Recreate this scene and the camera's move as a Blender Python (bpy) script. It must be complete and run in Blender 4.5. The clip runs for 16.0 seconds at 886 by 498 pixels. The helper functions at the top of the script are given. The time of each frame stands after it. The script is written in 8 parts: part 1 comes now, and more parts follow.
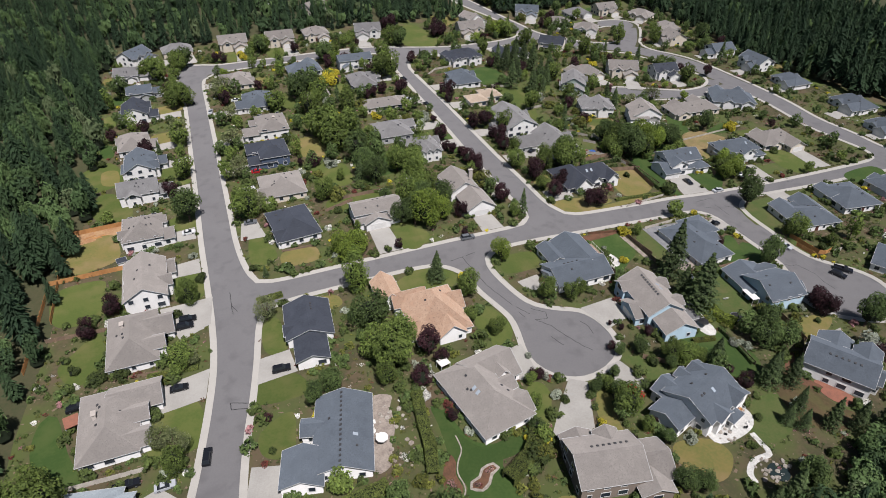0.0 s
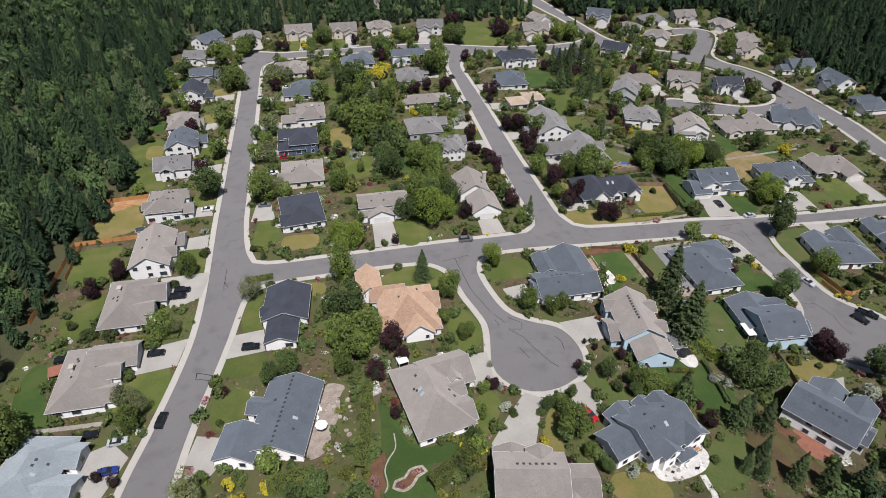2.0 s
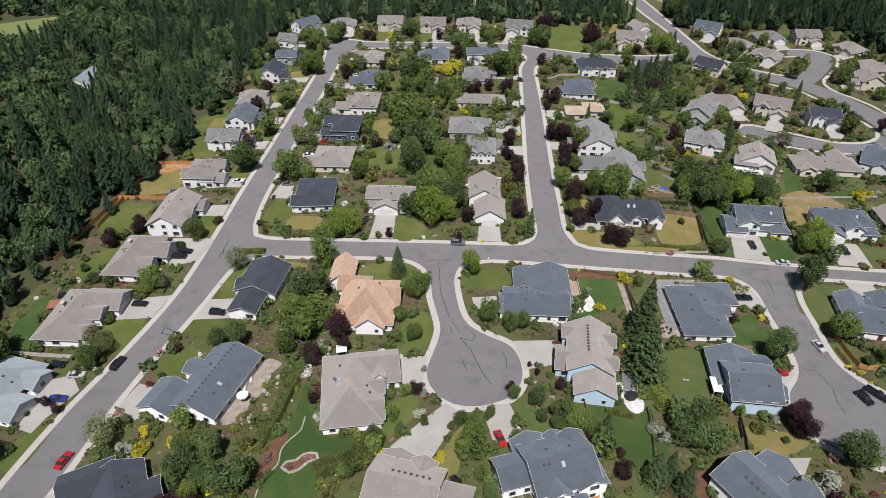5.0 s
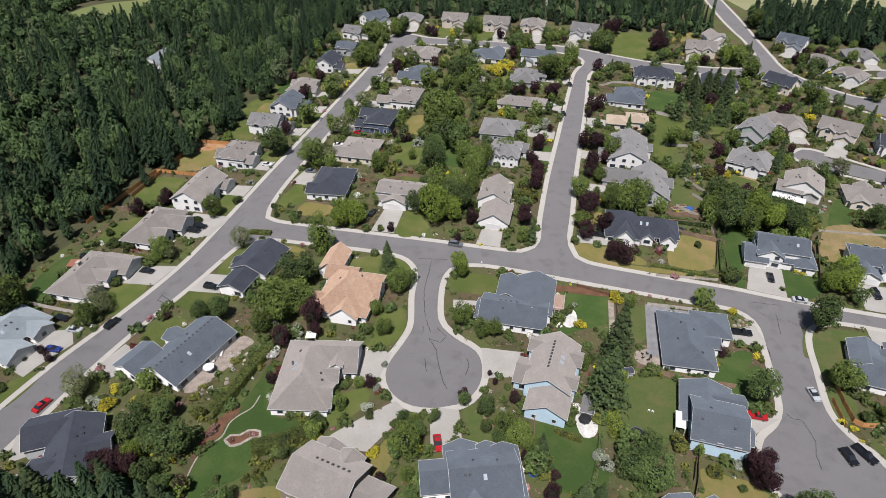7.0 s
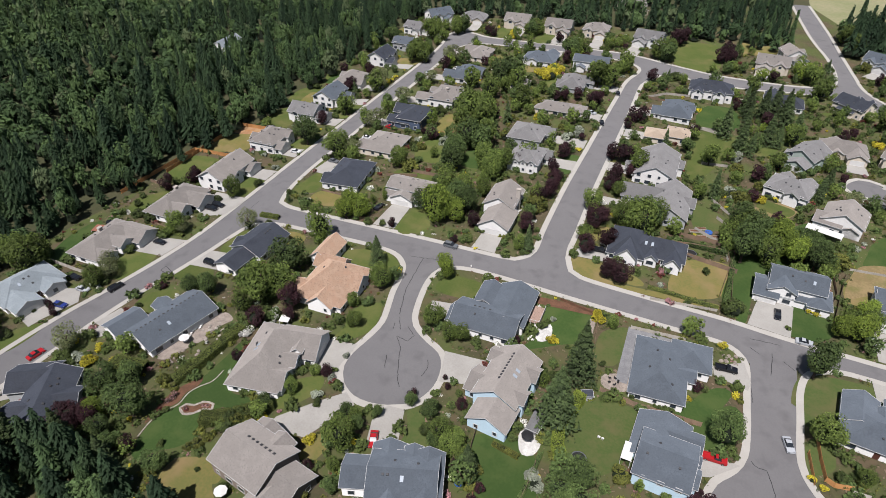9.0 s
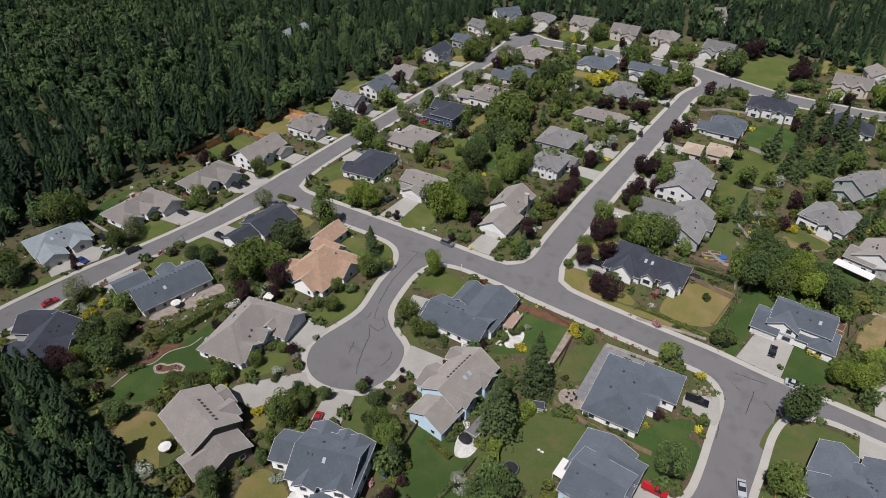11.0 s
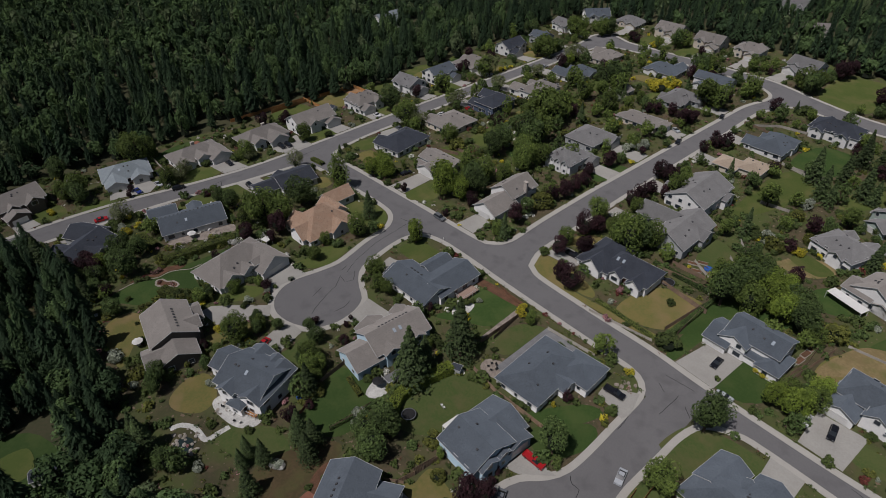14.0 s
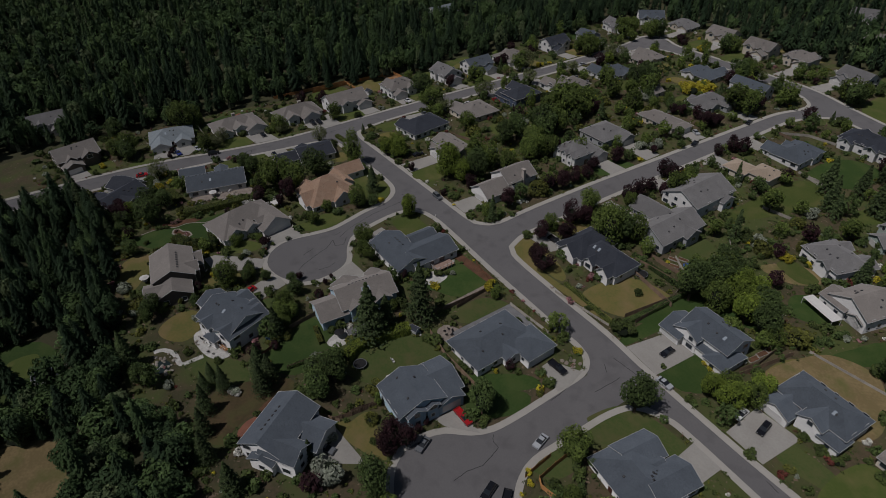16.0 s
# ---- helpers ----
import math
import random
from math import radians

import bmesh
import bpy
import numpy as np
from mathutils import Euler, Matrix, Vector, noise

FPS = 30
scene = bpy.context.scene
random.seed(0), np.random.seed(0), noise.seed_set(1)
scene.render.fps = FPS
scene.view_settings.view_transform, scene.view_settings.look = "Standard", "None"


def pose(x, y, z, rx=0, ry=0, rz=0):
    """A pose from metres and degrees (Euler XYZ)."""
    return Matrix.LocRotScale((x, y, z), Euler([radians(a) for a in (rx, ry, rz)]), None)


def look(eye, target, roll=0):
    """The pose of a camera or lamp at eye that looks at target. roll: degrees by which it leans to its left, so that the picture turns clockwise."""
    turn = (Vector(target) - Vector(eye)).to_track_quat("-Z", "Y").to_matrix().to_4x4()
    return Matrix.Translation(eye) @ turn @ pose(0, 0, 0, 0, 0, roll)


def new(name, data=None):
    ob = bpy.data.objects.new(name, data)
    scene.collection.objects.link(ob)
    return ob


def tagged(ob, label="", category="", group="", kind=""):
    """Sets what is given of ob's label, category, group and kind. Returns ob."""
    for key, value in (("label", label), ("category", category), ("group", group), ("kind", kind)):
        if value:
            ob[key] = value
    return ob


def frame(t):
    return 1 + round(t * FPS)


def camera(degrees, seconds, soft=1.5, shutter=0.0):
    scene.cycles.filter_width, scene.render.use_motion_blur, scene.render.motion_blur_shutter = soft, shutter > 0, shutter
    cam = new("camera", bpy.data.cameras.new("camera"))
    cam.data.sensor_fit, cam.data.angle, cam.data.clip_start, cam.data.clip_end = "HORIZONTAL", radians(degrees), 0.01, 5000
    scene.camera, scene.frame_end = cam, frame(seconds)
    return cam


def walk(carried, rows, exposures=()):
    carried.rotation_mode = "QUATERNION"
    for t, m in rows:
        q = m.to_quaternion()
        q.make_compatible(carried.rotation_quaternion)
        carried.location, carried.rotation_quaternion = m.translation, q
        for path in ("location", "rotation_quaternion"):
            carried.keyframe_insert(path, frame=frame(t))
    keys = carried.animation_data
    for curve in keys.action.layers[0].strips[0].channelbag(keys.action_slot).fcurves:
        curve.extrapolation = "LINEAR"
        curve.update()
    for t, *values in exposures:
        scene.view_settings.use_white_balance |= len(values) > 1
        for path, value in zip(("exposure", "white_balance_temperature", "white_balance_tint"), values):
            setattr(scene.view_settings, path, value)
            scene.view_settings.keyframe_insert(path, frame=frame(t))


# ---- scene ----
cam = camera(70.6, 16.0, 0.5)
# the walk's rows are in the path's own axes; this pose lays them level over the ground, in metres
METRES, EYE, TILT, LEAN, TURN = 250.0, 120.5, -91.7036, -27.9835, 0.6325
ROWS = [
    (0.0, 0.0, 0.0, 0.0, 28.18, 55.68, 21.45),
    (0.5, 0.0258, 0.0131, -0.0103, 28.14, 55.62, 19.15),
    (1.0, 0.0516, 0.0262, -0.0192, 28.12, 55.54, 16.77),
    (1.5, 0.0782, 0.0396, -0.0268, 28.12, 55.49, 14.15),
    (2.0, 0.1041, 0.0534, -0.0329, 28.08, 55.45, 11.54),
    (2.5, 0.1308, 0.0669, -0.0378, 28.04, 55.39, 9.08),
    (3.0, 0.1575, 0.0807, -0.0414, 28.01, 55.32, 6.72),
    (3.5, 0.1853, 0.0948, -0.0436, 28.0, 55.28, 4.19),
    (4.0, 0.2124, 0.1085, -0.0445, 27.95, 55.23, 1.82),
    (6.5, 0.3464, 0.1757, -0.0302, 27.85, 54.95, -10.41),
    (7.0, 0.3728, 0.1887, -0.0236, 27.84, 54.88, -12.93),
    (7.5, 0.3991, 0.2017, -0.0155, 27.81, 54.83, -15.44),
    (8.0, 0.4251, 0.2149, -0.0062, 27.83, 54.76, -17.9),
    (8.5, 0.4509, 0.2277, 0.0043, 27.84, 54.71, -20.37),
    (9.0, 0.4758, 0.2398, 0.0158, 27.82, 54.66, -22.76),
    (11.5, 0.6009, 0.303, 0.0794, 27.79, 54.52, -35.29),
    (12.0, 0.6278, 0.3167, 0.0895, 27.77, 54.54, -37.62),
    (12.5, 0.6551, 0.3305, 0.1002, 27.74, 54.55, -40.05),
    (13.0, 0.6822, 0.3443, 0.1116, 27.74, 54.53, -42.37),
    (13.5, 0.7095, 0.3581, 0.124, 27.75, 54.49, -44.69),
    (14.0, 0.7373, 0.3722, 0.1364, 27.72, 54.5, -46.98),
    (14.5, 0.7656, 0.3866, 0.1497, 27.71, 54.5, -49.27),
    (15.0, 0.7934, 0.4009, 0.1634, 27.75, 54.47, -51.51),
    (15.5, 0.8208, 0.4147, 0.1788, 27.77, 54.45, -53.72),
    (16.0, 0.8467, 0.4278, 0.1953, 27.77, 54.45, -55.84),
]
EXPOSURES = [(0.0, -0.11), (6.0, -0.06), (9.2, -0.04), (11.0, -0.34), (12.0, -0.57), (12.5, -0.67), (13.5, -0.93), (14.5, -1.2), (15.5, -1.49), (16.0, -1.63)]
walk(cam, [(t, pose(0, 0, EYE, TILT, LEAN, TURN) @ pose(METRES * x, METRES * y, METRES * z, 90 + pitch, roll, yaw)) for t, x, y, z, yaw, pitch, roll in ROWS], EXPOSURES)

# ---- light ----
SUN_UP, SUN_ROUND = 62.0, 178.0      # degrees above the horizon; clockwise from +y
world = bpy.data.worlds.new("sky")
scene.world = world
world.use_nodes = True
wn = world.node_tree
sky = wn.nodes.new("ShaderNodeTexSky")
sky.sky_type, sky.sun_disc = "NISHITA", False
sky.sun_elevation, sky.sun_rotation = radians(SUN_UP), radians(SUN_ROUND)
wn.nodes["Background"].inputs["Strength"].default_value = 0.05
wn.links.new(sky.outputs["Color"], wn.nodes["Background"].inputs["Color"])
sun_data = bpy.data.lights.new("sun", "SUN")
sun_data.energy, sun_data.angle, sun_data.color = 5.0, radians(0.5), (1.0, 0.957, 0.982)
sun = new("sun", sun_data)
to_sun = Vector((math.sin(radians(SUN_ROUND)) * math.cos(radians(SUN_UP)), math.cos(radians(SUN_ROUND)) * math.cos(radians(SUN_UP)), math.sin(radians(SUN_UP))))
sun.matrix_world = look(to_sun * 300, (0, 0, 0))

# the gentle hill on which the estate lies: metres at x, plus metres at y
HILL_X = (np.array([-400, -60, -25, -10, 5, 40, 70, 100, 116, 140, 156, 172, 200, 420.0]), np.array([-2.0, -2.0, -1.6, -0.9, 0.3, 0.9, 1.2, 0.9, 0.3, -1.2, -2.2, -2.9, -3.3, -3.3]))
HILL_Y = (np.array([-60, 40, 80, 120, 165, 268, 358, 420, 700.0]), np.array([0.6, 0.6, 0.5, 0.1, 0.0, -1.0, -2.0, -2.2, -2.2]))


def eased(table):
    s = np.arange(-700, 1000, 2.0)
    return s, sum(np.interp(s + k * 6, *table) * c for k, c in ((-2, 1), (-1, 2), (0, 3), (1, 2), (2, 1))) / 9


HILL_X, HILL_Y = eased(HILL_X), eased(HILL_Y)


def rise(x, y):
    """Height of the bare ground."""
    return float(np.interp(x, *HILL_X) + np.interp(y, *HILL_Y))


rnd = random.Random(7)
npr = np.random.RandomState(11)

# ---- materials ----


def shade(name, base, second=None, coarse=0.25, fine=3.0, amount=0.5, rough=0.85, bump=0.0, bump_scale=20.0, island=0.0, obj=0.0, metal=0.0,
          speck=None, speck_at=0.62, speck_scale=1.5, third=None, third_at=0.6, third_scale=0.08, spec=0.3, translucent=0.0):
    """Procedural surface: two tones blended by noise at two scales, with optional third tone, specks, and variation by island and object."""
    m = bpy.data.materials.new(name)
    m.use_nodes = True
    nt = m.node_tree
    nodes, links = nt.nodes, nt.links
    b = nodes["Principled BSDF"]
    second = second or tuple(c * 0.7 for c in base)
    geo = nodes.new("ShaderNodeNewGeometry")

    def noise_tex(scale, detail=3.0):
        n = nodes.new("ShaderNodeTexNoise")
        n.inputs["Scale"].default_value, n.inputs["Detail"].default_value = scale, detail
        links.new(geo.outputs["Position"], n.inputs["Vector"])
        return n.outputs["Fac"]

    def ramp(fac, lo, hi):
        r = nodes.new("ShaderNodeMapRange")
        r.inputs["From Min"].default_value, r.inputs["From Max"].default_value = lo, hi
        links.new(fac, r.inputs["Value"])
        return r.outputs["Result"]

    def mix(fac, a, c):
        x = nodes.new("ShaderNodeMix")
        x.data_type = "RGBA"
        if isinstance(fac, float):
            x.inputs[0].default_value = fac
        else:
            links.new(fac, x.inputs[0])
        for i, v in ((6, a), (7, c)):
            if isinstance(v, tuple):
                x.inputs[i].default_value = (*v, 1)
            else:
                links.new(v, x.inputs[i])
        return x.outputs[2]

    avg = nodes.new("ShaderNodeMath")
    avg.operation = "MULTIPLY_ADD"
    links.new(noise_tex(coarse, 4.0), avg.inputs[0])
    avg.inputs[1].default_value = 0.55
    half = nodes.new("ShaderNodeMath")
    half.operation = "MULTIPLY"
    links.new(noise_tex(fine, 3.0), half.inputs[0])
    half.inputs[1].default_value = 0.45
    links.new(half.outputs[0], avg.inputs[2])
    col = mix(ramp(avg.outputs[0], 0.5 - 0.25 * (1.2 - amount), 0.5 + 0.25 * (1.2 - amount)), base, second)
    if third:
        col = mix(ramp(noise_tex(third_scale, 5.0), third_at - 0.1, third_at + 0.1), col, third)
    if speck:
        col = mix(ramp(noise_tex(speck_scale, 2.0), speck_at - 0.02, speck_at + 0.03), col, speck)
    if island or obj:
        hsv = nodes.new("ShaderNodeHueSaturation")
        total = None
        for width, socket in ((island, geo.outputs["Random Per Island"]), (obj, nodes.new("ShaderNodeObjectInfo").outputs["Random"])):
            if width:
                k = nodes.new("ShaderNodeMapRange")
                k.inputs["To Min"].default_value, k.inputs["To Max"].default_value = 1 - width, 1 + width
                links.new(socket, k.inputs["Value"])
                if total is None:
                    total = k.outputs["Result"]
                else:
                    mul = nodes.new("ShaderNodeMath")
                    mul.operation = "MULTIPLY"
                    links.new(total, mul.inputs[0])
                    links.new(k.outputs["Result"], mul.inputs[1])
                    total = mul.outputs[0]
        links.new(total, hsv.inputs["Value"])
        links.new(col, hsv.inputs["Color"])
        col = hsv.outputs["Color"]
    links.new(col, b.inputs["Base Color"])
    b.inputs["Roughness"].default_value, b.inputs["Metallic"].default_value = rough, metal
    b.inputs["Specular IOR Level"].default_value = spec
    b.inputs["Diffuse Roughness"].default_value = 1.0 if rough > 0.6 else 0.0
    if bump:
        bp = nodes.new("ShaderNodeBump")
        bp.inputs["Strength"].default_value, bp.inputs["Distance"].default_value = bump, 0.05
        links.new(noise_tex(bump_scale, 3.0), bp.inputs["Height"])
        links.new(bp.outputs["Normal"], b.inputs["Normal"])
    if translucent:
        tr = nodes.new("ShaderNodeBsdfTranslucent")
        links.new(col, tr.inputs["Color"])
        ms = nodes.new("ShaderNodeMixShader")
        ms.inputs[0].default_value = translucent
        links.new(b.outputs[0], ms.inputs[1])
        links.new(tr.outputs[0], ms.inputs[2])
        links.new(ms.outputs[0], nodes["Material Output"].inputs["Surface"])
    return m


M_FOREST_FLOOR = shade("forest_floor", (0.05, 0.06, 0.025), (0.085, 0.075, 0.04), 0.05, 1.2)
M_GREENFIELD = shade("green_meadow", (0.13, 0.17, 0.055), (0.19, 0.2, 0.08), 0.03, 0.4)
M_FIELD = shade("meadow", (0.2, 0.22, 0.1), (0.31, 0.28, 0.17), 0.03, 0.4)
M_YARD = shade("garden_soil", (0.113, 0.085, 0.05), (0.07, 0.066, 0.032), 0.12, 0.9, 0.95, bump=0.6, bump_scale=4.0, third=(0.084, 0.104, 0.031), third_at=0.51, third_scale=0.09,
               speck=(0.2, 0.145, 0.1), speck_at=0.66, speck_scale=0.9)
M_ASPHALT = shade("asphalt", (0.16, 0.155, 0.155), (0.185, 0.18, 0.178), 0.08, 2.5, 0.6, 0.9, 0.2, 30, third=(0.145, 0.14, 0.14), third_scale=0.25, third_at=0.62)
M_TAR = shade("tar_seal", (0.02, 0.02, 0.022), (0.035, 0.035, 0.035), 0.5, 5.0, rough=0.6)
M_KERB = shade("kerb_concrete", (0.46, 0.44, 0.4), (0.4, 0.38, 0.34), 0.3, 4.0, 0.5, 0.9, 0.2, 25)
M_DRIVE = shade("driveway_concrete", (0.4, 0.385, 0.35), (0.33, 0.315, 0.285), 0.2, 2.5, 0.6, 0.9, 0.2, 25)
M_PAVE = shade("grey_paving", (0.25, 0.25, 0.25), (0.19, 0.19, 0.195), 0.5, 2.5, 0.8, 0.9, 0.3, 10)
M_STONE = shade("weathered_boulder", (0.42, 0.38, 0.33), (0.27, 0.24, 0.2), 0.7, 3.0, 0.9, 0.9, 0.6, 6)
M_PALE = shade("pale_stone", (0.68, 0.67, 0.63), (0.46, 0.45, 0.42), 0.6, 3.0, 0.7, 0.85, 0.4, 8)
M_PATIO = shade("patio_stone", (0.36, 0.31, 0.26), (0.24, 0.2, 0.17), 0.6, 2.5, 0.8, 0.9, 0.4, 8)
M_BRICK = shade("brick_paving", (0.33, 0.14, 0.09), (0.24, 0.11, 0.075), 0.6, 4.0, 0.7)
M_BARK = shade("bark_mulch", (0.17, 0.085, 0.05), (0.11, 0.06, 0.035), 0.5, 3.0, 0.8, bump=0.5, bump_scale=6.0)
M_CLAY = shade("bare_clay", (0.42, 0.27, 0.14), (0.33, 0.18, 0.09), 0.3, 1.5, 0.8)
M_LAWN = shade("lawn", (0.078, 0.108, 0.024), (0.098, 0.12, 0.03), 0.15, 1.6, 0.9, 0.9, 0.5, 12, third=(0.135, 0.135, 0.045), third_at=0.6, third_scale=0.13, obj=0.14)
M_LUSH = shade("lush_lawn", (0.041, 0.078, 0.017), (0.053, 0.09, 0.021), 0.12, 1.4, 0.9, 0.9, 0.5, 12, obj=0.1, third=(0.07, 0.1, 0.027), third_at=0.62, third_scale=0.12)
M_BROWN = shade("brown_lawn", (0.115, 0.08, 0.04), (0.085, 0.064, 0.03), 0.2, 1.6, 0.9, 0.9, 0.5, 12, third=(0.1, 0.1, 0.035), third_at=0.58, third_scale=0.15)
M_OLIVE = shade("olive_lawn", (0.068, 0.1, 0.026), (0.09, 0.108, 0.034), 0.12, 1.6, 0.9, 0.9, 0.5, 12, third=(0.122, 0.112, 0.046), third_at=0.62, third_scale=0.14, obj=0.1)
M_TAN = shade("parched_lawn", (0.27, 0.205, 0.1), (0.21, 0.16, 0.075), 0.2, 1.6, 0.9, 0.9, 0.5, 12, third=(0.15, 0.15, 0.05), third_at=0.6, third_scale=0.15)
M_DRY = shade("dry_lawn", (0.2, 0.165, 0.055), (0.15, 0.15, 0.045), 0.2, 1.6, 0.8, 0.9, 0.5, 12, third=(0.24, 0.18, 0.08), third_at=0.6, third_scale=0.12)


def roof_mat(name, a, c):
    return shade(name, tuple(v * 1.05 for v in a), tuple(v * 0.95 for v in c), 0.3, 2.6, 0.7, 0.85, 0.8, 5.0, obj=0.09, speck=tuple(v * 0.8 for v in a), speck_at=0.6, speck_scale=3.0, third=tuple(v * 0.9 for v in a), third_at=0.55, third_scale=0.5)


ROOF = {
    "taupe": roof_mat("taupe_shingles", (0.29, 0.265, 0.24), (0.252, 0.231, 0.21)),
    "grey": roof_mat("grey_shingles", (0.24, 0.235, 0.23), (0.19, 0.185, 0.18)),
    "slate": roof_mat("slate_blue_shingles", (0.128, 0.15, 0.174), (0.102, 0.12, 0.141)),
    "dark": roof_mat("charcoal_shingles", (0.06, 0.068, 0.085), (0.042, 0.048, 0.062)),
    "pale": roof_mat("pale_blue_shingles", (0.3, 0.34, 0.36), (0.25, 0.285, 0.3)),
    "orange": shade("cedar_shakes", (0.47, 0.33, 0.235), (0.38, 0.26, 0.18), 0.6, 4.0, 0.9, 0.9, 0.8, 5.0, speck=(0.3, 0.205, 0.145), speck_at=0.62, speck_scale=2.6, third=(0.44, 0.29, 0.2), third_at=0.58, third_scale=0.6),
    "tan": roof_mat("tan_shingles", (0.47, 0.38, 0.29), (0.4, 0.32, 0.24)),
}


def wall_mat(name, c):
    return shade(name, c, tuple(v * 0.86 for v in c), 0.4, 3.0, 0.5, 0.7, 0.15, 10.0)


WALL = {
    "white": wall_mat("white_siding", (0.8, 0.79, 0.76)), "cream": wall_mat("cream_siding", (0.7, 0.63, 0.52)), "grey": wall_mat("grey_siding", (0.42, 0.43, 0.43)),
    "blue": wall_mat("light_blue_siding", (0.42, 0.55, 0.62)), "navy": wall_mat("navy_siding", (0.09, 0.12, 0.18)), "brown": wall_mat("brown_siding", (0.17, 0.14, 0.115)),
    "green": wall_mat("sage_siding", (0.38, 0.45, 0.4)),
}
M_TRIM = shade("white_trim", (0.68, 0.68, 0.66), (0.56, 0.56, 0.55), 0.5, 4.0, rough=0.6)
M_GLASS = shade("window_glass", (0.03, 0.04, 0.05), (0.05, 0.06, 0.075), 0.4, 2.0, rough=0.08, spec=0.6)
M_SKYLIGHT = shade("skylight_glass", (0.35, 0.4, 0.45), (0.45, 0.5, 0.54), 0.5, 2.0, rough=0.1, spec=0.6)
M_GARAGE = shade("garage_door_paint", (0.78, 0.77, 0.74), (0.7, 0.69, 0.66), 0.5, 4.0, rough=0.55)
M_DOOR = shade("dark_door_paint", (0.12, 0.05, 0.035), (0.08, 0.035, 0.03), 0.5, 4.0, rough=0.5)
M_VENT = shade("roof_vent_metal", (0.05, 0.05, 0.055), (0.08, 0.08, 0.08), 0.5, 4.0, rough=0.6)
M_CHIM = shade("chimney_siding", (0.5, 0.45, 0.4), (0.4, 0.36, 0.32), 0.5, 4.0)
M_WOOD = shade("weathered_fence_wood", (0.25, 0.17, 0.11), (0.17, 0.125, 0.09), 0.5, 6.0, 0.8, obj=0.12)
M_NEWWOOD = shade("new_cedar_wood", (0.5, 0.26, 0.1), (0.4, 0.19, 0.07), 0.5, 6.0, 0.8, obj=0.1)
M_GREYWOOD = shade("pale_fence_wood", (0.44, 0.41, 0.35), (0.34, 0.31, 0.27), 0.5, 6.0, 0.8, obj=0.1)
M_TRUNK = shade("bark", (0.12, 0.085, 0.06), (0.07, 0.05, 0.035), 1.0, 8.0, 0.8)
M_RUBBER = shade("tyre_rubber", (0.02, 0.02, 0.02), (0.03, 0.03, 0.03), 1.0, 6.0, rough=0.8)
M_RIM = shade("alloy_rim", (0.5, 0.5, 0.52), (0.4, 0.4, 0.42), 1.0, 6.0, rough=0.35, metal=0.8)
M_CARGLASS = shade("car_glass", (0.02, 0.024, 0.03), (0.03, 0.035, 0.04), 1.0, 3.0, rough=0.05, spec=0.7)


def leaf_mat(name, c, d, obj=0.28, island=0.34, translucent=0.2):
    return shade(name, c, tuple(v * 0.8 for v in d), 0.5, 2.2, 0.8, 0.75, island=island, obj=obj, translucent=translucent, spec=0.25)


LEAF = {
    "G": leaf_mat("green_leaves", (0.165, 0.22, 0.05), (0.1, 0.145, 0.036)), "D": leaf_mat("dark_green_leaves", (0.115, 0.165, 0.05), (0.07, 0.108, 0.036)),
    "B": leaf_mat("bright_green_leaves", (0.215, 0.285, 0.045), (0.15, 0.21, 0.038)), "O": leaf_mat("grey_olive_leaves", (0.23, 0.26, 0.11), (0.16, 0.185, 0.085)),
    "P": leaf_mat("plum_leaves", (0.05, 0.02, 0.024), (0.032, 0.015, 0.018), translucent=0.1), "Y": leaf_mat("yellow_leaves", (0.6, 0.52, 0.05), (0.45, 0.4, 0.045)),
    "C": leaf_mat("conifer_needles", (0.098, 0.14, 0.05), (0.058, 0.088, 0.033), translucent=0.15), "S": leaf_mat("shrub_leaves", (0.098, 0.132, 0.036), (0.062, 0.086, 0.028), obj=0.35),
    "L": leaf_mat("lime_leaves", (0.18, 0.19, 0.042), (0.11, 0.125, 0.032), obj=0.3), "K": leaf_mat("column_leaves", (0.17, 0.235, 0.048), (0.105, 0.15, 0.036)),
    "W": leaf_mat("silvery_leaves", (0.4, 0.43, 0.34), (0.26, 0.29, 0.21)),
    **{"forest%d" % i: shade("forest_needles_%d" % i, a, tuple(v * 0.7 for v in a), 0.3, 1.2, 0.9, 0.8, island=0.22, translucent=0.16, spec=0.12)
       for i, a in enumerate(((0.054, 0.093, 0.045), (0.04, 0.071, 0.037), (0.07, 0.115, 0.052), (0.095, 0.154, 0.062), (0.135, 0.208, 0.078), (0.17, 0.22, 0.106)))},
}
# near-black fill within crowns and hedges: shade among the leaves, put into colour
M_SHADE_CORE = shade("foliage_shade", (0.014, 0.022, 0.009), (0.009, 0.014, 0.006), 0.5, 2.0)
M_PINK = leaf_mat("pink_blossom", (0.45, 0.24, 0.24), (0.28, 0.15, 0.15))
M_WHITEFLOWER = leaf_mat("white_blossom", (0.78, 0.77, 0.72), (0.66, 0.65, 0.58))
M_RED = leaf_mat("red_leaves", (0.2, 0.06, 0.045), (0.12, 0.045, 0.035))
M_BRIGHTHEDGE = leaf_mat("bright_hedge_leaves", (0.2, 0.25, 0.04), (0.14, 0.18, 0.034))
M_HEDGE = leaf_mat("hedge_leaves", (0.15, 0.18, 0.045), (0.1, 0.125, 0.034))

# ---- builders ----


def mesh_of(name, verts, faces, material, smooth=False):
    me = bpy.data.meshes.new(name)
    me.from_pydata([tuple(v) for v in verts], [], faces)
    if material:
        me.materials.append(material)
    if smooth:
        me.polygons.foreach_set("use_smooth", [True] * len(me.polygons))
    me.update()
    return me


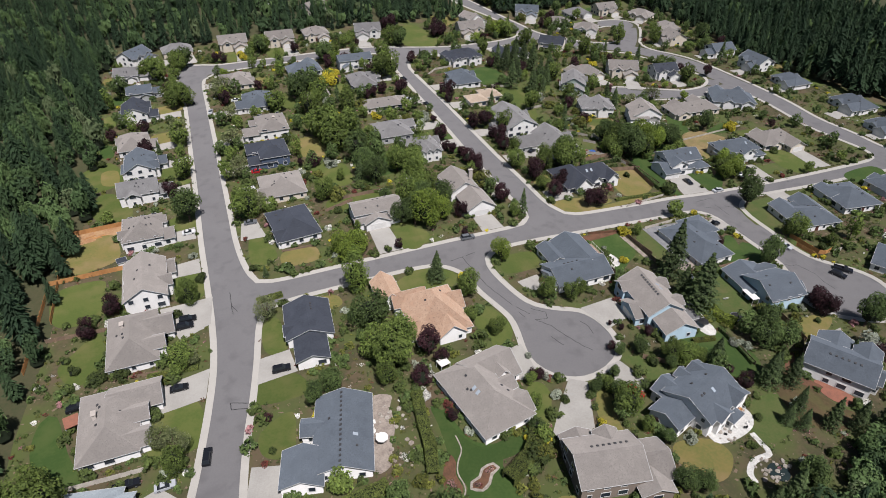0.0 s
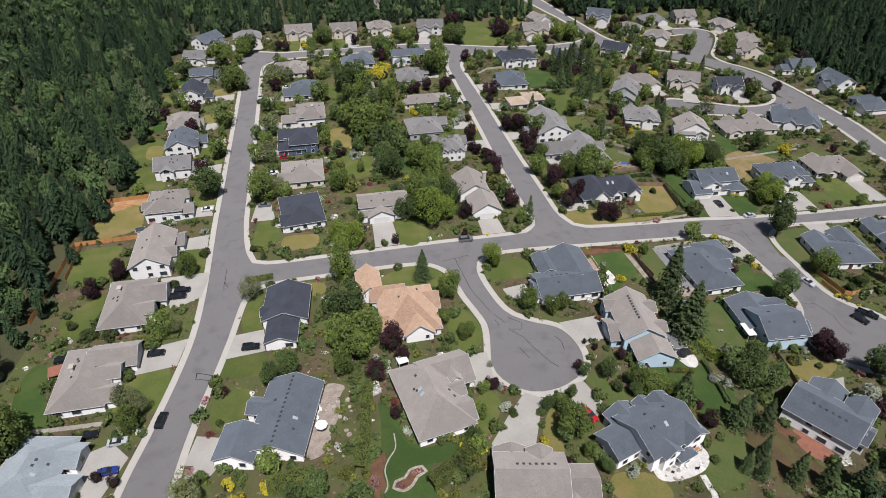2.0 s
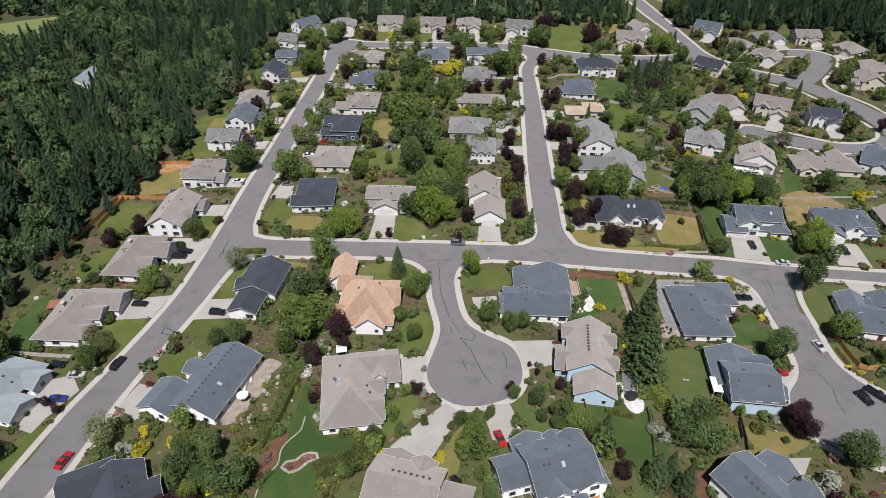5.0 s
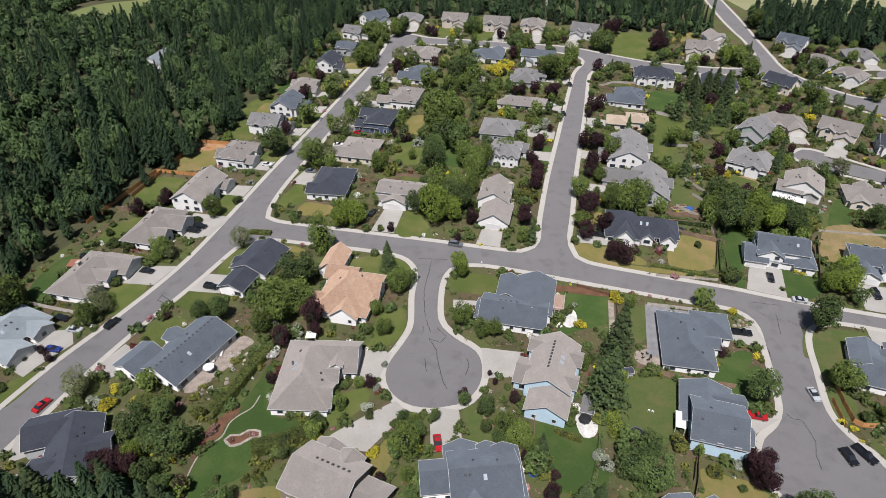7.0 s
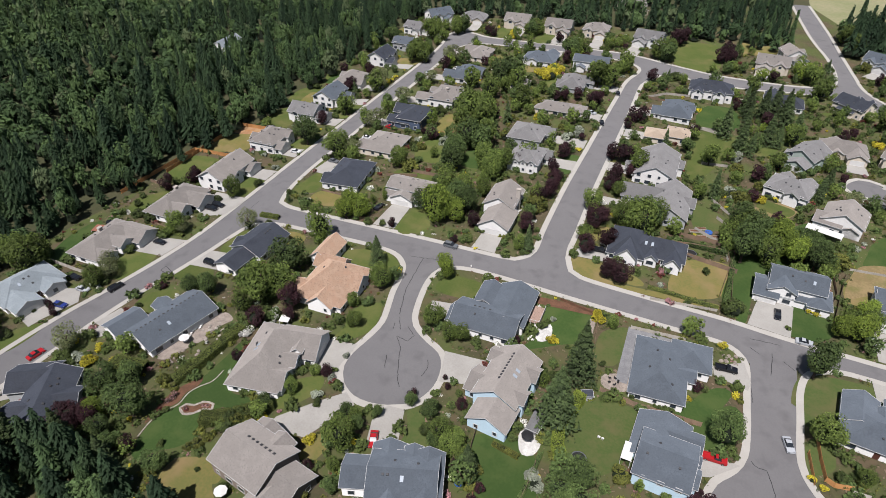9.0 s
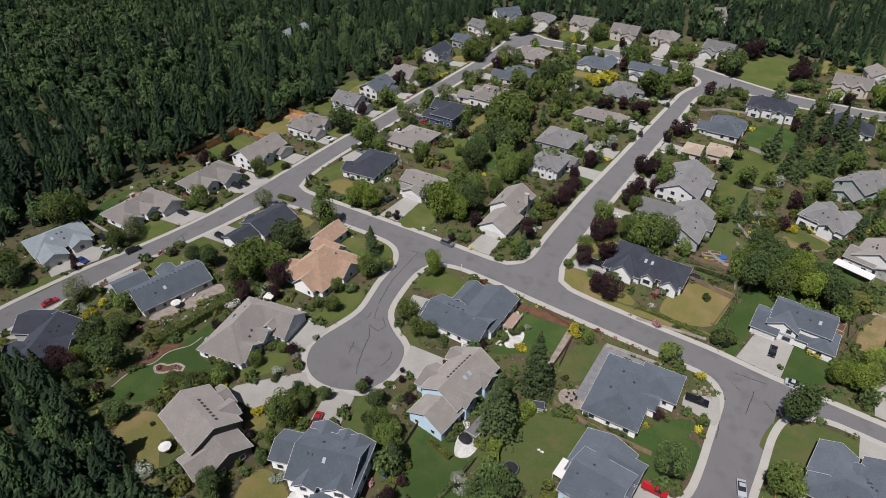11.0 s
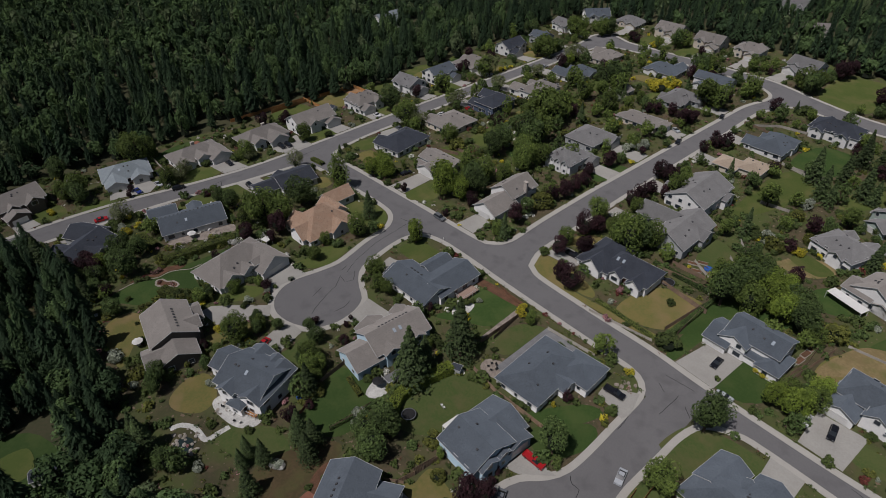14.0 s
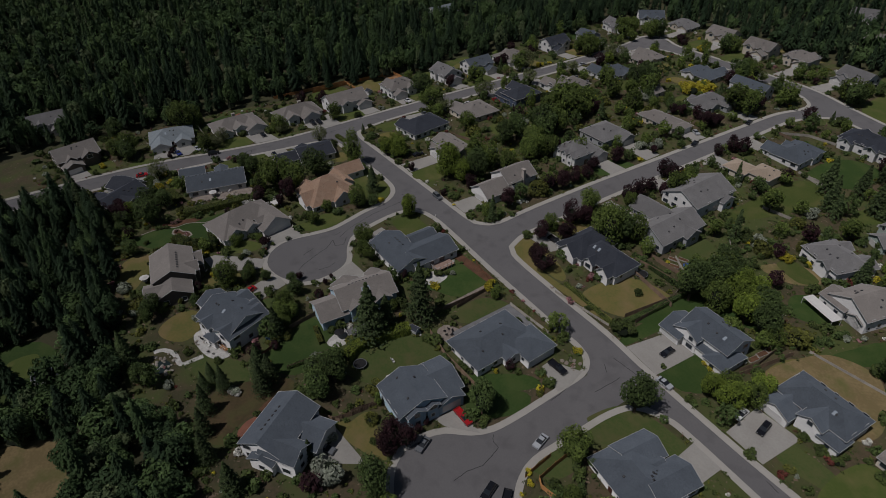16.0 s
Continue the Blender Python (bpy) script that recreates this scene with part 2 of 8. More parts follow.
def quads_mesh(name, quads, materials, index=None, extra=None):
    """Mesh of separate four-cornered pieces (an array n x 4 x 3), with one or more materials; extra: triangles n x 3 x 3."""
    n = len(quads)
    v = quads.reshape(-1, 3)
    k = 0 if extra is None else len(extra)
    if k:
        v = np.concatenate([v, extra.reshape(-1, 3)])
    me = bpy.data.meshes.new(name)
    me.vertices.add(len(v))
    me.vertices.foreach_set("co", v.astype(np.float32).ravel())
    me.loops.add(len(v))
    me.loops.foreach_set("vertex_index", np.arange(len(v), dtype=np.int32))
    me.polygons.add(n + k)
    starts = np.concatenate([np.arange(n) * 4, n * 4 + np.arange(k) * 3]).astype(np.int32)
    me.polygons.foreach_set("loop_start", starts)
    for m in materials:
        me.materials.append(m)
    if index is not None:
        me.polygons.foreach_set("material_index", np.asarray(index, dtype=np.int32))
    me.update(calc_edges=True)
    return me


class Box:
    """Collects boxes and prisms into one mesh."""

    def __init__(self):
        self.v, self.f = [], []

    def solid(self, pts, faces):
        o = len(self.v)
        self.v += [tuple(p) for p in pts]
        self.f += [tuple(i + o for i in q) for q in faces]

    def box(self, x0, y0, z0, x1, y1, z1, inset=0.0):
        i = inset
        self.solid([(x0, y0, z0), (x1, y0, z0), (x1, y1, z0), (x0, y1, z0), (x0 + i, y0 + i, z1), (x1 - i, y0 + i, z1), (x1 - i, y1 - i, z1), (x0 + i, y1 - i, z1)],
                   [(3, 2, 1, 0), (4, 5, 6, 7), (0, 1, 5, 4), (1, 2, 6, 5), (2, 3, 7, 6), (3, 0, 4, 7)])

    def beam(self, p, q, w, h):
        p, q = Vector(p), Vector(q)
        d = (q - p).normalized()
        side = d.cross(Vector((0, 0, 1)))
        side = side.normalized() * (w / 2) if side.length > 1e-4 else Vector((w / 2, 0, 0))
        up = side.cross(d).normalized() * (h / 2)
        c = [e + a * side + b * up for e in (p, q) for a, b in ((-1, -1), (1, -1), (1, 1), (-1, 1))]
        self.solid(c, [(0, 1, 2, 3), (7, 6, 5, 4), (0, 4, 5, 1), (1, 5, 6, 2), (2, 6, 7, 3), (3, 7, 4, 0)])

    def tube(self, p, q, r0, r1, n=7):
        p, q = Vector(p), Vector(q)
        d = (q - p).normalized()
        a = d.orthogonal().normalized()
        b = d.cross(a)
        ring = [(math.cos(2 * math.pi * i / n), math.sin(2 * math.pi * i / n)) for i in range(n)]
        pts = [p + (a * c + b * s) * r0 for c, s in ring] + [q + (a * c + b * s) * r1 for c, s in ring]
        self.solid(pts, [(i, (i + 1) % n, n + (i + 1) % n, n + i) for i in range(n)] + [tuple(range(n - 1, -1, -1)), tuple(range(n, 2 * n))])

    def mesh(self, name, material):
        return mesh_of(name, self.v, self.f, material)


def part(name, data, parent, label="", at=None):
    """A mesh as one part under a thing (or under a part)."""
    if isinstance(data, tuple):
        data = data[0].mesh(name, data[1])
    ob = new(name, data)
    ob.parent = parent
    if at is not None:
        ob.matrix_basis = at
    return tagged(ob, label)


def drape(me, step=6.0):
    """Cuts a flat mesh along a grid and lays it on the hill."""
    bm = bmesh.new()
    bm.from_mesh(me)
    for axis in (0, 1):
        c = [v.co[axis] for v in bm.verts]
        k = math.floor(max(min(c), -700) / step) + 1
        while k * step < min(max(c), 900):
            co, no = [0, 0, 0], [0, 0, 0]
            co[axis], no[axis] = k * step, 1
            bmesh.ops.bisect_plane(bm, geom=bm.verts[:] + bm.edges[:] + bm.faces[:], plane_co=co, plane_no=no, dist=1e-4)
            k += 1
    for v in bm.verts:
        v.co.z += rise(v.co.x, v.co.y)
    bm.to_mesh(me)
    bm.free()
    return me


def sheet(name, pts, z, material, label="", category="", kind="structure", thick=0.0):
    """Flat polygon, with sides that go down by thick."""
    from mathutils.geometry import tessellate_polygon
    n = len(pts)
    tris = tessellate_polygon([[Vector((x, y, 0)) for x, y in pts]])
    area = sum(pts[i][0] * pts[(i + 1) % n][1] - pts[(i + 1) % n][0] * pts[i][1] for i in range(n))
    v = [(x, y, z) for x, y in pts]
    f = []
    for t in tris:
        a, b, c = (Vector((*pts[i], 0)) for i in t)
        f.append(tuple(t) if (b - a).cross(c - a).z > 0 else tuple(reversed(t)))
    if thick:
        v += [(x, y, z - thick) for x, y in pts]
        for i in range(n):
            j = (i + 1) % n
            f.append((i, n + i, n + j, j) if area > 0 else (j, n + j, n + i, i))
    return tagged(new(name, drape(mesh_of(name, v, f, material))), label, category, kind=kind)


def smooth_line(pts, step=2.5, closed=False):
    """Catmull-Rom line through the points."""
    p = [Vector(a) for a in pts]
    n = len(p)
    out = []
    for i in range(n if closed else n - 1):
        if closed:
            a, b, c, d = p[i - 1], p[i], p[(i + 1) % n], p[(i + 2) % n]
        else:
            a, b, c, d = p[max(i - 1, 0)], p[i], p[i + 1], p[min(i + 2, n - 1)]
        k = max(1, int((c - b).length / step))
        for s in range(k):
            t = s / k
            out.append(tuple(0.5 * (2 * b + (c - a) * t + (2 * a - 5 * b + 4 * c - d) * t * t + (3 * b - a - 3 * c + d) * t ** 3)))
    if not closed:
        out.append(tuple(p[-1]))
    return out


def offset_line(pts, w, closed=False):
    """The line moved by w metres to its left."""
    n = len(pts)
    res = []
    for i in range(n):
        a = Vector(pts[i - 1] if (closed or i > 0) else pts[i])
        c = Vector(pts[(i + 1) % n] if (closed or i < n - 1) else pts[i])
        d = (c - a)
        d = d.normalized() if d.length > 1e-6 else Vector((1, 0))
        res.append((pts[i][0] - d.y * w, pts[i][1] + d.x * w))
    return res


def ribbon(name, pts, left, right, z, material, label="", category="", closed=False, thick=0.0, kind="structure"):
    """A strip along a line, from left metres on its left to right metres on its right."""
    a, b = offset_line(pts, left, closed), offset_line(pts, -right, closed)
    n = len(pts)
    v = [(*p, z) for p in a] + [(*p, z) for p in b]
    f = []
    m = n if closed else n - 1
    for i in range(m):
        j = (i + 1) % n
        f.append((i, n + i, n + j, j))
    if thick:
        v += [(p[0], p[1], z - thick) for p in v[:2 * n]]
        for i in range(m):
            j = (i + 1) % n
            f.append((2 * n + i, i, j, 2 * n + j))
            f.append((n + i, 3 * n + i, 3 * n + j, n + j))
    return tagged(new(name, drape(mesh_of(name, v, f, material))), label, category, kind=kind)

# ---- ground, roads and kerbs ----
lines_x = [-3000, -1500, -800] + list(range(-600, 601, 6)) + [800, 1500, 3000]
lines_y = [-3000, -1500, -600, -300] + list(range(-96, 721, 6)) + [1500, 3000]
gv = [(x, y, rise(x, y)) for y in lines_y for x in lines_x]
nx = len(lines_x)
gf = [(j * nx + i, j * nx + i + 1, (j + 1) * nx + i + 1, (j + 1) * nx + i) for j in range(len(lines_y) - 1) for i in range(nx - 1)]
tagged(new("ground", mesh_of("ground", gv, gf, M_FOREST_FLOOR)), "dark earth and undergrowth that reaches to the horizon", "ground", kind="structure")

sheet("meadow", smooth_line([(-252, 330), (-248, 363), (-244, 392), (-225, 408), (-202, 416), (-190, 390), (-189, 362), (-219, 340)], 8, True), 0.06, M_GREENFIELD, "green open field behind the forest", "meadow")
sheet("meadow", smooth_line([(207, 478), (230, 473), (268, 472), (330, 480), (420, 520), (420, 640), (215, 640), (196, 540)], 10, True), 0.06, M_FIELD, "pale dry mown meadow beyond the trees", "meadow")
KERB_A = smooth_line([(2.2, 163.6), (7.2, 158.5), (30.4, 157.8), (60.4, 157.7), (88.1, 157.8), (94.0, 159.5), (96.8, 164.8), (96.3, 178.9), (96.3, 208.2), (97.3, 239.7), (98.0, 264.2), (99.2, 301.3), (100.2, 324.1),
                      (103.8, 339.0), (103.2, 346.2), (98.5, 350.6), (91.9, 353.0), (71.8, 354.3), (35.4, 354.1), (10.9, 352.5), (3.6, 347.2), (1.2, 339.2), (0.8, 303.7), (0.5, 255.1), (0.1, 203.9), (0.1, 180.5)], 2.5, True)
KERB_B = smooth_line([(108.4, 169.3), (110.0, 162.3), (114.5, 157.9), (135.8, 157.4), (156.0, 157.8), (172.6, 156.6), (192.3, 155.6), (207.8, 154.9), (240.7, 154.3), (256.1, 154.7), (261.7, 157.7), (262.8, 164.4),
                      (260.9, 176.9), (259.5, 190.4), (261.7, 206.1), (263.0, 220.8), (261.6, 232.4), (250.7, 235.5), (238.4, 236.6), (222.9, 239.2), (211.6, 242.9), (201.3, 248.1), (195.1, 255.4), (198.3, 262.8), (205.1, 265.5), (220.0, 257.6),
                      (235.4, 249.2), (247.8, 249.2), (256.1, 254.5), (259.3, 262.9), (255.4, 279.9), (248.4, 299.0), (243.4, 309.7), (233.1, 317.2), (221.7, 327.9), (211.5, 340.8), (202.1, 349.3), (181.1, 349.1), (162.1, 344.8), (143.1, 341.6),
                      (122.3, 343.0), (115.2, 338.2), (110.3, 326.1), (109.0, 315.5), (109.1, 274.2), (108.2, 214.8), (108.4, 182.4)], 2.5, True)
KERB_SOUTH = smooth_line([(428.4, 135.6), (336.1, 140.7), (251.9, 144.6), (219.1, 145.9), (192.3, 147.7), (185.1, 147.2), (178.8, 143.9), (176.6, 137.2), (176.2, 126.9), (176.0, 113.6), (178.9, 106.7), (183.0, 102.3), (186.4, 95.2),
                          (185.8, 87.9), (181.7, 80.7), (173.4, 77.5), (164.4, 80.2), (157.4, 85.2), (154.9, 90.4), (154.9, 95.4), (156.6, 100.9), (160.6, 105.9), (162.6, 110.8), (163.0, 118.0), (162.8, 127.0), (162.6, 134.8), (162.3, 140.6),
                          (160.0, 144.6), (155.4, 146.3), (144.5, 146.1), (114.0, 145.9), (92.1, 146.8), (81.7, 146.8), (75.2, 144.9), (72.7, 140.6), (72.8, 132.6), (75.5, 120.7), (80.5, 115.6), (87.3, 111.7), (90.4, 106.4),
                          (91.1, 99.4), (89.1, 93.5), (86.2, 90.5)], 2.0)
KERB_SOUTH += smooth_line([(85.7, 90.2), (82.2, 88.5), (77.3, 87.4), (72.0, 88.0), (66.9, 91.5), (64.1, 96.8), (64.0, 102.3), (65.6, 109.3), (66.4, 115.7), (64.9, 122.7), (63.4, 128.7), (62.1, 137.6), (60.2, 142.0),
                           (55.4, 145.6), (45.4, 146.7), (24.4, 146.5), (12.3, 146.3), (5.1, 145.0), (1.8, 141.0), (0.3, 135.1), (-1.5, 125.2), (-4.1, 113.3), (-7.1, 101.3), (-9.9, 86.3), (-11.3, 72.2), (-13.4, 56.2), (-14.4, 42.2), (-15.5, 25.1),
                           (-20.7, 0.0)], 2.0)
KERB_WEST = smooth_line([(-35.2, -10.1), (-29.0, 20.2), (-27.8, 45.4), (-27.0, 58.5), (-25.5, 70.6), (-23.0, 84.7), (-19.6, 97.8), (-15.7, 115.0), (-13.2, 130.1), (-12.2, 148.1), (-12.1, 171.4), (-12.1, 188.8), (-11.6, 220.6), (-11.1, 263.9),
                         (-10.6, 305.6), (-11.1, 335.1), (-13.1, 353.3), (-15.7, 365.2), (-12.7, 372.0), (-4.1, 373.4), (3.4, 370.5), (11.8, 366.9), (35.4, 366.0), (72.8, 365.8), (95.5, 365.8), (117.8, 360.4), (140.0, 357.1), (162.2, 358.6),
                         (185.4, 361.5), (199.1, 368.4), (201.8, 386.3), (199.2, 412.6), (195.0, 433.5), (190.8, 459.4), (183.4, 521.6)], 2.5)
KERB_NE = smooth_line([(196.1, 522.3), (204.5, 459.8), (208.7, 418.0), (212.2, 386.4), (214.8, 367.4), (223.0, 351.5), (233.3, 339.7), (245.7, 332.2), (255.2, 337.5), (262.6, 348.3), (269.0, 359.0), (264.8, 362.7), (256.5, 362.2), (253.4, 368.5), (258.6, 375.3),
                       (273.3, 376.9), (283.7, 372.7), (288.3, 362.2), (283.5, 350.4), (273.9, 336.5), (264.3, 323.6), (263.1, 311.8), (270.2, 298.0), (274.7, 285.2), (276.9, 258.7), (276.7, 220.8), (273.4, 194.6), (274.7, 176.9), (274.6, 162.3),
                       (278.7, 155.1), (305.3, 151.0), (336.1, 148.9), (428.5, 143.8)], 2.5)
for line, closed in ((KERB_A, True), (KERB_B, True), (KERB_SOUTH, False), (KERB_WEST, False)):
    ribbon("kerb", line, 0.35, 1.45, 0.17, M_KERB, "pale concrete rolled kerb and walk along the street", "kerb", closed, 0.16)
ribbon("kerb", KERB_NE, 0.35, 1.45, 0.17, M_KERB, "pale concrete rolled kerb and walk along the street", "kerb", False, 0.15)

ROADS = []


def road(name, line, half, z):
    """One street along its middle line, half as wide as given."""
    ROADS.append((name, line, half, z))
    ribbon("road_" + name, smooth_line(line, 3.0), half, half, z, M_ASPHALT, "worn grey asphalt street", "road")


road("left", [(-32.1, -20.1), (-22.8, 10.1), (-21.3, 30.2), (-21.1, 45.3), (-20.3, 57.4), (-18.4, 71.4), (-16.5, 85.5), (-13.7, 99.6), (-10.8, 114.2), (-8.0, 127.6), (-6.0, 141.6), (-5.8, 165.8), (-5.9, 191.2), (-5.7, 227.1), (-5.2, 257.9), (-4.8, 304.6), (-4.9, 336.1), (-3.9, 351.6), (0.3, 360.2), (10.8, 359.8), (35.4, 360.1), (72.8, 360.2), (95.0, 359.5), (112.2, 354.4), (140.0, 349.1), (162.1, 351.7), (181.2, 355.0), (204.3, 358.9)], 7.4, 0.060)
road("cross", [(-4.4, 153.3), (12.3, 152.2), (30.4, 152.2), (60.4, 152.2), (90.1, 152.2), (114.0, 151.7), (136.3, 151.8), (156.0, 152.0), (176.8, 151.6), (207.8, 151.0), (243.7, 149.5), (274.5, 148.9), (336.1, 144.8), (428.5, 139.7)], 5.6, 0.066)
road("middle", [(102.4, 149.0), (102.4, 179.1), (102.3, 211.5), (103.2, 250.2), (104.2, 301.7), (105.5, 324.6), (109.6, 340.6), (112.2, 356.5)], 5.8, 0.072)
road("court", [(66.8, 148.5), (67.5, 138.6), (68.5, 128.7), (70.5, 118.7), (74.3, 108.8), (77.8, 98.8)], 5.4, 0.078)
road("close", [(169.5, 153.4), (169.6, 138.1), (169.4, 122.7), (169.2, 110.3), (170.0, 93.9)], 5.8, 0.078)
road("far", [(189.8, 522.0), (197.7, 459.7), (202.4, 428.4), (206.5, 386.4), (209.6, 367.4), (217.8, 348.3), (230.1, 333.2), (245.6, 321.5), (255.8, 308.6), (262.8, 291.6), (267.8, 274.6), (268.5, 248.1), (269.7, 220.8), (266.2, 193.6), (267.5, 176.9), (267.4, 159.2), (268.4, 146.9)], 6.5, 0.075)
road("north_court", [(248.7, 319.3), (258.2, 329.0), (268.8, 342.9), (277.3, 355.8)], 5.2, 0.080)
road("east_court", [(269.4, 240.8), (255.0, 242.4), (240.5, 242.7), (226.1, 246.0), (211.6, 251.3), (202.4, 256.5)], 5.4, 0.081)


def disc(cx, cy, r, n=40):
    return [(cx + r * math.cos(2 * math.pi * i / n), cy + r * math.sin(2 * math.pi * i / n)) for i in range(n)]


sheet("road_close", [p for p in KERB_SOUTH if 150 < p[0] < 200 and p[1] < 124], 0.0835, M_ASPHALT, "grey asphalt of the close", "road")
sheet("road_court", [p for p in KERB_SOUTH if 58 < p[0] < 96 and p[1] < 146], 0.0825, M_ASPHALT, "grey asphalt of the cul-de-sac", "road")
sheet("road_north_court_end", disc(273.2, 365.3, 12), 0.0860, M_ASPHALT, "round grey asphalt end of a far cul-de-sac", "road")
sheet("road_east_court_end", disc(202.9, 257.1, 7.6), 0.0870, M_ASPHALT, "round grey asphalt end of a cul-de-sac", "road")
sheet("road_corner", disc(-5.6, 362.9, 9.6), 0.0630, M_ASPHALT, "grey asphalt bulb at the street corner", "road")
for i, (x, y, s) in enumerate(((3.5, 159.4, 5), (3.0, 145.9, 5), (94.0, 160.7, 5), (111.0, 160.4, 5), (74.2, 146.6, 5), (59.9, 145.1, 4), (163.2, 146.9, 5), (179.9, 147.0, 5), (104.0, 349.4, 5), (113.2, 342.1, 6), (261.2, 156.2, 5), (204.3, 361.0, 7), (261.1, 235.5, 5), (257.1, 252.4, 5))):
    sheet("road_junction", disc(x, y, s, 20), 0.05 + i * 0.0005, M_ASPHALT, "grey asphalt at the junction", "road")

YARDS = [KERB_A, KERB_B]
sheet("yard_middle", KERB_A, 0.10, M_YARD, "planted garden ground between the streets", "garden")
sheet("yard_east", KERB_B, 0.10, M_YARD, "planted garden ground between the streets", "garden")
YARDS.append(KERB_SOUTH + [(-24.9, 12.1), (30.8, 33.6), (62.5, 41.4), (109.9, 39.6), (150.5, 46.5), (191.9, 40.9), (263.5, 41.0), (427.2, 61.4)])
sheet("yard_south", YARDS[-1], 0.10, M_YARD, "planted garden ground south of the street", "garden")
YARDS.append([p for p in KERB_WEST if p[1] > 5] + [(151.7, 496.2), (130.7, 409.2), (-49.8, 418.6), (-49.4, 340.0), (-47.5, 276.6), (-44.9, 236.8), (-48.9, 219.3), (-52.6, 183.1), (-54.4, 152.4), (-58.3, 121.9), (-60.0, 86.1), (-63.8, 40.5), (-61.8, 10.1)])
sheet("yard_west", YARDS[-1], 0.10, M_YARD,
      "planted garden ground along the forest edge", "garden")
YARDS.append(KERB_NE[2:] + [(429.1, 185.2), (337.1, 216.6), (315.3, 269.3), (324.0, 344.0), (319.4, 418.1), (246.3, 439.0), (220.2, 459.9)])
sheet("yard_north", YARDS[-1], 0.10, M_YARD, "planted garden ground east of the street", "garden")

layer = [0]
TAKEN = []      # outlines of lawns, drives and houses, which the beds leave free


def patch(name, pts, material, label, category, z=0.13, soft=True):
    layer[0] += 1
    TAKEN.append(smooth_line(pts, 1.2, True) if soft else pts)
    return sheet(name, smooth_line(pts, 1.2, True) if soft else pts, z + 0.0004 * layer[0], material, label, category)


patch("lawn", [(75.4, 134.4), (77.3, 142.1), (88.2, 141.8), (86.1, 134.3)], M_LAWN, "mown green lawn with dry patches", "lawn", 0.11)
patch("lawn", [(107.7, 139.8), (120.8, 141.7), (120.9, 131.3), (114.8, 126.3), (106.7, 121.4), (109.7, 131.2)], M_LUSH, "deep green watered lawn", "lawn", 0.11)
patch("lawn", [(125.3, 137.0), (132.3, 141.0), (131.2, 127.0), (127.5, 124.6), (124.7, 128.8)], M_OLIVE, "mown olive-green lawn with brown patches", "lawn", 0.11)
patch("lawn", [(146.1, 114.5), (154.3, 127.9), (159.7, 128.8), (154.8, 117.7), (150.6, 114.9)], M_LUSH, "deep green watered lawn", "lawn", 0.11)
patch("lawn", [(104.4, 90.0), (113.5, 92.0), (119.9, 88.1), (119.1, 77.0), (111.0, 74.1), (107.2, 82.1)], M_LUSH, "deep green watered lawn", "lawn", 0.11)
patch("lawn", [(123.2, 107.9), (137.8, 113.3), (138.3, 99.7), (133.6, 91.5), (125.3, 90.0)], M_OLIVE, "mown olive-green lawn with brown patches", "lawn", 0.11)
patch("lawn", [(176.3, 141.0), (196.4, 144.7), (195.6, 140.9), (186.1, 137.8), (183.2, 128.8), (176.6, 126.0)], M_OLIVE, "mown olive-green lawn with brown patches", "lawn", 0.11)
patch("lawn", [(109.9, 163.9), (124.2, 159.7), (153.9, 163.0), (153.2, 160.3), (124.4, 157.2), (114.3, 157.9)], M_DRY, "dry yellowed lawn", "lawn", 0.11)
patch("lawn", [(142.9, 180.3), (156.9, 184.1), (154.2, 166.4), (140.3, 162.9)], M_DRY, "dry yellowed lawn", "lawn", 0.11)
patch("lawn", [(173.5, 168.9), (184.7, 168.9), (183.9, 160.2), (173.5, 159.3)], M_LUSH, "deep green watered lawn", "lawn", 0.11)
patch("lawn", [(159.7, 187.0), (164.2, 186.4), (162.4, 158.8), (159.1, 160.7)], M_LUSH, "deep green watered lawn", "lawn", 0.11)
patch("lawn", [(37.2, 138.6), (49.7, 146.5), (57.4, 143.6), (60.7, 138.5), (54.9, 133.8), (45.1, 135.8)], M_LAWN, "mown green lawn with dry patches", "lawn", 0.11)
patch("lawn", [(34.9, 94.2), (37.6, 90.7), (37.5, 86.5), (40.0, 80.5), (43.1, 78.5), (50.9, 79.1), (51.3, 76.0), (47.9, 74.2), (42.9, 74.1), (37.9, 73.3), (33.6, 71.7), (33.1, 75.4), (33.9, 81.3), (34.6, 87.7)], M_LUSH, "deep green watered lawn round a house corner", "lawn", 0.114)
patch("lawn", [(36.3, 92.0), (36.6, 87.0), (37.4, 84.0), (37.6, 80.2), (35.6, 77.1), (34.3, 74.6), (34.4, 70.5), (32.6, 67.4), (31.8, 64.0), (32.2, 59.6), (33.7, 55.6), (36.7, 54.6), (38.4, 57.8), (42.5, 60.8), (44.6, 64.6), (45.0, 68.0), (43.8, 71.4), (44.6, 74.1), (48.6, 78.2), (43.8, 78.8), (40.2, 81.6), (38.6, 87.5), (38.2, 92.0)], M_LUSH, "winding deep green lawn between flower beds", "lawn", 0.11)
patch("flower_bed", [(34.8, 70.0), (35.6, 71.7), (37.8, 72.3), (39.1, 73.9), (42.2, 74.3), (43.1, 72.5), (40.9, 71.4), (39.4, 69.5), (37.2, 68.5)], M_STONE, "stone edging of a curved flower bed", "bed", 0.135)
patch("flower_bed", [(35.4, 70.1), (36.0, 71.2), (38.0, 71.7), (39.5, 73.4), (41.9, 73.7), (42.3, 72.6), (40.5, 72.0), (39.0, 70.0), (37.2, 69.1)], M_BARK, "curved mulched flower bed", "bed", 0.15)
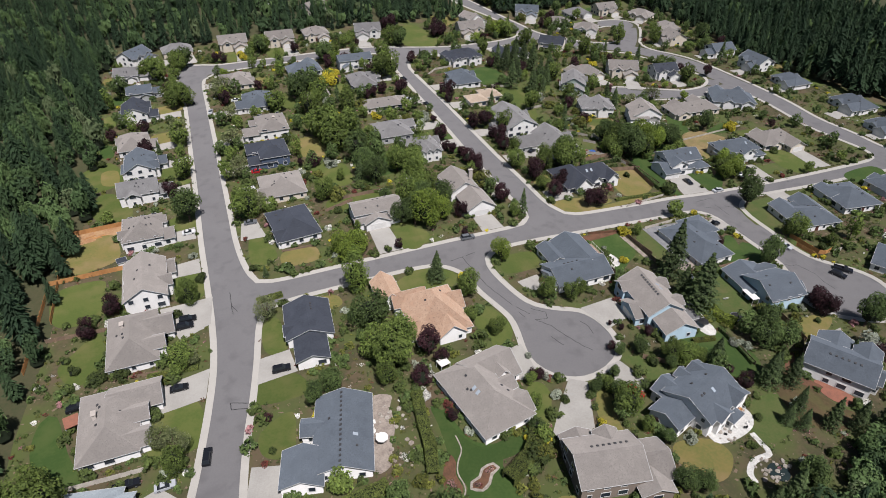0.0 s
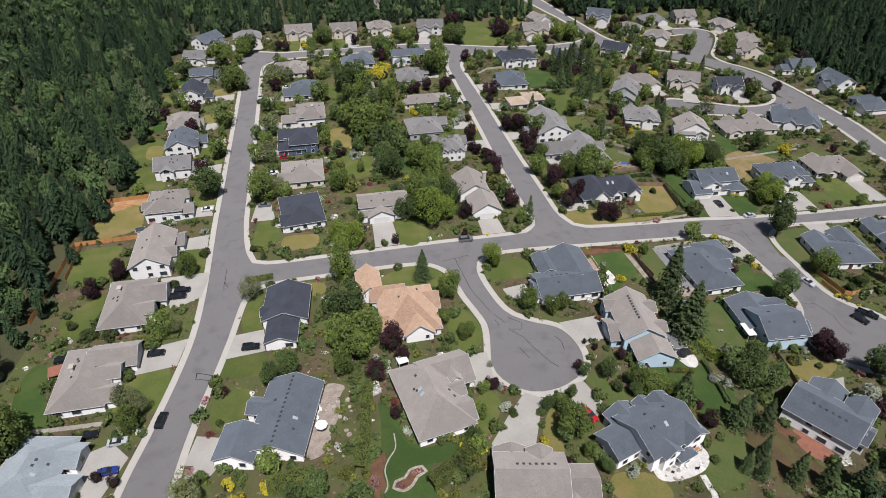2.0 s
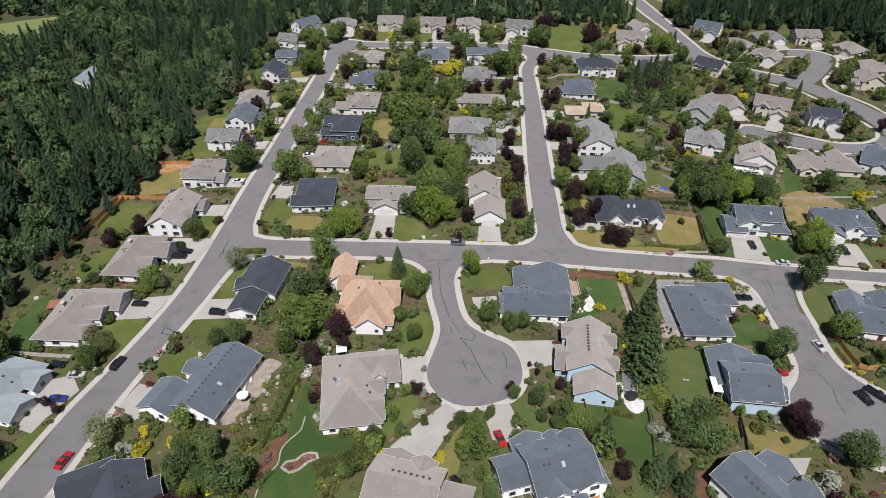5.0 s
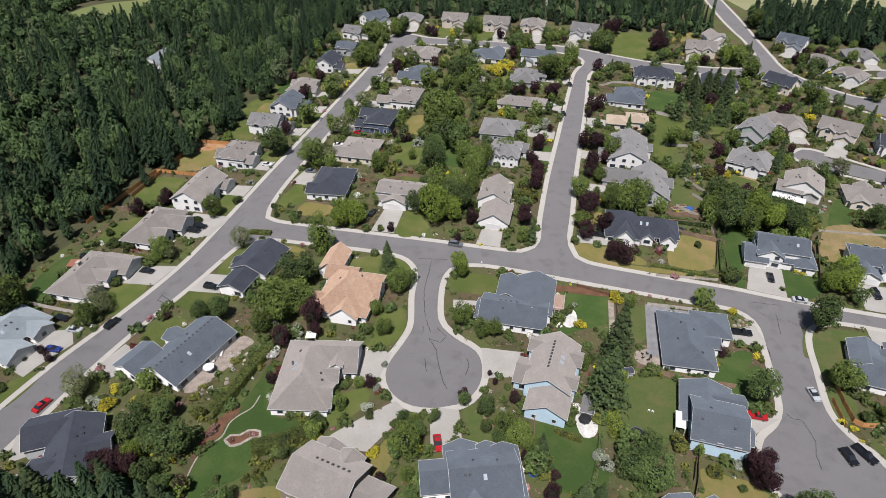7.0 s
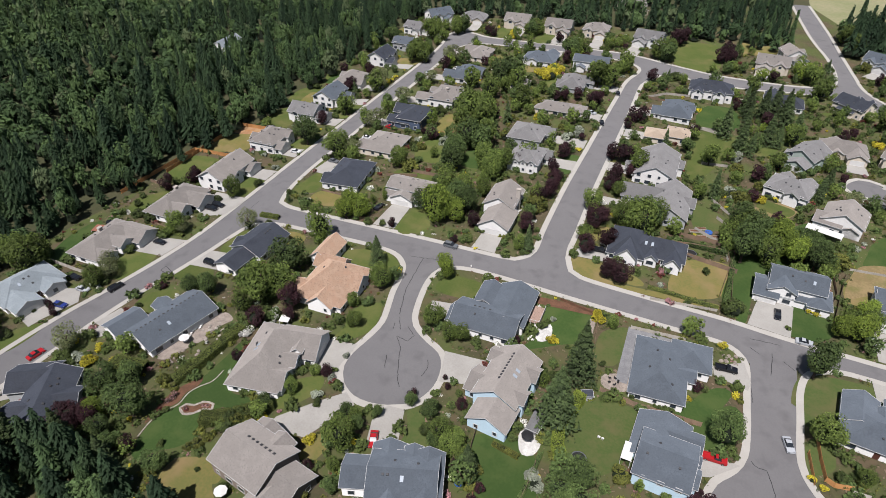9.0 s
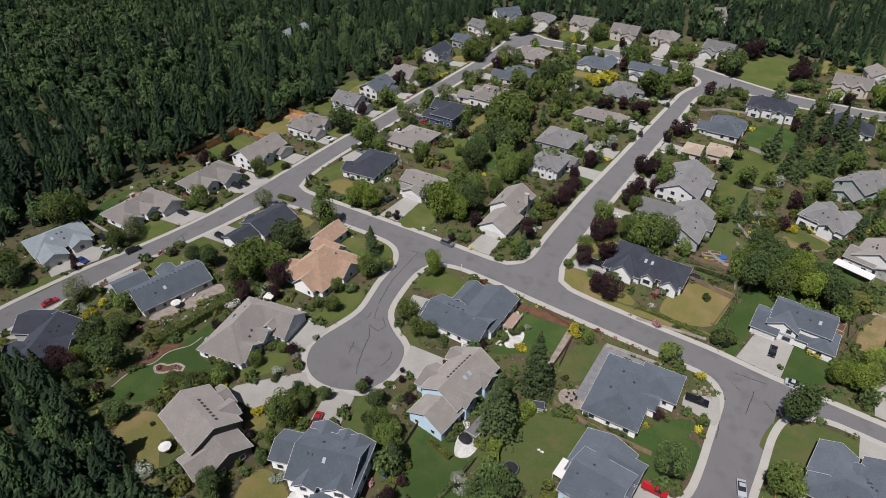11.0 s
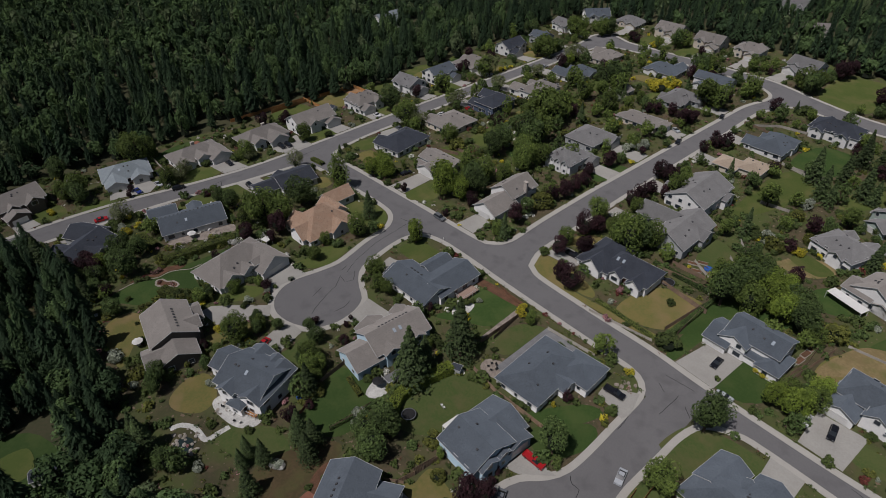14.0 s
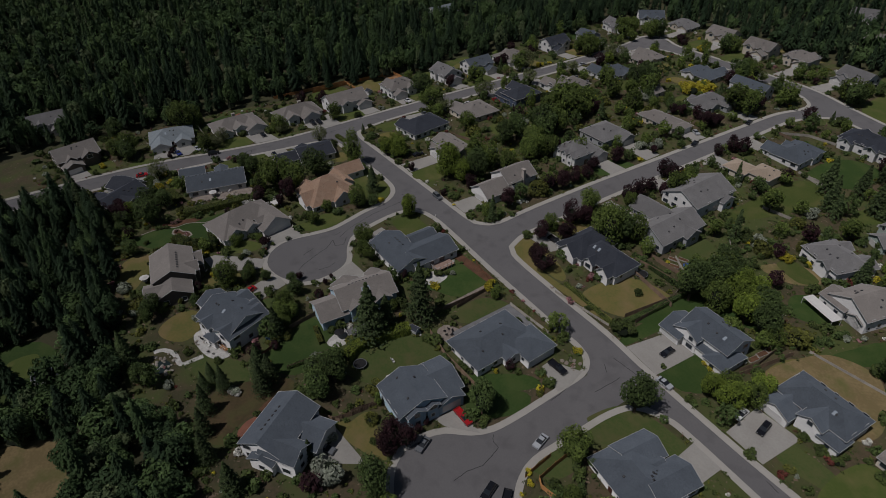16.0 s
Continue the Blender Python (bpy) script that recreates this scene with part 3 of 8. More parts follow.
patch("flower_bed", [(33.9, 80.0), (34.6, 77.2), (33.4, 74.6), (33.5, 71.0), (31.6, 67.6), (30.6, 63.0), (29.8, 66.0), (29.6, 71.5), (31.0, 76.0)], M_BARK, "reddish mulched bed along a lawn", "bed", 0.14)
ribbon("bed_edging", smooth_line([(37.2, 84.0), (37.0, 80.0), (35.1, 77.3), (33.9, 74.6), (34.0, 70.7), (32.2, 67.6), (31.4, 64.0), (31.8, 59.6)], 0.8), 0.15, 0.15, 0.19, M_STONE, "stone edging between lawn and bed", "edging", thick=0.1)
patch("lawn", [(44.7, 52.8), (46.4, 58.6), (52.3, 61.4), (57.1, 56.7)], M_DRY, "dry yellowed lawn", "lawn", 0.11)
patch("lawn", [(55.6, 87.2), (61.8, 91.8), (63.9, 87.3), (59.4, 79.8), (55.1, 78.5), (54.6, 83.1)], M_LAWN, "mown green lawn with dry patches", "lawn", 0.11)
patch("lawn", [(69.4, 69.7), (71.3, 77.8), (75.5, 83.7), (77.6, 80.9), (75.0, 75.7), (73.4, 69.0)], M_DRY, "dry yellowed lawn", "lawn", 0.11)
patch("lawn", [(57.0, 117.3), (63.1, 122.5), (65.9, 112.6), (61.9, 106.0), (57.5, 104.6), (58.1, 109.4)], M_LAWN, "mown green lawn with dry patches", "lawn", 0.11)
patch("lawn", [(-4.9, 95.7), (-4.5, 102.1), (3.5, 105.4), (2.4, 95.1), (-0.7, 92.9)], M_LAWN, "mown green lawn with dry patches", "lawn", 0.11)
patch("lawn", [(-3.1, 118.3), (6.7, 117.4), (8.4, 109.9), (-4.2, 111.0)], M_LAWN, "mown green lawn with dry patches", "lawn", 0.11)
patch("lawn", [(-24.7, 113.5), (-19.6, 116.8), (-17.2, 111.5), (-18.8, 104.6), (-23.5, 107.7)], M_LAWN, "mown green lawn with dry patches", "lawn", 0.11)
patch("lawn", [(-51.0, 105.0), (-54.4, 116.3), (-53.2, 125.6), (-49.7, 126.2), (-46.1, 113.1), (-42.9, 104.6), (-44.6, 102.1)], M_LUSH, "deep green watered lawn", "lawn", 0.11)
patch("lawn", [(-51.0, 142.8), (-47.5, 148.3), (-41.4, 154.0), (-40.0, 138.6), (-46.6, 135.3)], M_LAWN, "mown green lawn with dry patches", "lawn", 0.11)
patch("lawn", [(-29.9, 74.5), (-25.0, 80.3), (-22.7, 77.1), (-24.3, 68.2), (-29.3, 68.5)], M_LAWN, "mown green lawn with dry patches", "lawn", 0.11)
patch("lawn", [(0.4, 130.1), (1.7, 138.8), (6.0, 140.2), (6.5, 127.8), (2.3, 126.5)], M_LAWN, "mown green lawn with dry patches", "lawn", 0.11)
patch("lawn", [(17.1, 144.2), (23.7, 143.8), (24.3, 139.0), (18.0, 138.5)], M_DRY, "dry yellowed lawn", "lawn", 0.11)
patch("lawn", [(2.4, 169.8), (3.8, 183.4), (8.7, 182.9), (10.9, 170.2), (5.5, 167.1)], M_LAWN, "mown green lawn with dry patches", "lawn", 0.11)
patch("lawn", [(12.7, 171.2), (22.5, 171.8), (22.9, 163.6), (12.6, 163.6)], M_DRY, "dry yellowed lawn", "lawn", 0.11)
patch("lawn", [(-54.7, 199.6), (-40.4, 204.7), (-36.7, 193.0), (-40.6, 187.8), (-53.7, 185.8)], M_DRY, "dry yellowed lawn", "lawn", 0.11)
patch("bare_earth", [(-52.5, 209.9), (-36.7, 212.2), (-34.9, 205.9), (-51.9, 203.8)], M_CLAY, "bare orange clay of a yard under work", "earth", 0.108)
patch("lawn", [(-54.7, 178.2), (-42.0, 180.1), (-40.7, 172.7), (-41.7, 161.3), (-53.2, 161.9)], M_LAWN, "mown green lawn with dry patches", "lawn", 0.11)
patch("lawn", [(-47.8, 232.9), (-36.8, 234.1), (-33.5, 216.8), (-44.5, 217.4)], M_LAWN, "mown green lawn with dry patches", "lawn", 0.11)
patch("lawn", [(-52.3, 258.1), (-41.7, 263.8), (-36.6, 245.2), (-49.3, 240.2)], M_LAWN, "mown green lawn with dry patches", "lawn", 0.11)
patch("lawn", [(-51.8, 287.2), (-44.1, 286.7), (-43.8, 274.9), (-48.4, 275.2)], M_LAWN, "mown green lawn with dry patches", "lawn", 0.11)
patch("lawn", [(-18.0, 206.4), (-12.8, 206.6), (-12.8, 195.8), (-17.6, 199.0)], M_LAWN, "mown green lawn with dry patches", "lawn", 0.11)
patch("lawn", [(31.2, 251.7), (44.1, 252.9), (44.7, 235.2), (32.4, 235.9)], M_DRY, "dry yellowed lawn", "lawn", 0.11)
patch("lawn", [(34.0, 225.0), (45.9, 224.3), (45.7, 207.8), (34.4, 208.4)], M_LAWN, "mown green lawn with dry patches", "lawn", 0.11)
patch("lawn", [(34.4, 197.8), (51.9, 196.8), (56.3, 190.9), (35.1, 189.2)], M_LAWN, "mown green lawn with dry patches", "lawn", 0.11)
patch("lawn", [(53.8, 223.9), (68.1, 226.7), (67.5, 211.5), (54.7, 208.9)], M_LUSH, "deep green watered lawn", "lawn", 0.11)
patch("lawn", [(47.8, 168.0), (58.9, 167.5), (59.5, 159.5), (48.1, 159.3)], M_LAWN, "mown green lawn with dry patches", "lawn", 0.11)
patch("lawn", [(88.5, 230.7), (97.5, 233.8), (95.4, 217.9), (90.1, 217.7)], M_LUSH, "deep green watered lawn", "lawn", 0.11)
patch("lawn", [(143.2, 217.2), (155.4, 212.4), (155.2, 205.7), (144.6, 201.4)], M_OLIVE, "mown olive-green lawn with brown patches", "lawn", 0.11)
patch("lawn", [(139.2, 278.2), (154.2, 282.9), (153.9, 268.6), (144.4, 239.5), (138.5, 236.9)], M_LAWN, "mown green lawn with dry patches", "lawn", 0.11)
patch("lawn", [(140.4, 310.8), (153.1, 314.2), (156.2, 294.5), (144.2, 284.8), (139.8, 291.6)], M_LUSH, "deep green watered lawn", "lawn", 0.11)
patch("lawn", [(119.2, 394.4), (140.2, 404.8), (143.8, 365.8), (131.7, 356.7), (119.9, 363.7)], M_LAWN, "mown green lawn with dry patches", "lawn", 0.11)
patch("lawn", [(154.8, 419.6), (173.3, 430.0), (172.2, 408.8), (154.5, 397.5)], M_DRY, "dry yellowed lawn", "lawn", 0.11)
patch("lawn", [(166.3, 294.4), (175.8, 289.5), (169.9, 273.2), (163.5, 270.7)], M_LAWN, "mown green lawn with dry patches", "lawn", 0.11)
patch("lawn", [(161.0, 194.3), (179.5, 197.5), (188.9, 197.2), (161.9, 187.7)], M_LUSH, "deep green watered lawn", "lawn", 0.11)
patch("lawn", [(201.9, 218.4), (207.9, 224.2), (204.0, 210.4), (199.0, 208.8)], M_LUSH, "deep green watered lawn", "lawn", 0.11)
patch("lawn", [(192.6, 193.7), (209.0, 196.3), (201.8, 185.0), (190.5, 179.8)], M_DRY, "dry yellowed lawn", "lawn", 0.11)
patch("lawn", [(173.5, 167.3), (187.2, 167.2), (182.5, 160.2), (170.4, 160.2)], M_LUSH, "deep green watered lawn", "lawn", 0.11)
patch("lawn", [(160.9, 193.3), (174.3, 196.7), (170.8, 188.0), (159.2, 169.3), (155.2, 167.9)], M_LUSH, "deep green watered lawn", "lawn", 0.11)
patch("lawn", [(205.0, 165.7), (217.1, 166.5), (220.2, 161.7), (207.7, 159.7)], M_OLIVE, "mown olive-green lawn with brown patches", "lawn", 0.11)
patch("lawn", [(109.5, 166.7), (121.6, 167.2), (131.6, 164.2), (130.6, 160.7), (112.2, 161.0)], M_DRY, "dry yellowed lawn", "lawn", 0.11)
patch("lawn", [(111.9, 186.0), (119.4, 187.7), (114.5, 178.1), (111.0, 177.9)], M_DRY, "dry yellowed lawn", "lawn", 0.11)
patch("lawn", [(205.0, 222.2), (210.7, 222.1), (204.4, 205.6), (196.8, 202.6)], M_LUSH, "deep green watered lawn", "lawn", 0.11)
patch("lawn", [(211.3, 202.3), (229.3, 208.0), (224.2, 198.8), (212.1, 199.2)], M_LUSH, "deep green watered lawn", "lawn", 0.11)
patch("lawn", [(87.0, 90.3), (90.7, 90.4), (100.2, 85.4), (94.9, 80.2), (89.6, 80.1), (89.2, 85.1)], M_OLIVE, "mown olive-green lawn with brown patches", "lawn", 0.11)
patch("lawn", [(108.7, 67.2), (117.0, 66.8), (118.2, 63.8), (110.7, 56.7), (103.5, 55.9), (101.7, 58.8)], M_OLIVE, "mown olive-green lawn with brown patches", "lawn", 0.11)
patch("lawn", [(82.9, 63.6), (91.0, 61.7), (92.9, 56.5), (87.9, 52.2), (83.4, 52.9), (80.4, 59.2)], M_DRY, "dry yellowed lawn", "lawn", 0.11)
patch("lawn", [(146.4, 86.1), (156.2, 84.7), (147.5, 79.8), (140.8, 80.3)], M_DRY, "dry yellowed lawn", "lawn", 0.11)
patch("lawn", [(46.9, 49.8), (44.0, 57.5), (51.3, 60.6), (57.5, 54.7), (64.4, 47.6)], M_DRY, "dry yellowed lawn", "lawn", 0.11)
patch("lawn", [(115.8, 57.2), (118.7, 71.7), (124.7, 75.7), (128.2, 59.9), (131.3, 54.7), (127.0, 52.2)], M_BROWN, "brown dried-out lawn", "lawn", 0.11)
patch("lawn", [(112.4, 75.0), (105.6, 83.2), (109.5, 92.7), (117.1, 91.5), (121.9, 79.5), (117.3, 73.5)], M_LUSH, "deep green watered lawn", "lawn", 0.11)
patch("lawn", [(143.6, 79.8), (141.9, 87.5), (148.2, 87.3), (153.6, 86.5), (147.6, 80.2)], M_DRY, "dry yellowed lawn", "lawn", 0.11)
patch("lawn", [(173.7, 131.8), (176.1, 142.0), (184.6, 145.4), (195.0, 144.9), (194.0, 140.4), (180.2, 136.5), (176.8, 132.2)], M_OLIVE, "mown olive-green lawn with brown patches", "lawn", 0.11)
patch("lawn", [(175.3, 111.1), (177.5, 121.6), (182.1, 122.6), (182.2, 114.5)], M_OLIVE, "mown olive-green lawn with brown patches", "lawn", 0.11)
patch("lawn", [(73.9, 15.8), (74.7, 22.5), (81.9, 22.0), (82.7, 17.7), (79.1, 15.0)], M_LAWN, "mown green lawn with dry patches", "lawn", 0.11)
patch("lawn", [(91.0, 19.4), (89.8, 22.9), (96.1, 22.4), (96.6, 19.9)], M_DRY, "dry yellowed lawn", "lawn", 0.11)
patch("lawn", [(150.5, 113.1), (159.3, 124.5), (163.2, 120.3), (159.8, 110.7), (155.4, 108.6)], M_LUSH, "deep green watered lawn", "lawn", 0.11)
patch("driveway", [(70.5, 89.5), (74.3, 86.7), (68.2, 73.9), (58.7, 73.1), (58.6, 76.5), (64.9, 83.7)], M_DRIVE, "pale concrete driveway", "driveway", 0.175, False)
patch("driveway", [(81.9, 89.7), (86.2, 90.1), (88.8, 80.9), (82.4, 76.8), (80.3, 84.5)], M_DRIVE, "pale concrete driveway", "driveway", 0.175, False)
patch("driveway", [(55.5, 104.0), (65.0, 105.1), (64.4, 96.6), (65.7, 92.4), (58.8, 93.5)], M_DRIVE, "pale concrete driveway", "driveway", 0.175, False)
patch("driveway", [(87.8, 112.0), (99.1, 112.9), (99.7, 104.1), (90.4, 101.6)], M_DRIVE, "pale concrete driveway", "driveway", 0.175, False)
patch("driveway", [(76.4, 129.4), (83.6, 130.5), (84.2, 126.7), (80.5, 123.8), (77.4, 124.5)], M_DRIVE, "pale concrete driveway", "driveway", 0.175, False)
patch("driveway", [(153.5, 106.4), (159.1, 107.3), (162.5, 107.3), (156.2, 101.3), (152.8, 100.1)], M_DRIVE, "pale concrete driveway", "driveway", 0.175, False)
patch("driveway", [(154.6, 137.0), (162.3, 141.4), (164.2, 134.6), (163.5, 131.5), (155.0, 133.4)], M_DRIVE, "pale concrete driveway", "driveway", 0.175, False)
patch("driveway", [(142.1, 71.6), (139.0, 78.7), (148.4, 79.7), (154.7, 80.4), (149.4, 72.9), (146.5, 69.9)], M_DRIVE, "pale concrete driveway", "driveway", 0.175, False)
patch("patio", [(91.5, 60.7), (93.2, 66.9), (102.9, 68.3), (105.7, 64.6), (102.8, 60.7), (95.8, 59.3)], M_PALE, "pale stone terrace", "patio", 0.15)
patch("patio", [(17.3, 81.3), (18.7, 89.3), (21.6, 101.8), (27.1, 101.0), (25.7, 97.5), (25.2, 91.9), (22.8, 86.8), (21.1, 81.9)], M_PATIO, "brown paved patio", "patio", 0.15)
patch("patio", [(113.8, 95.3), (117.2, 97.1), (119.1, 93.8), (118.3, 90.2), (115.8, 89.3), (114.2, 92.1)], M_PALE, "pale stone terrace", "patio", 0.15)
patch("patio", [(128.7, 66.3), (131.3, 66.8), (134.8, 59.5), (130.7, 58.3), (128.2, 61.8)], M_BRICK, "red brick patio", "patio", 0.15)
patch("patio", [(128.6, 121.4), (134.9, 123.7), (134.7, 118.1), (130.9, 116.7), (128.4, 117.8)], M_PATIO, "brown paved patio", "patio", 0.15)
patch("flower_bed", [(104.3, 143.1), (120.5, 144.5), (120.8, 142.0), (104.2, 140.4)], M_BARK, "reddish bark-mulched bed", "bed", 0.145)
patch("patio", [(106.5, 130.8), (111.0, 133.3), (112.4, 128.1), (109.6, 125.5)], M_PALE, "pale stone terrace", "patio", 0.15)
patch("driveway", [(-27.0, 117.4), (-25.6, 126.8), (-13.7, 128.4), (-15.5, 118.4)], M_DRIVE, "pale concrete driveway", "driveway", 0.175, False)
patch("driveway", [(-9.6, 82.4), (-3.8, 90.8), (-2.1, 88.4), (-2.6, 82.9), (-4.2, 81.1)], M_DRIVE, "pale concrete driveway", "driveway", 0.175, False)
patch("driveway", [(-3.1, 117.4), (-1.1, 126.2), (6.8, 126.6), (7.4, 117.9)], M_DRIVE, "pale concrete driveway", "driveway", 0.175, False)
patch("driveway", [(0.9, 183.7), (2.4, 194.5), (7.7, 194.4), (9.4, 182.8)], M_DRIVE, "pale concrete driveway", "driveway", 0.175, False)
patch("driveway", [(-25.6, 158.4), (-10.4, 158.0), (-12.0, 146.0), (-20.3, 142.0)], M_DRIVE, "pale concrete driveway", "driveway", 0.175, False)
patch("driveway", [(-34.7, 93.5), (-27.0, 96.2), (-22.5, 91.1), (-26.4, 81.4), (-33.5, 87.1)], M_DRIVE, "pale concrete driveway", "driveway", 0.175, False)
patch("driveway", [(110.5, 175.3), (122.4, 175.9), (119.9, 168.3), (109.5, 167.2)], M_DRIVE, "pale concrete driveway", "driveway", 0.175, False)
patch("patio", [(131.5, 142.0), (147.5, 142.0), (147.5, 139.2), (135.5, 139.4), (134.4, 120.5), (131.5, 120.5)], M_PAVE, "grey paved yard beside a house", "patio", 0.15, False)
patch("flower_bed", [(127.6, 74.8), (132.9, 77.1), (128.2, 70.6), (130.1, 64.7), (126.8, 65.1), (125.0, 70.6)], M_BARK, "reddish mulched bed", "bed", 0.15)
patch("flower_bed", [(122.5, 140.2), (123.0, 125.0), (121.4, 125.2), (120.8, 140.4)], M_PATIO, "narrow bed of stones along a lawn", "bed", 0.15, False)
patch("lawn", [(190.5, 182), (191.5, 190.9), (196.8, 202.0), (208.7, 203.7), (217.2, 188.3), (215.2, 179.8), (208.7, 187.9), (198, 186.5)], M_TAN, "parched tan lawn behind a house", "lawn", 0.112)
patch("lawn", [(162.2, 220.2), (168.9, 231.1), (179.1, 232.6), (173.7, 221.4)], M_TAN, "parched tan lawn between gardens", "lawn", 0.112)
patch("lawn", [(176.4, 216.1), (183.5, 222.9), (188.6, 212.3), (181.2, 207.9)], M_LUSH, "green lawn below a white patio roof", "lawn", 0.112)

# dark sealed cracks in the asphalt


def crack(pts, w=0.14, z=0.094):
    line = []
    for p, q in zip(pts[:-1], pts[1:]):
        n = max(2, int(math.dist(p, q) / 0.7))
        for i in range(n):
            line.append((p[0] + (q[0] - p[0]) * i / n + rnd.uniform(-0.12, 0.12), p[1] + (q[1] - p[1]) * i / n + rnd.uniform(-0.12, 0.12)))
    line.append(pts[-1])
    ribbon("sealed_crack", line, w / 2, w / 2, z, M_TAR, "black sealed crack in the asphalt", "crack")


crack([(65.8, 147.2), (66.3, 140.2), (67.1, 131.0), (70.1, 120.5)])
crack([(73.3, 112.3), (76.9, 111.5), (77.6, 114.1), (74.4, 117.0)])
crack([(73.3, 112.3), (76.3, 108.3), (78.0, 103.8), (80.0, 98.9), (81.9, 96.0)])
crack([(70.6, 116.6), (71.1, 114.3)])
crack([(70.8, 119.1), (73.1, 115.0)])
crack([(73.9, 104.6), (75.6, 100.5)])
crack([(84.8, 107.2), (85.9, 104.3), (85.4, 101.4)])
crack([(61.5, 146.5), (70.5, 148.0)])
crack([(164.6, 109.8), (166.0, 108.4), (168.0, 108.4), (169.0, 105.8), (169.8, 102.4), (169.0, 99.0), (169.2, 94.7)])
crack([(169.4, 148.3), (169.0, 139.6)])
crack([(163.5, 152.0), (171.3, 152.6)])
crack([(163.8, 148.3), (166.2, 146.7)])
crack([(172.2, 146.5), (174.8, 144.0)])
crack([(164.2, 133.9), (164.7, 128.1)])
crack([(-10.1, 114.4), (-5.7, 112.4), (-5.9, 110.9), (-10.0, 112.2), (-10.1, 114.4)], 0.2)
crack([(-5.5, 157.9), (-5.7, 147.5)])
crack([(-5.6, 151.7), (-4.4, 148.1)])
crack([(204.9, 153.9), (206.5, 154.0)])
crack([(209.4, 152.6), (212.6, 152.1)])
crack([(-58.4, 196.1), (-58.4, 198.0)])


# ---- houses ----
HOUSES = []
COLOUR = {"taupe": "taupe", "grey": "grey", "slate": "slate-blue", "dark": "charcoal", "pale": "pale blue-grey", "orange": "orange cedar", "tan": "tan"}
SIDING = {"white": "white", "cream": "cream", "grey": "grey", "blue": "light blue", "navy": "navy", "brown": "dark brown", "green": "sage"}


def roof_shape(box, gut, cx, cy, w, d, ez, kind, pitch, ov=0.45, th=0.16):
    """One roof over a block: gable with its ridge along x ("gx") or y ("gy"), or a hip; gut takes the white eaves boards."""
    turn = kind == "gy" or (kind == "hip" and d > w)
    a, b = (d, w) if turn else (w, d)

    def at(u, v, z):
        return (cx - v, cy + u, z) if turn else (cx + u, cy + v, z)

    he, rise = b / 2 + ov, pitch * b / 2
    z0, z1 = ez - pitch * ov + 0.2, ez + rise + 0.2
    le = a / 2 + ov
    lr = max((a - b) / 2, 0.02) if kind == "hip" else le
    top = [at(-le, -he, z0), at(le, -he, z0), at(le, he, z0), at(-le, he, z0), at(-lr, 0, z1), at(lr, 0, z1)]
    bot = [(x, y, z - th) for x, y, z in top]
    f = [(0, 1, 5, 4), (2, 3, 4, 5), (7, 6, 10, 11), (9, 8, 11, 10), (0, 6, 7, 1), (2, 8, 9, 3)]
    if kind == "hip":
        f += [(1, 2, 5), (3, 0, 4), (8, 7, 11), (6, 9, 10), (1, 7, 8, 2), (3, 9, 6, 0)]
    else:
        f += [(1, 7, 11, 5), (5, 11, 8, 2), (3, 9, 10, 4), (4, 10, 6, 0)]
    box.solid(top + bot, f)
    # one board runs round the whole edge of the roof
    if kind == "hip":
        loop = [(-le, -he, z0, -1, -1), (le, -he, z0, 1, -1), (le, he, z0, 1, 1), (-le, he, z0, -1, 1)]
    else:
        loop = [(-le, -he, z0, -1, -1), (le, -he, z0, 1, -1), (le, 0, z1, 1, 0), (le, he, z0, 1, 1), (-le, he, z0, -1, 1), (-le, 0, z1, -1, 0)]
    pts, n = [], len(loop)
    for u, v, z, su, sv in loop:
        for o, dz in ((0.005, -0.14), (0.065, -0.14), (0.065, 0.012), (0.005, 0.012)):
            pts.append(at(u + su * o, v + sv * o, z + dz))
    gut.solid(pts, [(4 * i + j, 4 * ((i + 1) % n) + j, 4 * ((i + 1) % n) + (j + 1) % 4, 4 * i + (j + 1) % 4) for i in range(n) for j in range(4)])
    return z1


def wall_shape(box, cx, cy, w, d, ez, kind, pitch):
    x0, x1, y0, y1 = cx - w / 2, cx + w / 2, cy - d / 2, cy + d / 2
    if kind == "hip":
        box.box(x0, y0, -1.2, x1, y1, ez)
        return
    if kind == "gx":
        p = [(x0, y0), (x1, y0), (x1, y1), (x0, y1)]
        mid = [(x0, cy), (x1, cy)]
        rise = pitch * d / 2
        pts = [(*q, -1.2) for q in p] + [(*q, ez) for q in p] + [(*q, ez + rise) for q in mid]
        box.solid(pts, [(3, 2, 1, 0), (0, 1, 5, 4), (2, 3, 7, 6), (1, 2, 6, 9, 5), (3, 0, 4, 8, 7), (4, 5, 9, 8), (6, 7, 8, 9)])
    else:
        p = [(x0, y0), (x1, y0), (x1, y1), (x0, y1)]
        mid = [(cx, y0), (cx, y1)]
        rise = pitch * w / 2
        pts = [(*q, -1.2) for q in p] + [(*q, ez) for q in p] + [(*q, ez + rise) for q in mid]
        box.solid(pts, [(3, 2, 1, 0), (0, 1, 5, 8, 4), (2, 3, 7, 9, 6), (1, 2, 6, 5), (3, 0, 4, 7), (5, 6, 9, 8), (7, 4, 8, 9)])


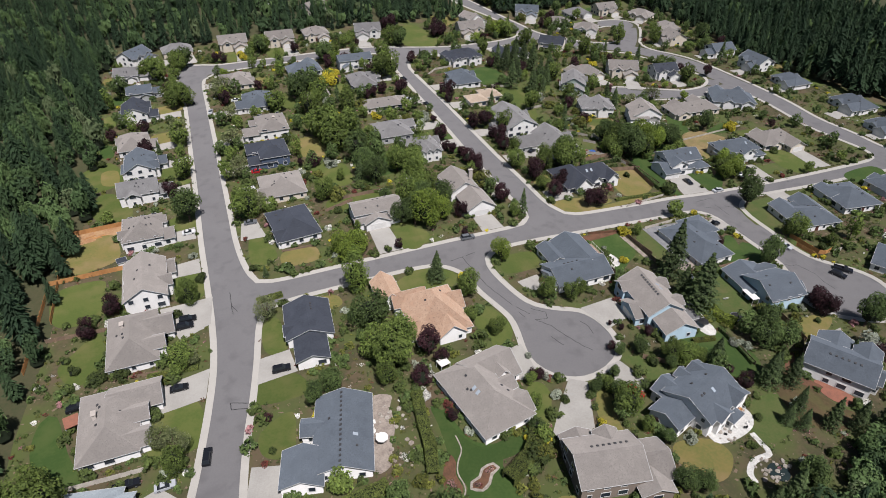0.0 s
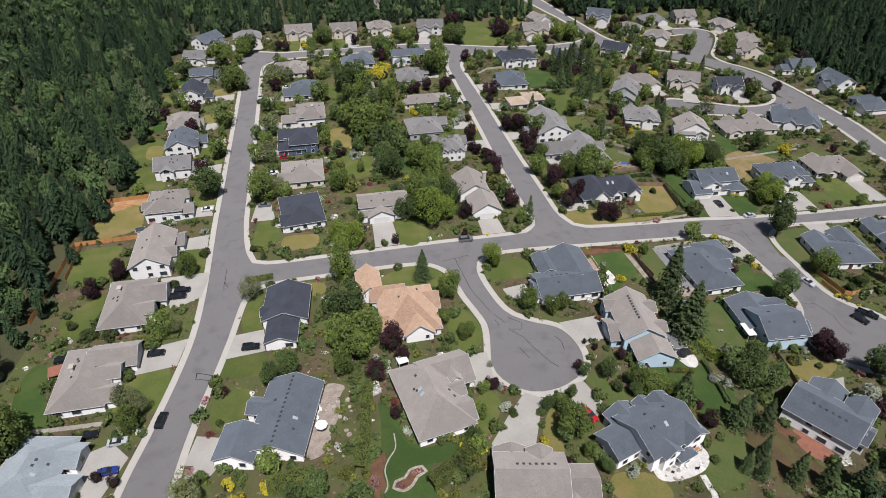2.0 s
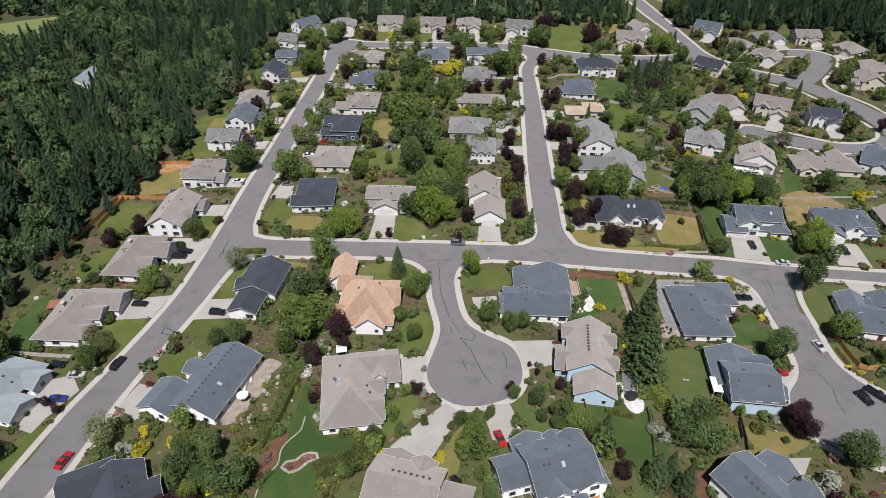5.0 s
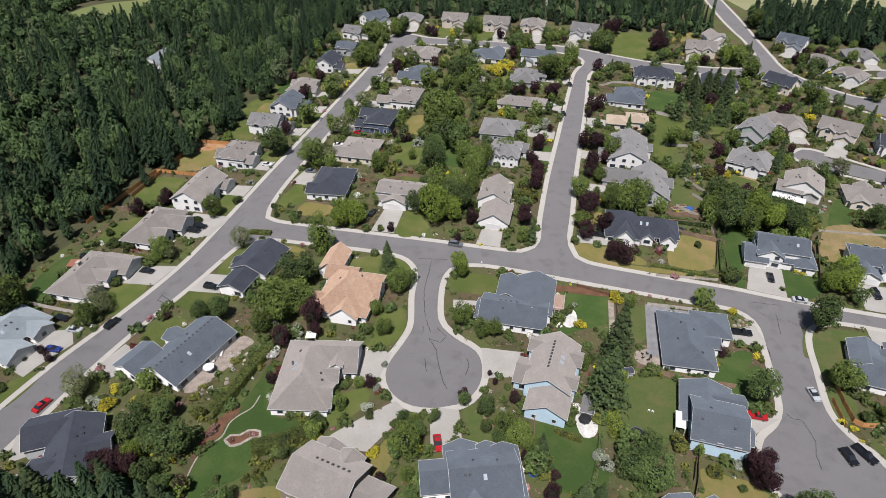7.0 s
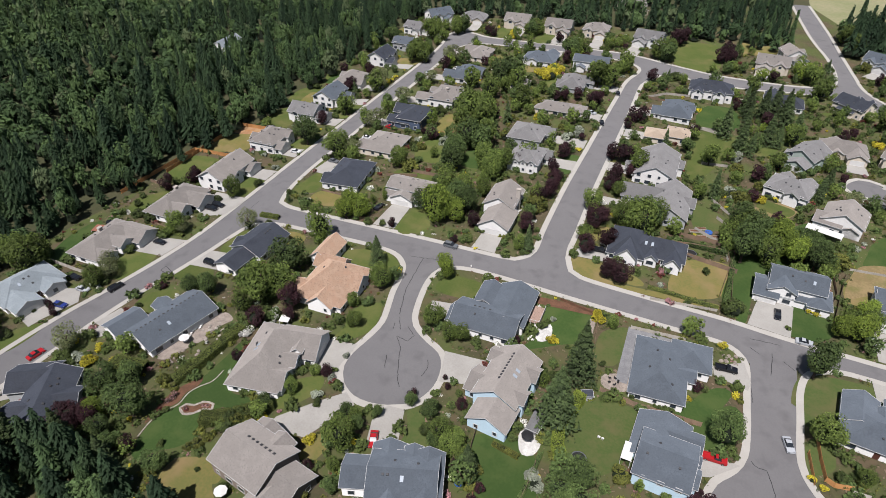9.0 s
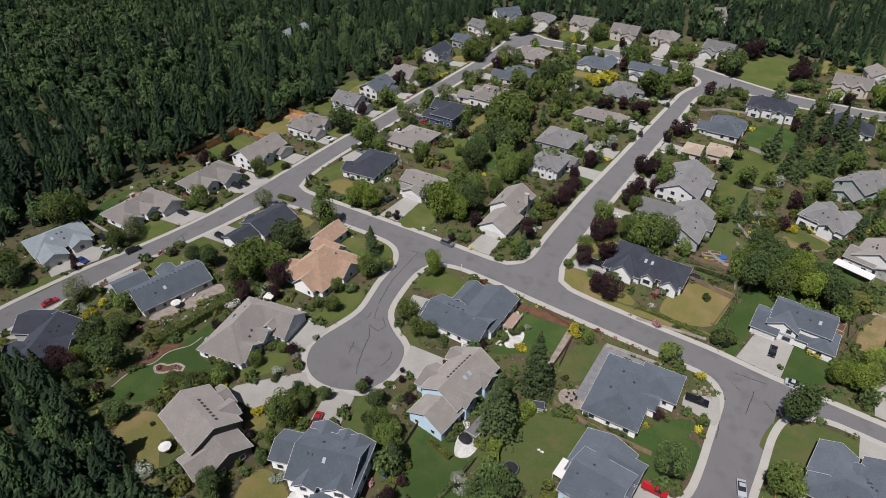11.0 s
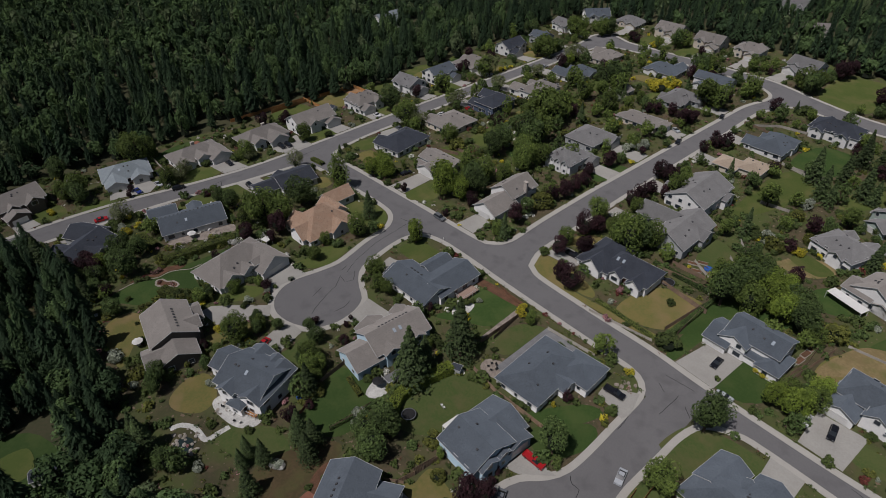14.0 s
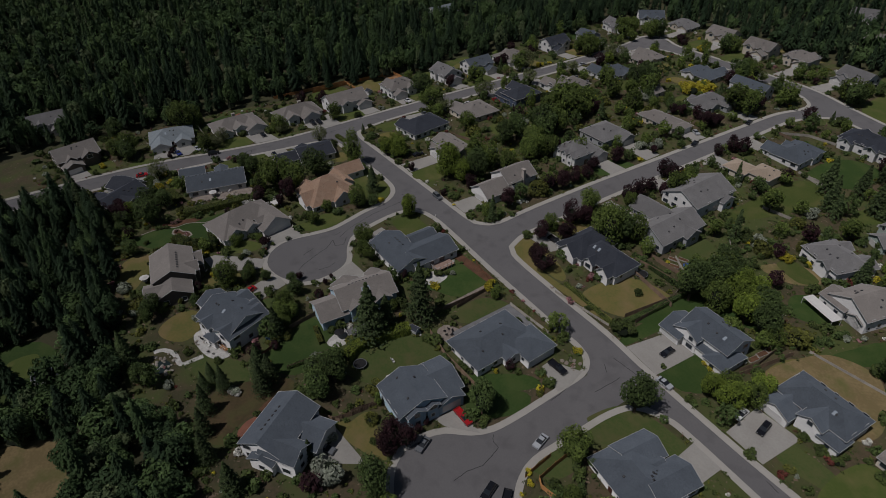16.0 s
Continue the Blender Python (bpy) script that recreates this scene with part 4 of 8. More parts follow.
def window_meshes():
    made = {}
    for key, w, h in (("small", 0.9, 1.1), ("mid", 1.3, 1.3), ("wide", 2.0, 1.4)):
        fr = Box()
        t = 0.13
        o = [(-w / 2 - t, -h / 2 - t), (w / 2 + t, -h / 2 - t), (w / 2 + t, h / 2 + t), (-w / 2 - t, h / 2 + t)]
        n = [(-w / 2, -h / 2), (w / 2, -h / 2), (w / 2, h / 2), (-w / 2, h / 2)]
        ring = [(x, y, z) for y, line in ((0.02, o), (-0.07, o), (-0.07, n), (-0.02, n)) for x, z in line]
        sides = [(4 * k + i, 4 * k + (i + 1) % 4, 4 * k + 4 + (i + 1) % 4, 4 * k + 4 + i) for k in range(3) for i in range(4)]
        fr.solid(ring, sides)
        pane = Box()
        pane.box(-w / 2, -0.025, -h / 2, w / 2, 0.02, h / 2)
        whole = mesh_of("window", ring, sides + [(12, 13, 14, 15)], M_TRIM)
        whole.materials.append(M_GLASS)
        whole.polygons.foreach_set("material_index", [0] * len(sides) + [1])
        made[key] = (fr.mesh("window_frame", M_TRIM), pane.mesh("pane", M_GLASS), whole)
    return made


WINDOWS = window_meshes()


def garage_mesh(w, h=2.2):
    g = Box()
    g.box(-w / 2, -0.03, 0, w / 2, 0.02, h)
    for i in range(4):
        for j in range(max(2, int(w / 1.2))):
            n = max(2, int(w / 1.2))
            a = -w / 2 + w * j / n + 0.08
            g.box(a, -0.06, h * i / 4 + 0.06, a + w / n - 0.16, -0.03, h * (i + 1) / 4 - 0.06, 0.0)
    for s in (-1, 1):
        g.box(s * (w / 2 + 0.08) - 0.08, -0.07, 0, s * (w / 2 + 0.08) + 0.08, 0.02, h + 0.15)
    g.box(-w / 2, -0.07, h, w / 2, 0.02, h + 0.15)
    return g.mesh("garage_door", M_GARAGE)


GARAGES = {w: garage_mesh(w) for w in (2.6, 4.9)}
_d = Box()
_d.box(-0.5, -0.06, 0, 0.5, 0.02, 2.1)
_d.box(-0.62, -0.09, 0, -0.5, 0.02, 2.2)
_d.box(0.5, -0.09, 0, 0.62, 0.02, 2.2)
FRONT_DOOR = _d.mesh("front_door", M_DOOR)
_v = Box()
_v.box(-0.3, -0.3, -0.1, 0.3, 0.3, 0.22, 0.07)
ROOF_VENT = _v.mesh("roof_vent", M_VENT)
_s = Box()
_s.box(-0.42, -0.65, -0.1, 0.42, 0.65, 0.1, 0.05)
SKYLIGHT = _s.mesh("skylight", M_SKYLIGHT)


def blocks_of(kind, gs, k=1.0):
    """Plans that repeat: (cx, cy, width, depth, eaves, roof, pitch, use); the street is towards -y."""
    if kind == "ranch":
        b = [(0, 1.5, 18, 12.4, 2.9, "hip", 0.56, "main"), (gs * 4.6, -5.4, 7.6, 7.5, 2.9, "gy", 0.56, "garage"), (-gs * 3.2, -3.2, 5, 4.5, 2.8, "gy", 0.55, "bump"), (-gs * 3.0, 6.4, 6, 4.4, 2.8, "gy", 0.5, "rear")]
    elif kind == "two":
        b = [(0, 1.8, 15.5, 11.4, 4.7, "gx", 0.58, "main"), (-gs * 3.6, -3.0, 5.4, 5, 4.6, "gy", 0.66, "bump"), (gs * 3.6, -5.0, 7.0, 7, 3.0, "gy", 0.55, "garage"), (0, 7.4, 8, 3.2, 2.8, "gx", 0.3, "rear"), (gs * 3.2, -3.0, 3.4, 3.6, 4.7, "gy", 0.75, "bump")]
    elif kind == "deep":
        b = [(0, 2.5, 11.5, 14, 4.4, "gy", 0.55, "main"), (gs * 1.2, -6.5, 8, 6.5, 3.0, "gy", 0.5, "garage"), (-gs * 4.8, -1, 4, 5, 3.0, "gx", 0.5, "bump"), (gs * 4.6, 4.5, 5, 5, 4.2, "gx", 0.55, "wing")]
    else:
        b = [(0, 1, 16, 13, 4.5, "hip", 0.52, "main"), (gs * 4.0, -6.6, 7.2, 5.5, 3.0, "gy", 0.55, "garage"), (-gs * 4, -5.4, 4.8, 3.5, 4.4, "gy", 0.62, "bump"), (gs * 2.5, 6.6, 5, 4, 4.4, "gy", 0.6, "rear")]
    return [(cx * k, cy * k, w * k, d * k, e, r, p, u) for cx, cy, w, d, e, r, p, u in b]


def joined(q, b):
    """A gabled block whose inner end stands in a larger block runs on to that block's middle, so that its roof dies into the larger one."""
    cx, cy, w, d, e, r, p, use = q
    if use == "main" or r == "hip":
        return q
    for o in b:
        ox, oy, ow, od, oe, orf, op, ouse = o
        across = ow if orf == "gy" or (orf == "hip" and od > ow) else od
        if o is q or ow * od <= w * d or e + p * (w if r == "gy" else d) / 2 > oe + op * across / 2 + 0.1:
            continue
        if r == "gy" and orf != "gy" and abs(cx - ox) < ow / 2:
            y0, y1 = cy - d / 2, cy + d / 2
            if oy - od / 2 < y1 < oy:
                y1 = oy
            elif oy < y0 < oy + od / 2:
                y0 = oy
            cy, d = (y0 + y1) / 2, y1 - y0
        elif r == "gx" and orf != "gx" and abs(cy - oy) < od / 2:
            x0, x1 = cx - w / 2, cx + w / 2
            if ox - ow / 2 < x1 < ox:
                x1 = ox
            elif ox < x0 < ox + ow / 2:
                x0 = ox
            cx, w = (x0 + x1) / 2, x1 - x0
    return (cx, cy, w, d, e, r, p, use)


def house(x, y, yaw, kind="ranch", roof="taupe", wall="white", gs=1, reach=0.0, k=1.0, blocks=None, vents=(), lights=(), chimney=None, drive=True, lawn=None, garage_face=None, note=""):
    b = blocks or blocks_of(kind, gs, k)
    b = [joined(q, b) for q in b]
    tall = max(q[4] for q in b) > 4
    h = tagged(new("house"), f"{'two-storey' if tall else 'one-storey'} house with {SIDING[wall]} siding and {'a ' if not note else ''}{COLOUR[roof]} {'shingle ' if not note else ''}roof{note}", "house", "houses of the estate")
    m = pose(x, y, rise(x, y), 0, 0, yaw)
    h.matrix_world = m
    wr = random.Random(int(x * 31 + y * 17))

    def covered(px, py, me):
        return any(q is not me and abs(px - q[0]) < q[2] / 2 + 0.1 and abs(py - q[1]) < q[3] / 2 + 0.1 for q in b)

    for q in b:
        cx, cy, w, d, e, r, p, use = q
        wb, rb, gb = Box(), Box(), Box()
        TAKEN.append([tuple((m @ Vector((cx + sx * (w / 2 + 0.3), cy + sy * (d / 2 + 0.3), 0)))[:2]) for sx, sy in ((-1, -1), (1, -1), (1, 1), (-1, 1))])
        HOUSES.append(TAKEN[-1])
        wall_shape(wb, cx, cy, w, d, e, r, p)
        top = roof_shape(rb, gb, cx, cy, w, d, e, r, p)
        part("wall", (wb, WALL[wall]), h)
        rf = part("roof", (rb, ROOF[roof]), h)
        part("gutter", (gb, M_TRIM), rf, "white eaves board")
        # windows on the four sides, storey by storey
        for face in range(4):
            along = w if face % 2 == 0 else d
            for lv in range(2 if e > 4 else 1):
                zc = 1.6 + 2.7 * lv
                if use == "garage" and face == 0 and garage_face is None and lv == 0:
                    continue
                n = max(1, int(along / 3.6))
                for i in range(n):
                    u = -along / 2 + along * (i + 0.5) / n + wr.uniform(-0.25, 0.25)
                    off = (w if face % 2 else d) / 2 + 0.02
                    px, py = ((cx + u, cy - off), (cx + off, cy + u), (cx - u, cy + off), (cx - off, cy - u))[face]
                    if covered(px, py, q) or wr.random() < 0.12:
                        continue
                    key = wr.choice(("small", "mid", "mid", "wide"))
                    if along / n < 2.6:
                        key = "small"
                    fr, pn, whole = WINDOWS[key]
                    near = y < 190
                    win = part("window", fr if near else whole, h, at=pose(px, py, zc, 0, 0, 90 * face))
                    if near:
                        part("pane", pn, win)
        if use == "garage":
            f = garage_face or 0
            off = (w if f % 2 else d) / 2 + 0.02
            px, py = ((cx, cy - off), (cx + off, cy), (cx, cy + off), (cx - off, cy))[f]
            part("garage_door", GARAGES[4.9 if (d if f % 2 else w) > 6 else 2.6], h, "white panelled garage door", pose(px, py, 0.16, 0, 0, 90 * f))
            if drive and reach:
                gw = min(w, 7.0) / 2
                pts = [m @ Vector((cx + s * gw * (1.15 if yy < cy - d / 2 - 1 else 1), yy, 0)) for s, yy in ((-1, cy - d / 2), (-1, -reach), (1, -reach), (1, cy - d / 2))]
                patch("driveway", [(v.x, v.y) for v in pts], M_DRIVE, "pale concrete driveway to the garage", "driveway", 0.175, False)
    mains = [q for q in b if q[7] == "main"]
    cx, cy, w, d, e, r, p, use = mains[0]
    gar = [q for q in b if q[7] == "garage"]
    gx = gar[0][0] if gar else -w
    dx = cx - math.copysign(0.8, gx) if abs(gx) < w else cx
    if not covered(dx, cy - d / 2 - 0.02, mains[0]):
        part("front_door", FRONT_DOOR, h, "dark front door", pose(dx, cy - d / 2 - 0.02, 0.16))
    # vents and skylights lie on the roof of the main block: (along, share of the way from ridge to eaves, -1 or 1)
    def on_roof(u, v, q=mains[0]):
        cx, cy, w, d, e, r, p, use = q
        turn = r == "gy" or (r == "hip" and d > w)
        half = (w if turn else d) / 2
        z = e + 0.2 + p * half * (1 - abs(v))
        tilt = math.degrees(math.atan(p)) * (1 if v > 0 else -1)
        if turn:
            return pose(cx + v * half, cy + u, z, 0, tilt, 0)
        return pose(cx + u, cy + v * half, z, -tilt, 0, 0)
    for i in range(wr.randint(3, 6) if not vents else 0):
        part("roof_vent", ROOF_VENT, h, at=on_roof(wr.uniform(-0.25, 0.25) * max(w, d), wr.choice((-1, 1)) * wr.uniform(0.2, 0.7)))
    for u, v in vents:
        part("roof_vent", ROOF_VENT, h, at=on_roof(u, v))
    for u, v in lights:
        part("skylight", SKYLIGHT, h, "pale roof window", on_roof(u, v))
    if chimney:
        cb = Box()
        cb.box(chimney[0] - 0.7, chimney[1] - 0.45, 0.1, chimney[0] + 0.7, chimney[1] + 0.45, chimney[2])
        cb.box(chimney[0] - 0.85, chimney[1] - 0.6, chimney[2], chimney[0] + 0.85, chimney[1] + 0.6, chimney[2] + 0.15)
        part("chimney", (cb, M_CHIM), h)
    if blocks is None and k > 0.6:
        q = max(w, d) / 2
        side, deep = wr.uniform(0.7, 1.0) * q, wr.uniform(5, 8)
        y1 = max(g[1] + g[3] / 2 for g in b) + 2.0
        pts = [m @ Vector(v) for v in ((-side, y1, 0), (side * 0.9, y1 + 0.6, 0), (side, y1 + deep, 0), (-side * 0.8, y1 + deep * 0.9, 0))]
        patch("lawn", [(v.x, v.y) for v in pts], wr.choice((M_LAWN, M_LUSH, M_LAWN, M_DRY)), "back lawn between garden beds", "lawn", 0.112)
    if lawn and reach and gar:
        s = -1 if gar[0][0] > 0 else 1
        x0, x1 = gar[0][0] + s * (gar[0][2] / 2 + 0.8), s * (w / 2 + 1.5)
        y0 = cy - d / 2 - 2.5
        pts = [m @ Vector(v) for v in ((x0, y0, 0), (x0, -reach + 0.3, 0), (x1, -reach + 0.3, 0), (x1, y0 + 0.5, 0))]
        patch("lawn", [(v.x, v.y) for v in pts], lawn, "front lawn between drive and street", "lawn", 0.115)
    return h


# west side of the long street, beside the forest
house(-87.1, 46.6, 90, "two", "grey", "white", 1)
house(-43.4, 51.5, 98, "two", "taupe", "brown", -1, 15, 1.05, lawn=M_LAWN)
house(-39.0, 89.0, 78, roof="pale", wall="white", reach=14, blocks=[(0, 3, 18, 13, 2.8, "hip", 0.5, "main"), (-4.6, -4.6, 7.5, 8, 2.8, "gy", 0.5, "garage"), (4.4, -3.2, 6, 6, 2.8, "gy", 0.5, "bump")],
      lights=((-2, -0.4),))
house(-35.4, 116.6, 90, roof="taupe", wall="white", reach=18, blocks=[(0.2, 1.5, 20.5, 12.6, 2.9, "hip", 0.5, "main"), (6.8, -6.0, 8.5, 8, 2.9, "gy", 0.55, "garage"), (0.5, -4.6, 5, 5, 3.6, "gy", 0.6, "bump"), (-6.5, -5, 5.5, 4, 2.9, "gy", 0.6, "bump")], lawn=M_LAWN, chimney=(1, 4, 6.4))
house(-30.9, 144.8, 90, roof="taupe", wall="white", reach=17, blocks=[(0.4, 1.0, 20.5, 12.2, 2.9, "hip", 0.58, "main"), (3.8, -6.0, 8.2, 6.5, 2.9, "gy", 0.6, "garage"), (-4.2, -5.0, 5, 4, 3.8, "gy", 0.6, "bump")], chimney=(3, 3, 6.6))
house(-27.2, 170.8, 90, roof="taupe", wall="white", reach=14.5, blocks=[(-2, 1, 19, 11.5, 4.8, "gx", 0.6, "main"), (5.0, -5.2, 7, 4, 3, "gy", 0.5, "garage"), (-4, -4.8, 5, 3, 4.6, "gy", 0.6, "bump")], lawn=M_LAWN, drive=True)
house(-28.0, 199.6, 90, "hip2", "taupe", "white", -1, 15.2, 0.92, lawn=M_LAWN)
house(-27.8, 229.6, 90, "deep", "grey", "white", -1, 15.3, 0.95, lawn=M_LAWN)
house(-28.0, 249.9, 90, "two", "slate", "white", 1, 15.5, 0.95, lawn=M_LAWN)
house(-31.4, 275.6, 90, "ranch", "taupe", "white", -1, 18.7, 0.9, lawn=M_DRY)
house(-30.2, 308.6, 90, "two", "dark", "white", -1, 18, 0.95, lawn=M_DRY)
house(-27.9, 334.4, 90, "deep", "slate", "grey", 1, 15.4, 0.8)
house(-33.9, 363.8, 80, "deep", "grey", "white", 1, 17, 0.85)
house(-31.4, 392.3, 50, "two", "slate", "white", 1, 20, 1.0)
# north of the far street
house(-9.5, 397.3, 5, "ranch", "grey", "cream", 1, 22, 0.9)
house(22.0, 391.3, 0, "two", "taupe", "cream", 1, 23, 1.0, lawn=M_LAWN)
house(49.0, 388.3, 0, "two", "taupe", "cream", 1, 22, 1.0, lawn=M_LAWN)
house(71.3, 391.1, 0, "hip2", "taupe", "cream", 1, 24, 0.9)
house(103.0, 386.2, -10, "two", "grey", "white", -1, 21, 1.0)
house(170.1, 378.4, -5, "two", "taupe", "cream", -1, 17, 1.05)
house(181.3, 400.3, 20, "deep", "taupe", "white", 1, 0, 0.9)
# east side of the long street
house(2.4, 60.2, -60, roof="dark", wall="grey", reach=14, blocks=[(2, 1, 17, 11, 2.9, "gx", 0.5, "main"), (-5.5, -5.2, 9, 9, 2.9, "gy", 0.5, "garage"), (5.5, -4.4, 6, 5, 2.9, "gy", 0.55, "bump"), (3, 6.6, 7, 5, 2.9, "gy", 0.5, "rear")])
house(11.0, 95.9, -105, roof="slate", wall="white", reach=17.5, blocks=[(2.8, 3.0, 20.8, 12.6, 3.0, "gx", 0.42, "main"), (11.2, -5.6, 9, 8.6, 2.9, "gx", 0.45, "garage"), (0.5, -4.6, 4.5, 3.5, 2.9, "gy", 0.5, "porch")],
      vents=[(i * 1.35 - 9.5, -0.06) for i in range(15)] + [(-3, -0.5), (5, 0.5)], lights=((2, 0.45),), drive=True, note=" beside rocks")
house(13.9, 129.2, -96, roof="dark", wall="white", reach=13, blocks=[(-4, -0.8, 14, 12, 3.0, "gx", 0.42, "main"), (7.0, -1.0, 9.5, 8, 2.9, "gx", 0.42, "garage"), (-1, -6.0, 4, 2.6, 2.9, "gy", 0.5, "porch")], garage_face=0, drive=False, vents=((-4, 0.2), (-2.8, 0.2), (-1.6, 0.2)))
house(19.2, 183.6, -84, roof="dark", wall="white", reach=18.5, blocks=[(0, -0.5, 19, 13.5, 3.0, "hip", 0.5, "main"), (5.6, -4.6, 7, 7, 2.9, "gy", 0.5, "garage")], garage_face=3, drive=False)
house(19.8, 211.5, -90, roof="taupe", wall="cream", reach=18.5, blocks=[(0, 0, 16.5, 15, 3.0, "hip", 0.48, "main"), (4.4, -6.4, 7, 5, 3.0, "gy", 0.5, "garage")])
house(18.4, 238.7, -90, roof="dark", wall="navy", reach=17, blocks=[(0, 2.5, 15, 11, 5.0, "hip", 0.5, "main"), (-3, -4.2, 8, 6.5, 4.6, "gy", 0.6, "bump"), (4.4, -4.6, 6.5, 6, 3, "gy", 0.5, "garage")])
house(22.8, 266.4, -90, roof="taupe", wall="white", reach=21, blocks=[(0, 2, 17, 12, 4.2, "hip", 0.5, "main"), (4.2, -6.6, 7.5, 8, 3, "gy", 0.5, "garage"), (-4, -5, 5, 4, 3.4, "gy", 0.5, "bump")], chimney=(2, 3, 7.6))
house(22.0, 299.0, -90, "ranch", "slate", "white", 1, 20, 1.0)
house(17.5, 330.7, -90, "ranch", "taupe", "cream", -1, 16, 0.9)
house(52.5, 335.5, 180, "ranch", "slate", "white", -1, 18, 0.95)
house(80.4, 333.7, 180, roof="slate", wall="white", reach=19, blocks=[(0, 0, 18, 8.5, 5.4, "gx", 0.5, "main"), (5, 5.2, 5, 4, 2.9, "gy", 0.5, "rear")])
# between the streets
house(80.7, 179.6, 0, roof="taupe", wall="white", reach=21.5, blocks=[(-0.6, 5.5, 10.5, 13, 4.8, "gy", 0.62, "main"), (1.2, -6.2, 10, 11.5, 3.4, "gy", 0.62, "garage")], chimney=(4.5, 6, 8.6), note=" at a corner")
house(46.9, 178.8, 0, roof="taupe", wall="white", reach=20.5, blocks=[(0, 1.5, 16.5, 8.5, 5.0, "gx", 0.42, "main"), (-1.2, -4.0, 8.5, 4.5, 3.0, "gy", 0.5, "garage"), (5.4, -3.4, 4, 3.2, 4.6, "gy", 0.6, "bump"), (-3, -3.2, 11, 3.4, 3.0, "gx", 0.4, "porch")], lawn=M_LAWN)
house(79.6, 220.5, 90, roof="grey", wall="white", reach=17, blocks=[(-1, 1, 14, 12, 4.6, "hip", 0.55, "main"), (-6.4, -2.6, 4, 2.4, 5.0, "gx", 0.8, "bump"), (-6.4, 0.6, 4, 2.4, 5.0, "gx", 0.8, "bump"), (-6.4, 3.8, 4, 2.4, 5.0, "gx", 0.8, "bump"), (4.5, -4.5, 7, 6, 3, "gy", 0.5, "garage")])
house(74.6, 241.7, 90, roof="grey", wall="grey", reach=22, blocks=[(0, 2, 15, 14, 3.4, "hip", 0.5, "main"), (3.5, -5.5, 7, 6, 3.2, "gy", 0.5, "garage")])
house(78.5, 272.9, 90, roof="taupe", wall="cream", reach=19, blocks=[(0, 1, 10, 19, 2.9, "hip", 0.42, "main"), (1, -9, 7, 5, 2.9, "hip", 0.42, "garage")])
house(78.2, 305.8, 90, "ranch", "grey", "grey", 1, 20.5, 0.95)
house(51.9, 296.7, 180, "ranch", "taupe", "cream", 1, 0, 0.55, drive=False)
# east side of the middle street
house(131.2, 178.7, 0, roof="dark", wall="white", reach=20, blocks=[(3.2, 0.5, 16.6, 10.6, 3.0, "hip", 0.72, "main"), (-6.2, 0.5, 11.2, 15.5, 3.0, "hip", 0.72, "garage"), (-5.8, -5.6, 6.4, 6.5, 3.4, "gy", 1.0, "bump"), (8.2, -4.6, 4.6, 5, 3.0, "gy", 0.95, "bump"), (1.6, -4.8, 3.8, 3.2, 2.9, "gy", 0.9, "porch")],
      garage_face=3, drive=False, lights=((-4, -0.4), (-2, -0.4)))
house(130.1, 215.4, -90, roof="grey", wall="grey", blocks=[(7.2, 4.8, 20.5, 12.2, 3.7, "gx", 0.6, "main"), (2.5, -4.6, 9.2, 15.5, 3.0, "gy", 0.62, "garage"), (4.5, 9.4, 6.5, 6.5, 3.4, "gy", 0.55, "rear")], garage_face=1, drive=False)
patch("driveway", [(109.4, 202.2), (128.0, 203.0), (128.0, 208.2), (109.4, 207.4)], M_DRIVE, "pale concrete driveway beside the garage", "driveway", 0.175, False)
house(126.8, 236.6, -90, roof="grey", wall="white", reach=18, blocks=[(3.0, 0.2, 21, 14.6, 4.7, "gx", 0.5, "main"), (5.6, -8, 6.5, 6, 3.4, "gy", 0.5, "garage"), (9.5, -4.6, 7, 6, 3.4, "gx", 0.5, "bump"), (-2.0, 7.6, 6, 4, 3.4, "gy", 0.5, "rear")])
house(127.1, 266.0, -90, roof="tan", wall="cream", reach=17.5, blocks=[(-2, 4.5, 10, 9, 3.2, "hip", 0.35, "main"), (1.5, -4, 9, 9, 3.0, "hip", 0.35, "garage")])
house(127.2, 294.4, -90, "ranch", "slate", "white", 1, 17.5, 1.0)
house(141.5, 326.2, 180, roof="dark", wall="white", reach=16, blocks=[(0, 0, 20, 12, 4.6, "hip", 0.55, "main"), (-4, 6, 5, 4, 4.2, "gy", 0.6, "bump"), (6, 6.5, 5, 4, 4.2, "gy", 0.6, "bump"), (6, -7, 7, 5, 3, "gy", 0.5, "garage")])
# north side of the cross street, further east
house(174.3, 177.3, -3, roof="slate", wall="white", reach=18.5, blocks=[(1.0, 1.5, 15, 10, 5.2, "gx", 0.5, "main"), (-3.0, -4.0, 7.5, 4, 4.8, "gy", 0.55, "bump"), (-7.0, -2.5, 6.5, 10, 3.0, "gx", 0.45, "garage"), (7.5, -2.5, 6, 9, 3.0, "hip", 0.45, "wing"), (2.5, -4.4, 9, 2.6, 2.9, "gx", 0.35, "porch")],
      lights=((4, -0.45),), lawn=M_LUSH, drive=False)
patch("driveway", [(165.6, 172.2), (162.7, 157.8), (174.2, 156.8), (175.3, 171.1)], M_DRIVE, "pale concrete driveway to the garage", "driveway", 0.175, False)
house(205.1, 177.4, -4, roof="slate", wall="white", reach=20, blocks=[(0.5, 2, 18, 10.5, 4.4, "hip", 0.5, "main"), (-5.2, -4.8, 7.6, 7, 3.0, "gy", 0.5, "garage"), (2.2, -3.6, 6, 4.5, 4.4, "gy", 0.6, "bump"), (7.5, -3.5, 5, 5, 3, "hip", 0.5, "wing")], lights=((3.5, -0.4),), drive=False)
